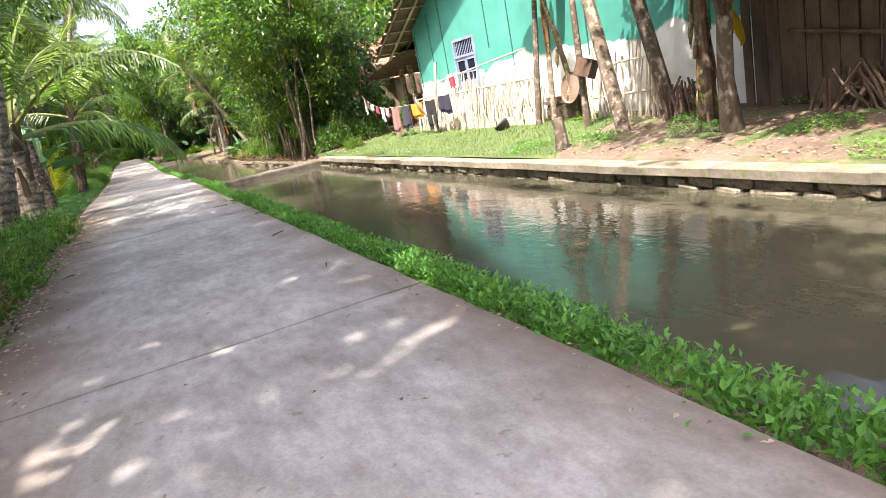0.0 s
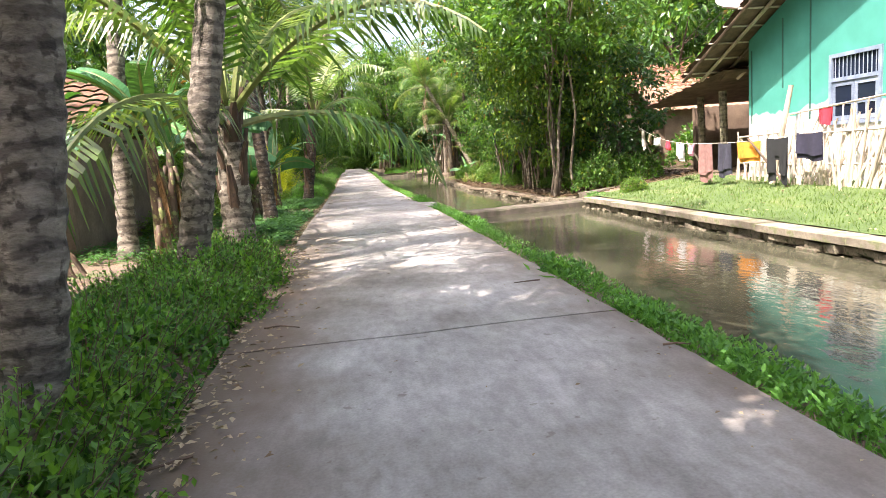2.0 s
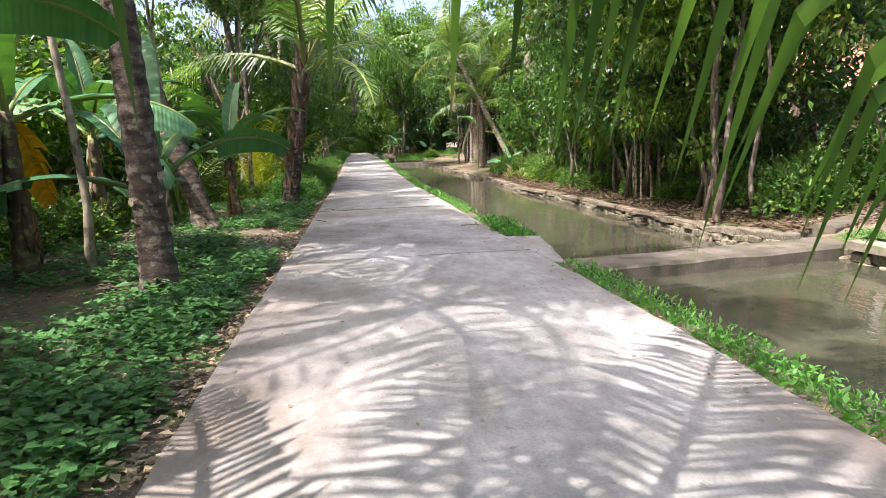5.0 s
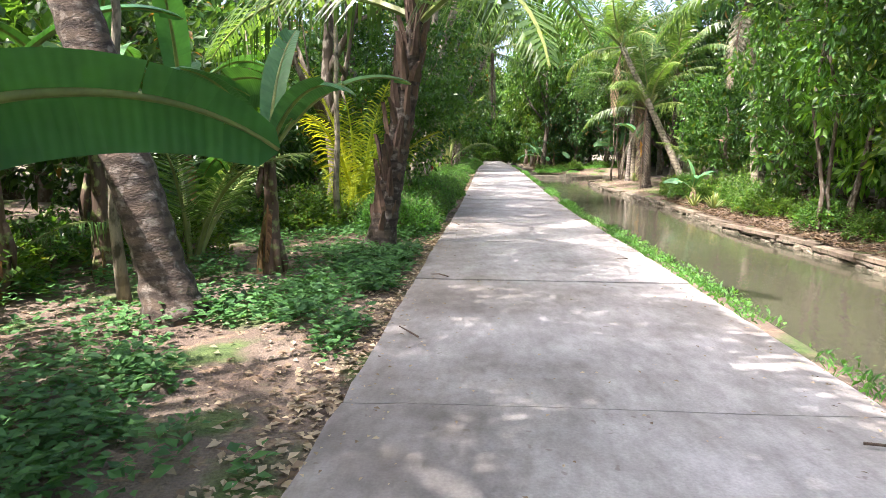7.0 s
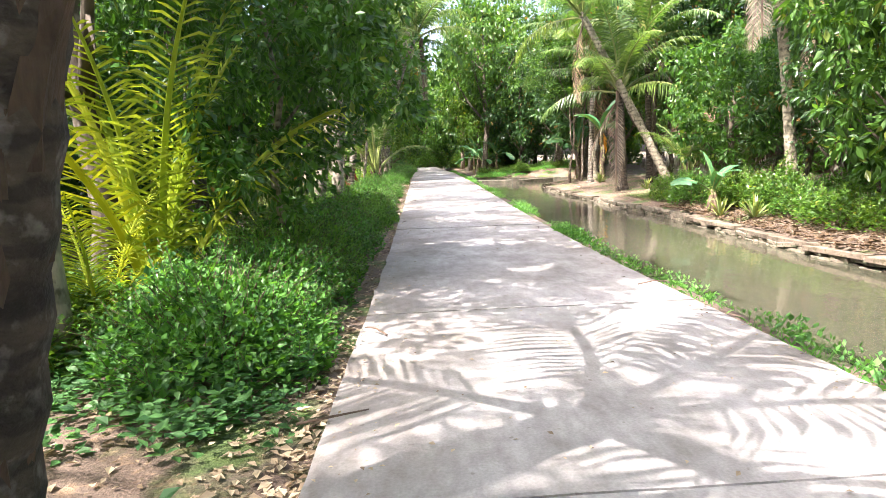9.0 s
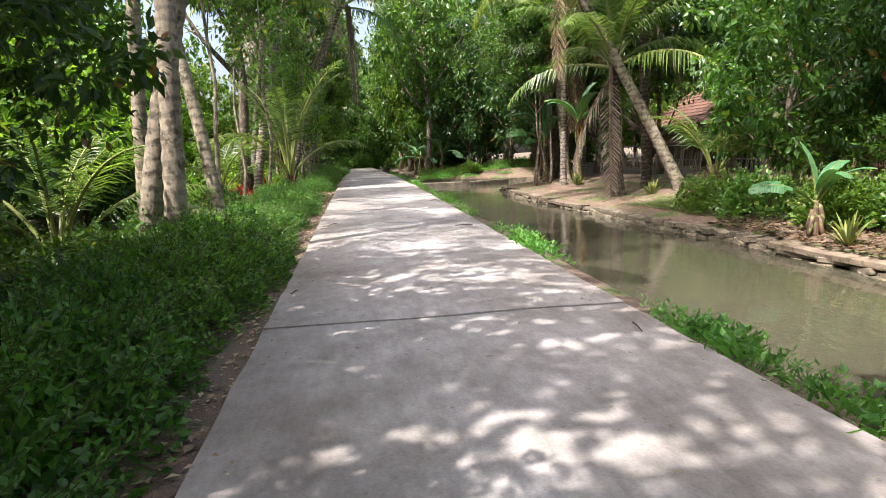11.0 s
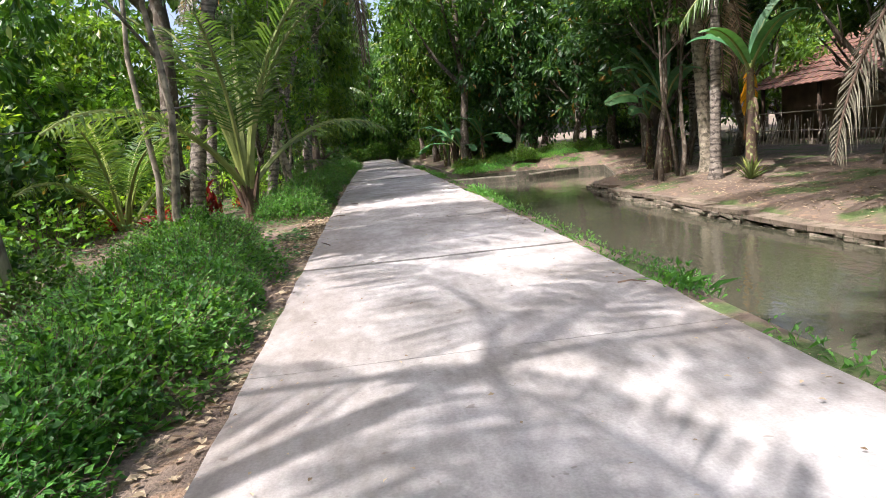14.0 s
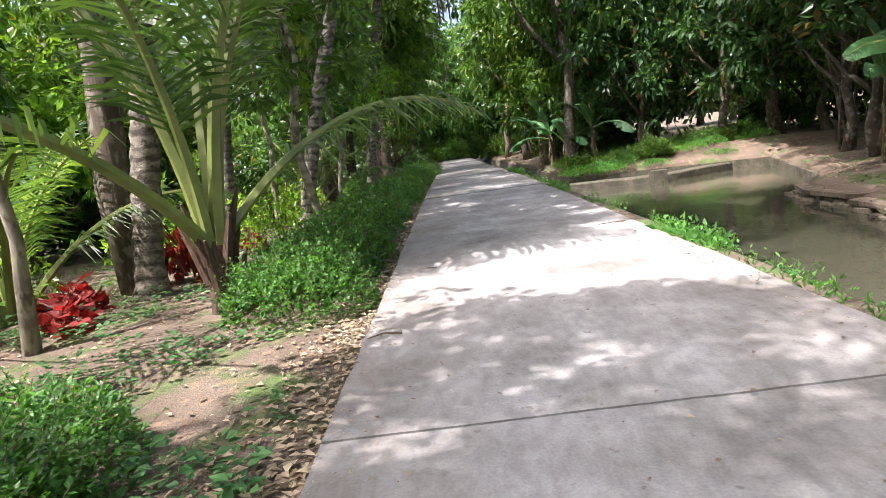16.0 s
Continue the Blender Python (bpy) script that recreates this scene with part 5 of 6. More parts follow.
# ---- hedges and undergrowth on the left ----
for k in range(9):
    shrub("low", -1.85 + r.uniform(-0.1, 0.1), 3.2 + k * 0.95, 0.95, 1.25)
for k in range(6):
    shrub("low", -2.7 + r.uniform(-0.2, 0.2), 3.0 + k * 1.0, 0.9, 1.0)
for k in range(6):
    shrub("hedge", -1.98 + r.uniform(-0.08, 0.08), 9.0 + k * 0.62 - 0.3, 0.78, 0.78)
for k in range(4):
    shrub("dry", -1.72 + r.uniform(-0.15, 0.12), 4.5 + k * 0.45, 1.0, 1.5)
for k in range(14):
    shrub("leafy", r.uniform(-5.2, -3.4), 16.5 + k * 1.05, r.uniform(0.7, 1.0), 0.8)
for k in range(16):
    y = 26.3 + k * 0.62
    shrub("hedge", -2.05 + r.uniform(-0.1, 0.1), y, 0.95, 1.0)
    shrub("leafy", -3.0 + r.uniform(-0.3, 0.3), y, 0.8, 0.7)
for k in range(19):
    shrub("hedge", -2.0 - (0.4 if k > 14 else 0) + r.uniform(-0.1, 0.08), 34.4 + k * 0.55, r.uniform(0.7, 0.95), r.uniform(0.75, 1.1))
for k, (y, s) in enumerate(((46.55, 0.78), (47.4, 0.85), (48.2, 0.9), (50.2, 0.9), (51.4, 0.85), (53.8, 0.9), (55.0, 0.8), (57.5, 0.9), (60.0, 0.9), (62.0, 1.0), (65.0, 1.0), (68, 1.0), (71, 1.0))):
    shrub("hedge", -1.85 - 0.08 * (k % 2), y, s, 1.0)
for k in range(46):
    shrub("sparse", r.uniform(-7.5, -4.5) if k < 20 else r.uniform(-7.0, -2.7), 43.0 + k * 0.26, r.uniform(0.5, 1.0), r.uniform(0.7, 1.3))
for k in (0, 1, 2, 3, 4, 5, 6, 7, 18, 19, 20, 21, 22, 23, 24, 25):
    shrub("leafy", r.uniform(-5.4, -2.9), 34.5 + k * 1.1, r.uniform(0.5, 0.85), r.uniform(0.6, 1.0))
for x, y, size, tall in ((-4.1, 47.6, 0.95, 0.8), (-3.75, 46.9, 0.8, 0.7), (-3.55, 48.6, 0.7, 2.0), (-4.9, 47.9, 0.9, 0.8), (-3.3, 50.2, 0.6, 1.2)):
    shrub("red", x, y, size, tall)

# ---- undergrowth on the right ----
for k in range(18):
    shrub("leafy", 6.0 + r.uniform(-0.4, 0.6), 23.6 + k * 0.75, r.uniform(0.6, 0.9), 0.8)
for k in range(10):
    shrub("leafy", 6.1 + r.uniform(-0.5, 0.7), 34.2 + k * 0.6, r.uniform(0.7, 1.0), 1.0)
for k in range(16):
    shrub("leafy", 3.3 + r.uniform(-0.3, 3.0), 60.4 + k * 0.5, r.uniform(0.5, 0.8), 0.7)
for k in range(34):
    shrub("weed", 2.7 + r.uniform(0, 5.5), 59.7 + r.uniform(0, 1.6), r.uniform(0.6, 1.1), 1.2)
for k in range(14):
    shrub("leafy", 3.0 + k * 0.42, 60.6 + r.uniform(0, 0.8), r.uniform(0.5, 0.8), 0.8)
for k in range(12):
    shrub("weed", 5.4 + r.uniform(-0.3, 3.0), 3.0 + k * 0.55, 0.8, 0.8)
for x, y in ((5.9, 20.6), (6.7, 21.4), (7.4, 21.0), (6.2, 22.3), (7.0, 22.6)):
    shrub("leafy", x, y, r.uniform(0.7, 1.0), 1.2)
shrub("leafy", 5.6, 17.7, 0.5, 0.9)
shrub("weed", 4.95, 18.2, 0.6)
agave(5.25, 34.4, 1.0, 1)
agave(5.0, 35.2, 0.85, 2)
agave(5.7, 39.0, 0.9, 3)
agave(6.2, 39.0, 1.0, 4)
agave(6.2, 47.9, 0.9, 5)
agave(6.3, 42.9, 0.8, 6)


# ---- grass along the canal edge ----
def grass_strip():
    r = random.Random(3)
    s = Soup()
    for _ in range(72000):
        y = -3 + 66 * r.random() ** 0.9 if r.random() < 0.78 else r.uniform(-1, 8)
        if 16.9 < y < 18.5:
            continue
        patch = noise.noise(Vector((0, y * 0.5, 8))) + 0.5 * noise.noise(Vector((2, y * 1.7, 1)))
        full = 0.78 if y < 16.5 else 0.40 if y < 32 else 0.16
        if r.random() > full + 0.75 * patch:
            continue
        x = (1.05 if y < 33 else 1.02) + r.gauss(0, (0.095 if y < 12 else 0.08) * (1 + 0.5 * patch)) + 0.05 * noise.noise(Vector((3, y, 0)))
        if x < 0.935 and r.random() < 0.94:
            continue
        z = road_z(y) - 0.05 - max(0, x - 1.12) * 0.6
        h = r.uniform(0.03, 0.10) * (1.6 if patch > 0.3 else 0.85)
        d = Vector((r.gauss(0.05, 0.5), r.gauss(0, 0.5), 1)).normalized() * h
        if r.random() < 0.55:
            big = 1.7 if patch > 0.25 and r.random() < 0.5 else 1.0
            s.leaf(Vector((x, y, z + r.uniform(0, 0.09) * (1 + max(0, patch)))), (d + unit(r) * h * 0.9).normalized() * r.uniform(0.022, 0.045) * big, r.uniform(0.006, 0.012) * big, Vector((0, 0, 1)))
        else:
            w = Vector((r.gauss(0, 1), r.gauss(0, 1), 0)).normalized() * 0.003
            p = Vector((x, y, z))
            s.add([p - w, p + w, p + d * 0.6 + w * 0.8, p + d + Vector((d.x, d.y, -0.3 * h)) * 0.6], [(0, 1, 2), (0, 2, 3)])
    return tagged(s.make("grass", WEED), "strip of fresh green grass and weeds on the canal's edge", "grass", kind="stuff")


def litter():
    """Dry leaves and scraps on the earth and on the slabs."""
    r = random.Random(4)
    s = Soup()
    for _ in range(34000):
        y = r.uniform(0, 62) if r.random() < 0.6 else r.choice((r.uniform(14, 27), r.uniform(43, 53)))
        side = r.random()
        if side < 0.55:
            x = -1.26 - abs(r.gauss(0, 0.2)) if r.random() < 0.5 else r.uniform(-5.5, -1.3)
            z = ground_z(x, y) + 0.012
        elif side < 0.66:
            x = r.choice((ROAD_L + abs(r.gauss(0, 0.16)), r.uniform(ROAD_L, ROAD_R), ROAD_R - abs(r.gauss(0, 0.12))))
            z = road_z(y) + 0.010
        else:
            y = r.uniform(3, 58)
            x = bank_x(y) + 0.4 + abs(r.gauss(0, 1.6))
            z = ground_z(x, y) + 0.012
        a = r.uniform(0, 6.28)
        ln = r.uniform(0.02, 0.065) if not ROAD_L < x < ROAD_R else r.uniform(0.01, 0.03)
        s.leaf(Vector((x, y, z)), Vector((math.cos(a), math.sin(a), r.uniform(-0.1, 0.2))) * ln, ln * 0.28, Vector((0, 0, 1)) + unit(r) * 0.4, 0, 0.5)
    for _ in range(2600):
        y = r.uniform(2.5, 12.0)
        x = ROAD_L - 0.12 + abs(r.gauss(0, 0.2))
        a, ln = r.uniform(0, 6.28), r.uniform(0.015, 0.05)
        z = (road_z(y) if x > ROAD_L else ground_z(x, y)) + 0.010
        s.leaf(Vector((x, y, z)), Vector((math.cos(a), math.sin(a), r.uniform(-0.05, 0.2))) * ln, ln * 0.28, Vector((0, 0, 1)) + unit(r) * 0.4, 0, 0.5)
    return tagged(s.make("leaf_litter", LITTER), "scattered dry brown leaves on the ground", "leaf litter", kind="stuff")


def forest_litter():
    """Leaf debris under the far bank's trees; its dark tone stands in for shade."""
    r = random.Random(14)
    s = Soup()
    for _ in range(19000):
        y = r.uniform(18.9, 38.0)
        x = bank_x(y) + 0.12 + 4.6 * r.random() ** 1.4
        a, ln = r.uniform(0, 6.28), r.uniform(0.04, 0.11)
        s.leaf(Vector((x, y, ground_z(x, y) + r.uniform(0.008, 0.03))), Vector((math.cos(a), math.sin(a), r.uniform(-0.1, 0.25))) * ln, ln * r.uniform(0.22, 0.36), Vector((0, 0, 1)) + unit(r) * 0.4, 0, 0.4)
    return tagged(s.make("forest_litter", SHADE_LITTER), "fallen leaves, darkened to stand in for shade on the bank", "leaf litter", kind="stuff")


def lawn():
    r = random.Random(6)
    verts, faces = [], []
    nx, ny = 14, 40
    for j in range(ny):
        y = 4.5 + (18.3 - 4.5) * j / (ny - 1)
        for i in range(nx):
            x = bank_x(y) + 0.22 + 2.55 * i / (nx - 1) + (0.18 * noise.noise(Vector((y, 0, 2))) if i == nx - 1 else 0)
            verts.append((x, y, ground_z(x, y) + 0.02 + 0.015 * noise.noise(Vector((x * 3, y * 3, 0))) - 0.09 * min(1.0, max(0.0, 7.9 + 1.2 * noise.noise(Vector((x * 1.3, y * 1.3, 6))) - y))))
    faces = [(j * nx + i, j * nx + i + 1, (j + 1) * nx + i + 1, (j + 1) * nx + i) for j in range(ny - 1) for i in range(nx - 1)]
    tagged(mesh_object("lawn", verts, faces, LAWN, smooth=True), "short sunlit grass between the house and the canal", "lawn", kind="structure")
    s = Soup()
    for _ in range(9000):
        y = r.uniform(4.6, 18.2)
        x = bank_x(y) + 0.25 + 2.5 * r.random()
        if y < 7.6 + 1.2 * noise.noise(Vector((x * 1.3, y * 1.3, 6))):
            continue
        h = r.uniform(0.02, 0.07)
        p = Vector((x, y, ground_z(x, y) + 0.02))
        w = Vector((r.gauss(0, 1), r.gauss(0, 1), 0)).normalized() * 0.007
        s.add([p - w, p + w, p + Vector((r.gauss(0, 0.4), r.gauss(0, 0.4), 1)) * h], [(0, 1, 2)])
    tagged(s.make("grass", LAWN_BLADE), "short grass blades of the lawn", "grass", kind="stuff")


def straw():
    """Cut palm leaflets and straw spread on the bank."""
    r = random.Random(12)
    s = Soup()
    for _ in range(1500):
        x, y = 5.15 + abs(r.gauss(0, 0.75)), r.gauss(40.0, 0.9)
        a = r.gauss(1.2, 0.5)
        ln = r.uniform(0.12, 0.4)
        s.leaf(Vector((x, y, ground_z(x, y) + r.uniform(0.015, 0.07))), Vector((math.cos(a), math.sin(a), r.uniform(-0.05, 0.08))) * ln, 0.012, Vector((0, 0, 1)), 0, 0.2)
    return tagged(s.make("straw", AGAVE), "yellowish straw and cut leaflets spread on the bank", "straw", kind="stuff")


def weeds():
    """Low broad-leaved weeds that cover the earth in patches."""
    r = random.Random(21)
    s = Soup()
    for _ in range(19000):
        y = r.uniform(12.8, 27.0) if r.random() < 0.8 else r.uniform(42.5, 54.0)
        x = r.uniform(-5.6, -1.38) if r.random() < 0.6 else -1.4 - abs(r.gauss(0, 0.6))
        if noise.noise(Vector((x * 0.9, y * 0.9, 3))) + 0.35 * noise.noise(Vector((x * 3, y * 3, 5))) < r.uniform(-0.25, 0.15):
            continue
        if x > -2.9 and 46.0 < y < 47.3:
            continue
        h = r.uniform(0.02, 0.16)
        c = Vector((x, y, ground_z(x, y)))
        for k in range(r.randint(4, 7)):
            a = r.uniform(0, 6.28)
            ln = r.uniform(0.03, 0.075)
            p = c + Vector((math.cos(a) * 0.03, math.sin(a) * 0.03, h * r.uniform(0.4, 1.0)))
            s.leaf(p, Vector((math.cos(a), math.sin(a), r.uniform(-0.2, 0.4))) * ln, ln * r.uniform(0.26, 0.4), Vector((0, 0, 1)) + unit(r) * 0.4)
    return tagged(s.make("weeds", GROUND_WEED), "patchy low green weeds over bare earth", "weeds", kind="stuff")


weeds()
grass_strip()
straw()
litter()
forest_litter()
lawn()


def wall_part(lo, hi, mat, parent):
    """One upright stretch of wall as a part of its building."""
    w = Soup()
    w.box(lo, hi)
    return w.make("wall", mat, parent)


# ---- the teal house ----
def build_house():
    X, Y0, Y1, YR = 7.4, 5.4, 16.3, 10.85
    G = -0.12
    house = thing("house", pose(0, 0, 0), "teal house with tiled roof, lower wall whitened to look sunlit", "house")
    eave, ridge = 2.75, 5.3
    s = Soup()
    wy0, wy1, wz0, wz1 = 13.1, 14.15, 1.02, 2.14
    # gable wall round the window, in plates that meet edge to edge
    def roofline(y):
        return eave + (ridge - eave) * (1 - abs(y - YR) / (Y1 - YR))
    cols = [Y0, 7.2, 9.0, YR, wy0, wy1, Y1]
    t = 0.15
    for a, b in zip(cols, cols[1:]):
        spans = [(G - 0.3, None)] if (a, b) != (wy0, wy1) else [(G - 0.3, wz0), (wz1, None)]
        for z0, z1 in spans:
            za, zb = (z1, z1) if z1 else (roofline(a), roofline(b))
            v = [(X, a, z0), (X, b, z0), (X, b, zb), (X, a, za), (X + t, a, z0), (X + t, b, z0), (X + t, b, zb), (X + t, a, za)]
            f = [(3, 2, 1, 0), (4, 5, 6, 7), (0, 1, 5, 4), (2, 3, 7, 6), (1, 2, 6, 5), (3, 0, 4, 7)]
            s = Soup()
            s.add([Vector(p) for p in v], f)
            s.make("gable_wall", TEAL, house)
    for lo, hi in (((X + t, Y1 - t, G - 0.3), (X + 7, Y1, eave)), ((X + t, Y0, G - 0.3), (X + 7, Y0 + t, eave)), ((X + 6.85, Y0 + t, G - 0.3), (X + 7, Y1 - t, eave))):
        w = Soup()
        w.box(lo, hi)
        w.make("wall", TEAL, house)
    # dark cover battens on the wall
    for y in (6.6, 7.9, 9.2, 10.4, 11.6, 12.5, 14.6, 15.3, 16.2):
        b = Soup()
        top = roofline(y) - 0.25
        z0 = 1.75 if y in (15.3, 12.5) else 1.15
        b.box((X - 0.016, y - 0.012, z0), (X - 0.002, y + 0.012, top))
        b.make("batten", DARK_TEAL, house, "thin dark teal cover strip")
    # roof: rafters and rows of tiles, oversailing the wall
    for sgn in (1, -1):
        along = Vector((0, sgn * (Y1 - YR), eave - ridge)).normalized()
        run = (Y1 - YR) / abs(along.y) + 1.35
        up = Vector((0, -along.z * sgn, abs(along.y)))
        up = Vector((0, sgn * 0.42, 0.9)).normalized()
        slab = Soup()
        base = Vector((X - 0.75, YR, ridge + 0.06))
        rows_n = 22
        for k in range(rows_n):
            p = base + along * run * k / rows_n
            q = base + along * (run * (k + 1) / rows_n + 0.06)
            lift = Vector((0, 0, 0.05))
            cols_n = 30
            w = 8.6 / cols_n
            for c in range(cols_n):
                x0 = X - 0.75 + c * w
                pts = []
                for (o, l) in ((p, 0.02), (q, 0.055)):
                    for fx, fz in ((0.0, 0.0), (0.3, 0.035), (0.7, 0.035), (1.0, 0.0)):
                        pts.append(Vector((x0 + w * fx, o.y, o.z + l + fz)))
                slab.add(pts, [(0, 1, 5, 4), (1, 2, 6, 5), (2, 3, 7, 6), (4, 5, 6, 7)])
        roof = slab.make("roof", TILE, house, "weathered brown clay tiles")
        deck = Soup()
        e0, e1 = base, base + along * (run + 0.02)
        deck.add([Vector((X - 0.73, e0.y, e0.z + 0.012)), Vector((X + 7.8, e0.y, e0.z + 0.012)), Vector((X + 7.8, e1.y, e1.z + 0.012)), Vector((X - 0.73, e1.y, e1.z + 0.012))], [(0, 1, 2, 3)])
        deck.make("roof_lining", PLANK, roof)
        for k in range(9):
            b = Soup()
            x = X - 0.68 + k * 0.42 if k < 5 else X + 1.0 + (k - 4) * 1.2
            b.tube([Vector((x, YR, ridge)), Vector((x, YR, ridge)) + along * (run + 0.03)], [0.035, 0.035], 6)
            b.make("rafter", BAMBOO if k % 2 else PLANK, roof)
        for k in range(14):
            b = Soup()
            p = base + along * run * (k + 0.6) / 14 - Vector((0, 0, 0.025))
            b.tube([p + Vector((-0.03, 0, 0)), p + Vector((1.0, 0, 0))], [0.018, 0.018], 5)
            b.make("roof_batten", BAMBOO, roof)
    # window
    win = Soup()
    d0, d1 = X - 0.03, X + 0.05
    for lo, hi in (((wy0, wz0), (wy0 + 0.06, wz1)), ((wy1 - 0.06, wz0), (wy1, wz1)), ((wy0 + 0.06, wz1 - 0.06), (wy1 - 0.06, wz1)), ((wy0 + 0.06, wz0), (wy1 - 0.06, wz0 + 0.06)), ((wy0 + 0.06, 1.70), (wy1 - 0.06, 1.76))):
        win.box((d0, lo[0], lo[1]), (d1, hi[0], hi[1]))
    window = win.make("window", WINDOW_BLUE, house, "blue-grey wooden window with two casements")
    mid = (wy0 + wy1) / 2
    for k, (a, b) in enumerate(((wy0 + 0.065, mid - 0.004), (mid + 0.004, wy1 - 0.065))):
        c = Soup()
        z0, z1 = wz0 + 0.065, 1.695
        for lo, hi in (((a, z0), (a + 0.055, z1)), ((b - 0.055, z0), (b, z1)), ((a + 0.055, z1 - 0.07), (b - 0.055, z1)), ((a + 0.055, z0), (b - 0.055, z0 + 0.07)), ((a + 0.055, 1.33), (b - 0.055, 1.365)), ((( a + b) / 2 - 0.012, z0 + 0.07), ((a + b) / 2 + 0.012, 1.33))):
            c.box((X - 0.012, lo[0], lo[1]), (X + 0.028, hi[0], hi[1]))
        c.make("casement", WINDOW_BLUE, window)
        g = Soup()
        g.box((X + 0.002, a + 0.05, z0 + 0.06), (X + 0.010, b - 0.05, z1 - 0.06))
        g.make("pane", GLASS, window)
    g = Soup()
    g.box((X + 0.012, wy0 + 0.06, 1.76), (X + 0.022, wy1 - 0.06, wz1 - 0.06))
    g.make("fanlight", GLASS, window)
    for k in range(11):
        b = Soup()
        y = wy0 + 0.12 + k * 0.081
        b.tube([(X - 0.005, y, 1.76), (X - 0.005, y, wz1 - 0.06)], [0.008, 0.008], 5)
        b.make("bar", WINDOW_BLUE, window)
    # room behind the window is dark
    room = Soup()
    room.box((X + 0.4, wy0 - 0.4, 0.6), (X + 0.45, wy1 + 0.4, 2.5))
    room.make("inner_partition", PLANK, house)
    # low lean-to on posts behind the corner
    porch = thing("porch", pose(0, 0, 0), "open porch with clay-tile roof on rough posts", "porch")
    for k, (x, y) in enumerate(((8.3, 19.6), (9.9, 19.9), (7.9, 18.0))):
        p = Soup()
        p.tube([(x, y, G - 0.2), (x + 0.02, y, 1.0), (x, y, 1.95)], [0.10, 0.085, 0.09], 8)
        p.make("post", BARK_PALE, porch)
    tl = Soup()
    for k in range(9):
        for c in range(16):
            x0, w = 7.3 + c * 0.30, 0.30
            ya, yb = 17.0 + k * 0.40, 17.0 + (k + 1) * 0.40 + 0.05
            za, zb = 2.32 - k * 0.055, 2.32 - (k + 1) * 0.055 + 0.03
            pts = [Vector((x0 + w * fx, yy, zz + fz)) for yy, zz in ((ya, za), (yb, zb)) for fx, fz in ((0, 0), (0.3, 0.03), (0.7, 0.03), (1, 0))]
            tl.add(pts, [(0, 1, 5, 4), (1, 2, 6, 5), (2, 3, 7, 6)])
    tl.make("roof", TILE, porch, "sun-bleached clay tiles")
    lining = Soup()
    lining.add([Vector(p) for p in ((7.32, 17.02, 2.30), (12.08, 17.02, 2.30), (12.08, 20.6, 1.805), (7.32, 20.6, 1.805))], [(0, 1, 2, 3)])
    lining.make("roof_lining", PLANK, porch)
    bw = Soup()
    bw.box((8.9, 20.9, G - 0.3), (12.6, 21.05, 1.75))
    bw.make("wall", WALL_BROWN, porch, "dull brown plaster wall")


def build_lean_to():
    """A dark kitchen lean-to against the house's end."""
    r = random.Random(15)
    shed = thing("lean_to", pose(0, 0, 0), "dark lean-to with rough plank wall and added unseen roof", "shed")
    y = 0.8
    while y < 5.85:
        w = r.uniform(0.12, 0.2)
        b = Soup()
        x = 7.12 + r.uniform(-0.02, 0.02)
        b.box((x, y, ground_z(x, y) - 0.05), (x + 0.025, y + w, r.uniform(1.9, 2.05)))
        b.make("plank", PLANK, shed)
        y += w + r.uniform(0.004, 0.03)
    for y in (0.9, 3.2, 5.75):
        p = Soup()
        z = ground_z(6.3, y) - 0.1
        p.tube([(6.3, y, z), (6.33, y + 0.03, 0.9), (6.28, y, 1.92)], [0.06, 0.05, 0.055], 7)
        p.make("post", TWIG, shed)
    for y in (1.4, 4.0):
        p = Soup()
        p.tube([(7.06, y - 0.9, 0.55 + 0.1 * r.random()), (7.06, y + 1.2, 0.75 + 0.2 * r.random())], [0.03, 0.025], 6)
        p.make("rail", TWIG, shed)
    # tile roof stays out of view; added to cast shade on the wall
    tl = Soup()
    for k in range(6):
        for c in range(19):
            y0, w = 0.5 + c * 0.29, 0.29
            xa, xb = 7.75 - k * 0.3, 7.75 - (k + 1) * 0.3 - 0.04
            za, zb = 2.45 - k * 0.09, 2.45 - (k + 1) * 0.09 + 0.03
            pts = [Vector((xx, y0 + w * f, zz + fz)) for xx, zz in ((xa, za), (xb, zb)) for f, fz in ((0, 0), (0.3, 0.03), (0.7, 0.03), (1, 0))]
            tl.add(pts, [(0, 1, 5, 4), (1, 2, 6, 5), (2, 3, 7, 6)])
    tl.make("roof", TILE, shed, "weathered brown clay tiles")


def pole_fence(name, a, b, count, h0, h1, r, label, group, mat=None, tangle=12):
    fence = thing(name, pose(0, 0, 0), label, "fence", group)
    for k in range(count):
        u = (k + r.uniform(-0.4, 0.4)) / count
        p = Vector(a).lerp(Vector(b), u)
        p.z = ground_z(p.x, p.y) - 0.05
        h = r.uniform(h0, h1)
        d = Vector((r.gauss(0.10, 0.06), r.gauss(0, tangle / 100), 1)).normalized()
        q = p + d * h
        m = p.lerp(q, 0.5) + Vector((r.gauss(0, 0.012), r.gauss(0, 0.012), 0))
        s = Soup()
        w = r.uniform(0.012, 0.025)
        s.tube([p, m, q], [w, w * 0.95, w * 0.75], 6)
        s.make("pole", mat or BAMBOO, fence)
    for z in (0.35, 0.85):
        s = Soup()
        s.tube([Vector(a) + Vector((0.06, 0, z + ground_z(a[0], a[1]))), Vector(b) + Vector((0.06, 0, z + 0.05 + ground_z(b[0], b[1])))], [0.02, 0.018], 6)
        s.make("rail", mat or BAMBOO, fence)


CLOTHS = {}


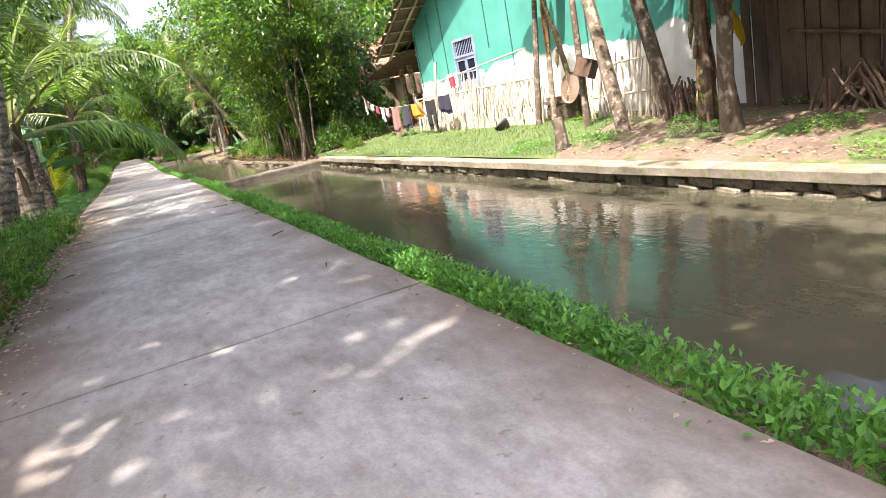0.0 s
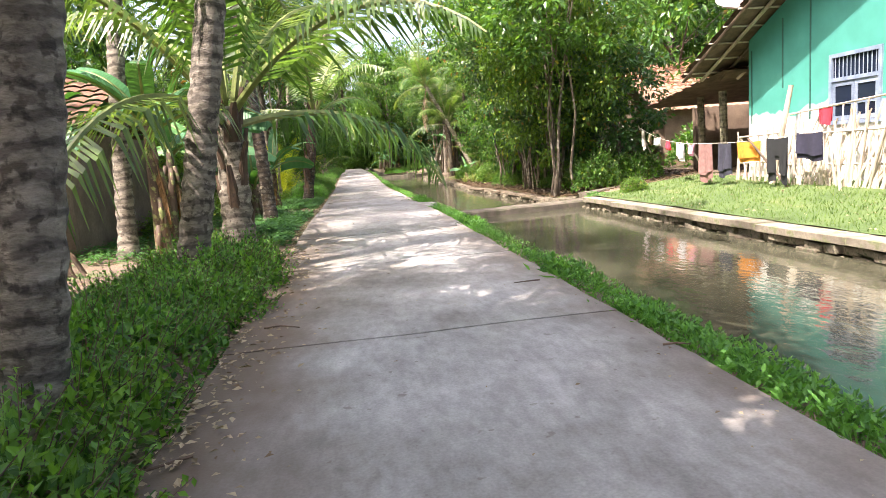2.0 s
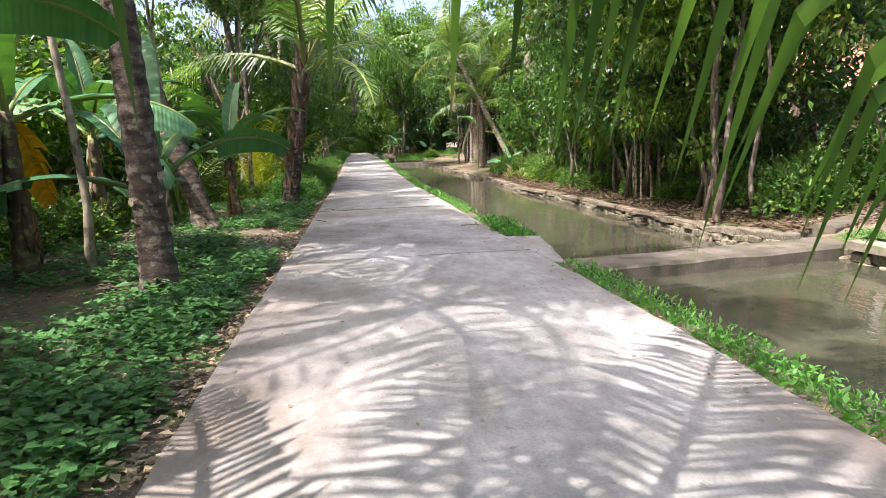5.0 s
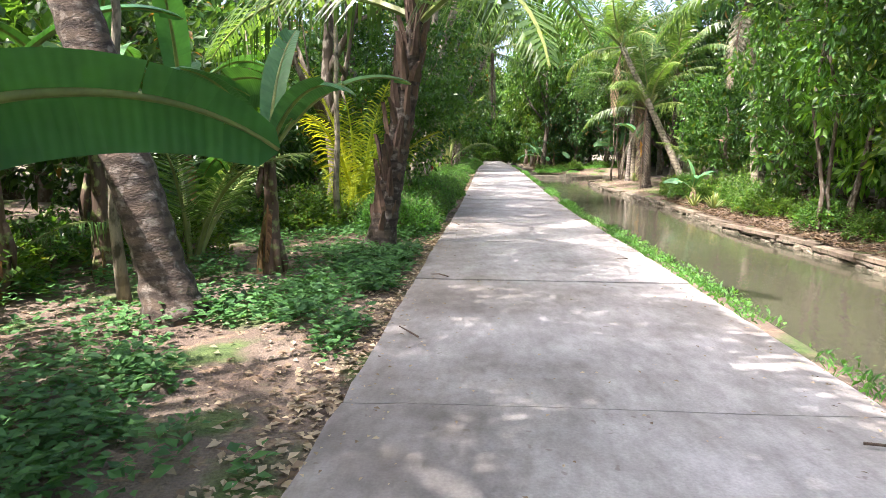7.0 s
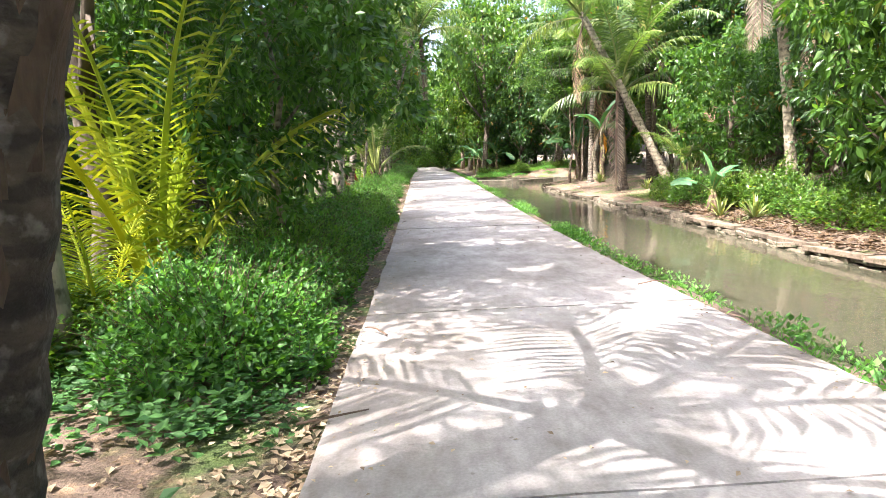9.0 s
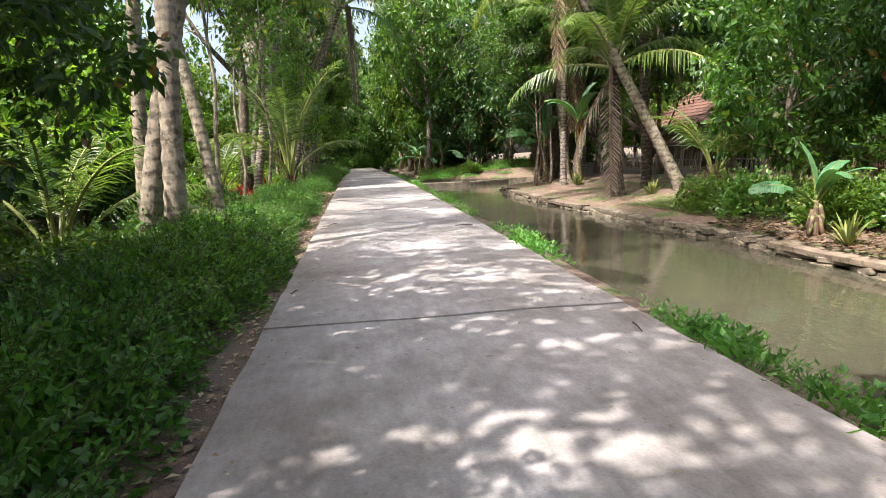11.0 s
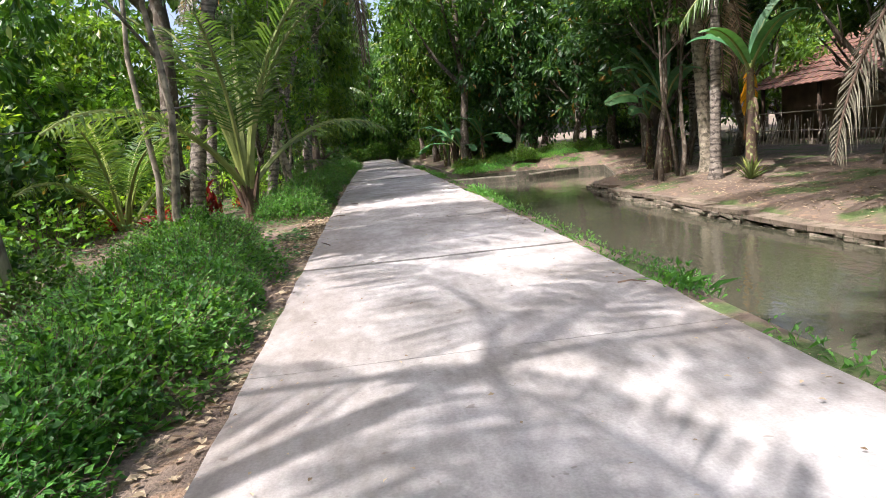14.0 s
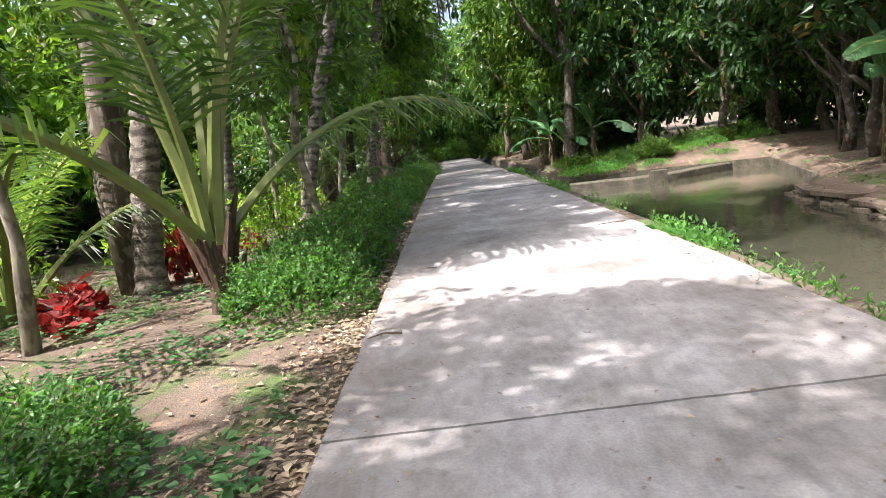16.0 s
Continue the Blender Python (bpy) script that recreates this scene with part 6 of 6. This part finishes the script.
def hung_cloth(x, y, z, width, drop, colour, name, label, along=(0, 1), legs=False, seed=0):
    """Washing folded over a line, with soft pleats."""
    if colour not in CLOTHS:
        CLOTHS[colour] = cloth("cloth", colour)
    s = Soup()
    d = Vector((along[0], along[1], 0)).normalized()
    out = Vector((-d.y, d.x, 0))
    n, m = 13, 9
    for face, sgn in ((0, 1), (1, -1)):
        verts = []
        dr = drop if face == 0 else drop * 0.8
        for j in range(m):
            for i in range(n):
                u, v = i / (n - 1), j / (m - 1)
                p = Vector((x, y, z)) + d * (u - 0.5) * width * (1 - 0.06 * v) - Vector((0, 0, dr * v * (1 + 0.06 * math.sin(5 * u + seed))))
                p += out * (sgn * 0.012 * (0.3 + v) + 0.028 * v * math.sin(9 * u + seed * 1.7))
                p.z -= 0.02 * math.sin(math.pi * u)
                verts.append(p)
        faces = []
        for j in range(m - 1):
            for i in range(n - 1):
                if legs and j > 3 and i in (5, 6):
                    continue
                faces.append((j * n + i, j * n + i + 1, (j + 1) * n + i + 1, (j + 1) * n + i))
        s.add(verts, faces)
    ob = s.make(name, CLOTHS[colour], smooth=True)
    return tagged(ob, label, "laundry", "washing on the line")


def build_washing():
    A, B, C = Vector((7.3, 21.0, 1.36)), Vector((6.45, 16.9, 0.86)), Vector((6.7, 13.2, 0.98))
    for p, q, name in ((Vector((8.15, 21.4, -0.1)), A + Vector((0, 0, 0.03)), 0), (Vector((6.95, 16.7, -0.12)), B + Vector((-0.05, 0, 0.05)), 1), (Vector((6.75, 14.1, -0.1)), Vector((6.5, 15.0, 0.9)), 2), (Vector((6.75, 13.1, -0.15)), C + Vector((0, 0, 0.1)), 3)):
        s = Soup()
        s.tube([p, p.lerp(q, 0.5), q], [0.024, 0.022, 0.018], 6)
        tagged(s.make("prop_pole", BAMBOO if name != 2 else PLANK), "thin wooden pole propping the washing line", "pole", "washing line poles")
    s = Soup()
    pts = [A.lerp(B, i / 10) - Vector((0, 0, 0.10 * math.sin(math.pi * i / 10))) for i in range(11)] + [B.lerp(C, i / 10) - Vector((0, 0, 0.07 * math.sin(math.pi * i / 10))) for i in range(1, 11)]
    s.tube(pts, [0.006] * len(pts), 5)
    tagged(s.make("washing_line", ROPE), "pale sagging washing line between poles", "rope")

    def on(u):
        k = u * (len(pts) - 1)
        i = min(int(k), len(pts) - 2)
        return pts[i].lerp(pts[i + 1], k - i), (pts[i + 1] - pts[i])
    for k, (u, w, drop, col, name, label, legs) in enumerate((
            (0.06, 0.26, 0.5, (0.75, 0.74, 0.70), "shirt", "white shirt hung on the washing line", False), (0.14, 0.3, 0.22, (0.34, 0.28, 0.18), "small_cloth", "khaki cloth on the washing line", False),
            (0.22, 0.55, 0.2, (0.5, 0.55, 0.52), "small_cloth", "patterned grey cloth on the washing line", False), (0.325, 0.24, 0.2, (0.62, 0.05, 0.08), "small_cloth", "red cloth on the washing line", False),
            (0.43, 0.55, 0.36, (0.72, 0.72, 0.76), "shirt", "pale washed shirt on the washing line", False), (0.51, 0.24, 0.22, (0.5, 0.25, 0.32), "small_cloth", "pink patterned cloth on the washing line", False),
            (0.575, 0.42, 0.72, (0.22, 0.12, 0.11), "towel", "brown towel hung on the washing line", False), (0.655, 0.36, 0.62, (0.03, 0.032, 0.05), "dress", "dark patterned dress on the washing line", False),
            (0.745, 0.62, 0.36, (0.62, 0.24, 0.025), "shirt", "orange-yellow shirt on the washing line", False), (0.84, 0.5, 0.75, (0.012, 0.014, 0.016), "trousers", "black trousers hung on the washing line", True),
            (0.935, 0.52, 0.42, (0.02, 0.02, 0.04), "shirt", "dark navy shirt on the washing line", False))):
        p, d = on(u)
        hung_cloth(p.x, p.y, p.z, w, drop, col, name, label, (d.x, d.y), legs, k)
    hung_cloth(7.0, 13.75, 1.33, 0.3, 0.28, (0.62, 0.03, 0.05), "small_cloth", "red cloth hung before the window", (0, 1), False, 20)
    s = Soup()
    s.tube([(7.0, 14.6, 1.25), (7.0, 13.0, 1.36), (7.02, 10.6, 1.52)], [0.018, 0.018, 0.015], 6)
    tagged(s.make("drying_pole", BAMBOO), "horizontal bamboo drying pole on the fence", "pole")


build_house()
build_lean_to()
rf = random.Random(21)
pole_fence("pole_fence", (6.95, 14.7, 0), (6.95, 10.2, 0), 150, 0.6, 1.4, rf, "tangled fence of pale leaning poles before the house", "pole fences", tangle=26)
pole_fence("pole_fence", (7.05, 16.2, 0), (7.0, 14.8, 0), 14, 0.8, 1.1, rf, "short fence of pale leaning poles before the house", "pole fences")
pole_fence("pole_fence", (7.0, 8.9, 0), (6.95, 7.2, 0), 22, 0.9, 1.3, rf, "pale pole fence beside the house", "pole fences")
build_washing()


def leaning_pole(p, q, w, mat, label):
    s = Soup()
    s.tube([Vector(p), Vector(p).lerp(Vector(q), 0.5), Vector(q)], [w, w * 0.95, w * 0.8], 8)
    tagged(s.make("pole", mat), label, "pole", "leaning poles")


leaning_pole((6.9, 14.95, -0.1), (7.15, 14.75, 1.75), 0.05, BAMBOO, "thick bamboo pole leaning against the fence")
leaning_pole((6.85, 10.3, -0.1), (7.1, 10.2, 2.3), 0.06, BARK, "dark post at the end of the pole fence")
leaning_pole((6.5, 9.3, -0.15), (7.2, 10.0, 2.6), 0.05, BARK, "dark leaning branch before the house")
leaning_pole((6.2, 7.2, -0.15), (7.1, 9.0, 3.2), 0.11, BARK, "dark leaning tree stem before the house")
leaning_pole((6.9, 6.9, -0.15), (6.6, 7.4, 2.8), 0.11, BARK, "dark tree stem beside the house")

pot = Soup()
pot.tube([(6.75, 11.3, 0.02), (6.72, 11.3, 0.06), (6.66, 11.32, 0.16), (6.64, 11.32, 0.17), (6.70, 11.3, 0.08)], [0.10, 0.13, 0.16, 0.155, 0.11], 16, cap=False)
tagged(pot.make("basin", POT), "round black basin lying by the fence", "basin")
stump = Soup()
stump.tube([(5.35, 7.6, -0.2), (5.36, 7.6, 0.1), (5.34, 7.62, 0.34)], [0.11, 0.09, 0.085], 9)
tagged(stump.make("tree_stump", BARK), "short dark tree stump on the lawn", "tree stump")
crate = Soup()
crate.box((-0.15, -0.13, -0.14), (0.15, 0.13, 0.14))
crate_ob = tagged(crate.make("hanging_box", HUSK), "small brown box hung on a post", "box")
crate_ob.matrix_basis = pose(6.5, 8.25, 0.95, 20, 10, 30)
leaning_pole((6.52, 8.42, -0.15), (6.5, 8.38, 2.0), 0.06, BARK, "dark post beside the house")

# round woven tray leaning on the stacked planks
tray = Soup()
for rad0, rad1, dz in ((0.0, 0.24, 0.0), (0.24, 0.27, 0.035)):
    n0 = 24
    ring_v = [Vector((q * math.cos(2 * math.pi * k / n0), q * math.sin(2 * math.pi * k / n0), z)) for q, z in ((max(rad0, 0.01), 0.0), (rad1, dz), (rad1, dz - 0.012), (max(rad0, 0.01), -0.012)) for k in range(n0)]
    tray.add(ring_v, [(b * n0 + k, b * n0 + (k + 1) % n0, ((b + 1) % 4) * n0 + (k + 1) % n0, ((b + 1) % 4) * n0 + k) for b in range(4) for k in range(n0)])
tray_ob = tagged(tray.make("winnowing_tray", WALL_BROWN), "round woven bamboo tray leaning by the house", "tray")
tray_ob.matrix_basis = pose(6.9, 9.2, 0.66, 0, -78, 0)

# large mesh dish on a mast behind the porch
dish = thing("satellite_dish", pose(11.1, 21.7, ground_z(11.1, 21.7)), "large pale mesh satellite dish on a mast behind the porch", "satellite dish")
s = Soup()
s.tube([(0, 0, -0.1), (0, 0, 2.4), (0, 0, 4.45)], [0.05, 0.045, 0.04], 10)
s.make("mast", TIN, dish)
aim = pose(0, 0, 4.5, 24, -18, 0)
shell = Soup()
rings, spokes = 6, 28
bowl = [aim @ Vector((0.92 * q / rings * math.cos(2 * math.pi * k / spokes), 0.92 * q / rings * math.sin(2 * math.pi * k / spokes), 0.30 * (q / rings) ** 2 - lift)) for lift in (0.0, 0.012) for q in range(1, rings + 1) for k in range(spokes)]
half = rings * spokes
shell.add(bowl, [(h * half + q * spokes + k, h * half + q * spokes + (k + 1) % spokes, h * half + (q + 1) * spokes + (k + 1) % spokes, h * half + (q + 1) * spokes + k) for h in (0, 1) for q in range(rings - 1) for k in range(spokes)])
shell.make("reflector", TIN, dish, smooth=True)
for k in range(12):
    rib = Soup()
    rib.tube([aim @ Vector((0.92 * q / 5 * math.cos(math.pi * k / 6), 0.92 * q / 5 * math.sin(math.pi * k / 6), 0.30 * (q / 5) ** 2 - 0.025)) for q in range(6)], [0.012] * 6, 5)
    rib.make("rib", TIN, dish)
for k in range(3):
    arm = Soup()
    a = 2 * math.pi * k / 3
    arm.tube([aim @ Vector((0.7 * math.cos(a), 0.7 * math.sin(a), 0.18)), aim @ Vector((0.02 * math.cos(a), 0.02 * math.sin(a), 0.75))], [0.01, 0.01], 5)
    arm.make("feed_arm", TIN, dish)

# planks stacked beside the pole fence
for k in range(7):
    s = Soup()
    s.box((-0.05, -0.62, 0), (0.05, 0.62, 0.06))
    ob = tagged(s.make("plank", PLANK), "weathered plank in a low stack", "plank", "stacked planks")
    ob.matrix_basis = pose(7.05, 9.55, ground_z(7.05, 9.55) + 0.065 * k, 0, 0, rf.uniform(-4, 4))

# open shed beyond the house, deep in shade
shed = thing("open_shed", pose(0, 0, 0), "dark open shed of old planks and poles", "shed")
for k, (x, y) in enumerate(((8.2, 5.0), (8.2, 2.6), (8.2, 0.2), (11, 5.0), (11, 0.2))):
    s = Soup()
    s.tube([(x, y, -0.3), (x, y, 2.4)], [0.07, 0.06], 7)
    s.make("post", PLANK, shed)
s = Soup()
s.box((11.05, -0.2, -0.3), (11.15, 5.2, 2.6))
s.make("back_wall", PLANK, shed)
s = Soup()
s.box((7.6, -0.6, 2.42), (11.6, 5.35, 2.50))
s.make("roof", PLANK, shed)
for k in range(3):
    s = Soup()
    s.tube([(8.13, 5.1, 0.35 + 0.35 * k), (8.13, 0.1, 0.4 + 0.35 * k)], [0.025, 0.022], 6)
    s.make("rail", BAMBOO, shed)


# ---- shed with a tin lean-to on the left ----
def corrugated(s, p0, p1, p2, n=40, amp=0.018):
    """A corrugated sheet: p0 to p1 across the waves, p0 to p2 along them."""
    p0, p1, p2 = Vector(p0), Vector(p1), Vector(p2)
    nrm = (p1 - p0).cross(p2 - p0).normalized()
    verts = []
    for i in range(n + 1):
        u = i / n
        q = p0.lerp(p1, u) + nrm * amp * math.sin(i * math.pi / 2)
        verts += [q, q + (p2 - p0)]
    s.add(verts, [(2 * i, 2 * i + 2, 2 * i + 3, 2 * i + 1) for i in range(n)])


def build_left_shed():
    hut = thing("hut", pose(0, 0, 0), "brown-walled hut with clay-tile roof and tin lean-to", "hut")
    g = road_z(13) - 0.25
    x0, x1, y0, y1, t = -10.0, -4.35, 13.9, 18.0, 0.14
    # front wall with an opening, then the sides
    wall_part((x0, y0, g), (-8.2, y0 + t, 1.55), WALL_BROWN, hut)
    wall_part((-8.2, y0, g), (-6.9, y0 + t, 0.35), WALL_BROWN, hut)
    wall_part((-8.2, y0, 1.15), (-6.9, y0 + t, 1.55), WALL_BROWN, hut)
    wall_part((-6.9, y0, g), (-4.95, y0 + t, 1.55), WALL_BROWN, hut)
    wall_part((-4.95, y0, g), (-4.75, y0 + t, 0.45), WALL_BROWN, hut)
    wall_part((-4.95, y0, 1.2), (-4.75, y0 + t, 1.55), WALL_BROWN, hut)
    wall_part((-4.75, y0, g), (x1, y0 + t, 1.55), WALL_BROWN, hut)
    wall_part((x1 - t, y0 + t, g), (x1, y1, 1.75), WALL_BROWN, hut)
    wall_part((x0, y0 + t, g), (x0 + t, y1, 1.75), WALL_BROWN, hut)
    wall_part((x0 + t, y1 - t, g), (x1 - t, y1, 1.75), WALL_BROWN, hut)
    tin = Soup()
    corrugated(tin, (-10.4, 13.0, 1.42), (-4.2, 13.0, 1.36), (-10.4, 14.3, 1.86), 60)
    tin.make("tin_roof", TIN, hut, "pale corrugated tin sheets")
    rf2 = Soup()
    for sgn in (1, -1):
        for k in range(10):
            for c in range(24):
                w = 6.6 / 24
                xx = -10.6 + c * w
                ya = 16.2 - sgn * 0.24 * (10 - k) if sgn > 0 else 16.2 + 0.24 * (10 - k)
                yb = 16.2 - sgn * (0.24 * (9 - k) - 0.0) if sgn > 0 else 16.2 + 0.24 * (9 - k)
                za, zb = 1.80 + 0.105 * k, 1.80 + 0.105 * (k + 1) - 0.03
                pts = [Vector((xx + w * fx, yy, zz + fz)) for yy, zz in ((ya, za), (yb, zb)) for fx, fz in ((0, 0), (0.3, 0.03), (0.7, 0.03), (1, 0))]
                rf2.add(pts, [(0, 1, 5, 4), (1, 2, 6, 5), (2, 3, 7, 6)])
    rf2.make("roof", TILE, hut, "faded orange clay tiles")
    inner = Soup()
    inner.box((-9.5, 15.5, g), (-4.6, 15.55, 1.7))
    inner.make("inner_wall", PLANK, hut)


build_left_shed()


def stick_heap(x, y, rx, ry, h, count, seed):
    r = random.Random(seed)
    heap = thing("firewood_heap", pose(x, y, ground_z(x, y)), "heap of dry brown sticks stacked upright", "firewood")
    for k in range(count):
        a = r.uniform(0, 6.28)
        u = math.sqrt(r.random())
        p = Vector((math.cos(a) * u * rx, math.sin(a) * u * ry, -0.02))
        ln = h * r.uniform(0.6, 1.1)
        q = p * r.uniform(0.3, 0.9) + Vector((r.gauss(0, 0.12), r.gauss(0, 0.12), ln * r.uniform(0.75, 1.0)))
        s = Soup()
        w = r.uniform(0.012, 0.026)
        s.tube([p, p.lerp(q, 0.5) + unit(r) * 0.03, q], [w, w, w * 0.6], 6)
        s.make("stick", TWIG, heap)


stick_heap(-3.35, 9.0, 0.55, 0.45, 0.75, 90, 4)
stick_heap(-4.3, 12.2, 0.8, 0.4, 0.8, 70, 5)
stick_heap(6.75, 4.2, 0.3, 0.6, 0.5, 40, 6)
stick_heap(6.8, 6.7, 0.25, 0.6, 0.6, 40, 7)


# ---- the hut on the far bank ----
def build_far_hut():
    hut = thing("hut", pose(0, 0, 0), "dark plank hut with a red clay-tile roof", "hut")
    X, Y0, Y1, G = 13.0, 44.5, 57.0, -0.1
    wall_part((X, Y0, G - 0.2), (X + 0.12, 48.0, 1.8), WALL_BROWN, hut)
    wall_part((X, 50.2, G - 0.2), (X + 0.12, 51.6, 1.8), WALL_BROWN, hut)
    wall_part((X, 51.6, G - 0.2), (X + 0.12, 52.4, 0.7), WALL_BROWN, hut)
    wall_part((X, 51.6, 1.5), (X + 0.12, 52.4, 1.8), WALL_BROWN, hut)
    wall_part((X, 52.4, G - 0.2), (X + 0.12, Y1, 1.8), WALL_BROWN, hut)
    wall_part((X + 0.12, Y1 - 0.12, G - 0.2), (X + 5, Y1, 1.8), WALL_BROWN, hut)
    wall_part((X + 0.12, Y0, G - 0.2), (X + 5, Y0 + 0.12, 1.8), WALL_BROWN, hut)
    wall_part((X + 3.0, Y0 + 0.12, G - 0.2), (X + 3.1, Y1 - 0.12, 1.8), WALL_BROWN, hut)
    tl = Soup()
    for k in range(13):
        for c in range(44):
            w = 13.6 / 44
            yy = Y0 - 0.6 + c * w
            xa, xb = X - 1.1 + k * 0.33, X - 1.1 + (k + 1) * 0.33
            za, zb = 1.62 + k * 0.16, 1.62 + (k + 1) * 0.16 - 0.03
            pts = [Vector((xx, yy + w * fx, zz + fz)) for xx, zz in ((xa, za), (xb, zb)) for fx, fz in ((0, 0), (0.3, 0.03), (0.7, 0.03), (1, 0))]
            tl.add(pts, [(4, 5, 1, 0), (5, 6, 2, 1), (6, 7, 3, 2), (0, 1, 2, 3)])
    tl.make("roof", TILE, hut, "red-brown clay tiles")
    for y in (44.6, 47.0, 49.2, 51.4, 54.0, 56.6):
        p = Soup()
        p.tube([(X - 0.9, y, G - 0.1), (X - 0.9, y, 1.66)], [0.06, 0.055], 7)
        p.make("post", PLANK, hut)


build_far_hut()
pole_fence("pole_fence", (11.0, 49.0, 0), (11.0, 57.0, 0), 70, 0.6, 0.85, rf, "low fence of pale split poles by the hut", "pole fences", tangle=14)
pole_fence("pole_fence", (11.2, 43.5, 0), (11.2, 47.5, 0), 34, 0.55, 0.75, rf, "low fence of pale split poles by the hut", "pole fences", tangle=10)


# ---- house with an orange roof behind the right-hand trees ----
def build_tiled_house():
    house = thing("tiled_house", pose(0, 0, 0), "brown-walled house with a sunlit orange tile roof among trees", "house")
    X0, X1, Y0, Y1, G, eave, ridge = 10.9, 16.0, 26.5, 32.9, -0.2, 2.15, 4.0
    YR = (Y0 + Y1) / 2
    wall_part((X0, Y0, G - 0.2), (X1, Y0 + 0.14, eave), WALL_BROWN, house)
    wall_part((X0, Y1 - 0.14, G - 0.2), (X1, Y1, eave), WALL_BROWN, house)
    wall_part((X1 - 0.14, Y0 + 0.14, G - 0.2), (X1, Y1 - 0.14, eave), WALL_BROWN, house)
    g = Soup()
    ring = [(Y0 + 0.14, G - 0.2), (Y1 - 0.14, G - 0.2), (Y1 - 0.14, eave), (YR, ridge - 0.1), (Y0 + 0.14, eave)]
    g.add([Vector((X0, y, z)) for y, z in ring] + [Vector((X0 + 0.14, y, z)) for y, z in ring], [(4, 3, 2, 1, 0), (5, 6, 7, 8, 9)] + [(k, (k + 1) % 5, 5 + (k + 1) % 5, 5 + k) for k in range(5)])
    g.make("gable_wall", WALL_BROWN, house)
    for sgn in (-1, 1):
        tl = Soup()
        rows_n, w = 15, 0.28
        ye, ze = YR + sgn * (YR - Y0 + 0.45), eave - 0.22
        for k in range(rows_n):
            for c in range(21):
                x = X0 - 0.4 + c * w
                a, b = k / rows_n, (k + 1.12) / rows_n
                pts = [Vector((x + w * f, ye + (YR - ye) * v, ze + (ridge - ze) * v + fz + lift)) for v, lift in ((a, 0.03), (b, 0.0)) for f, fz in ((0, 0), (0.3, 0.035), (0.7, 0.035), (1, 0))]
                tl.add(pts, [(0, 1, 5, 4), (1, 2, 6, 5), (2, 3, 7, 6), (0, 1, 2, 3)])
        tl.make("roof", SUNLIT_TILE, house, "orange clay tiles, lightened to look sunlit")
        bd = Soup()
        bd.tube([(X0 - 0.42, ye, ze - 0.03), (X0 - 0.42, YR, ridge - 0.03)], [0.04, 0.04], 5)
        bd.make("verge_board", PLANK, house)


build_tiled_house()
for k, (x, y, a, ln) in enumerate(((5.3, 24.9, 70, 1.5), (5.45, 25.0, 82, 1.2), (5.9, 25.8, 100, 1.3), (5.5, 24.6, 60, 0.9))):
    e = radians(a)
    z = ground_z(x, y)
    leaning_pole((x, y, z - 0.05), (x - math.cos(e) * ln * 0.5, y - math.cos(e) * ln * 0.8, z + math.sin(e) * ln), 0.028, BARK_PALE, "bare pale dead branch standing on the bank")
# thin cable across the trees on the left
s = Soup()
s.tube([(-2.6, 44.9, 1.62), (-5.0, 46.0, 1.55), (-9.0, 48.5, 1.8)], [0.012] * 3, 5)
tagged(s.make("cable", POT), "thin black cable slung through the trees", "cable")

# sticks and twigs lying on the lane's edges
rt = random.Random(8)
for k in range(34):
    left = k % 3
    x = -1.15 - rt.uniform(-0.25, 0.35) if left else 0.8 + rt.uniform(-0.2, 0.1)
    y = 3.5 + k * 1.35 + rt.uniform(-0.4, 0.4)
    if k < 12:
        y = 3.8 + k * 0.55
    z = road_z(y) + 0.014 if x > ROAD_L else ground_z(x, y) + 0.012
    ln, a = rt.uniform(0.08, 0.28), rt.uniform(0, 6.28)
    d = Vector((math.cos(a), math.sin(a), 0)) * ln
    s = Soup()
    p = Vector((x, y, z))
    s.tube([p - d * 0.5, p + unit(rt) * 0.008 + Vector((0, 0, 0.008)), p + d * 0.5], [0.006, 0.005, 0.003], 5)
    tagged(s.make("twig", TWIG), "dry brown twig on the lane's edge", "twig", "fallen twigs")
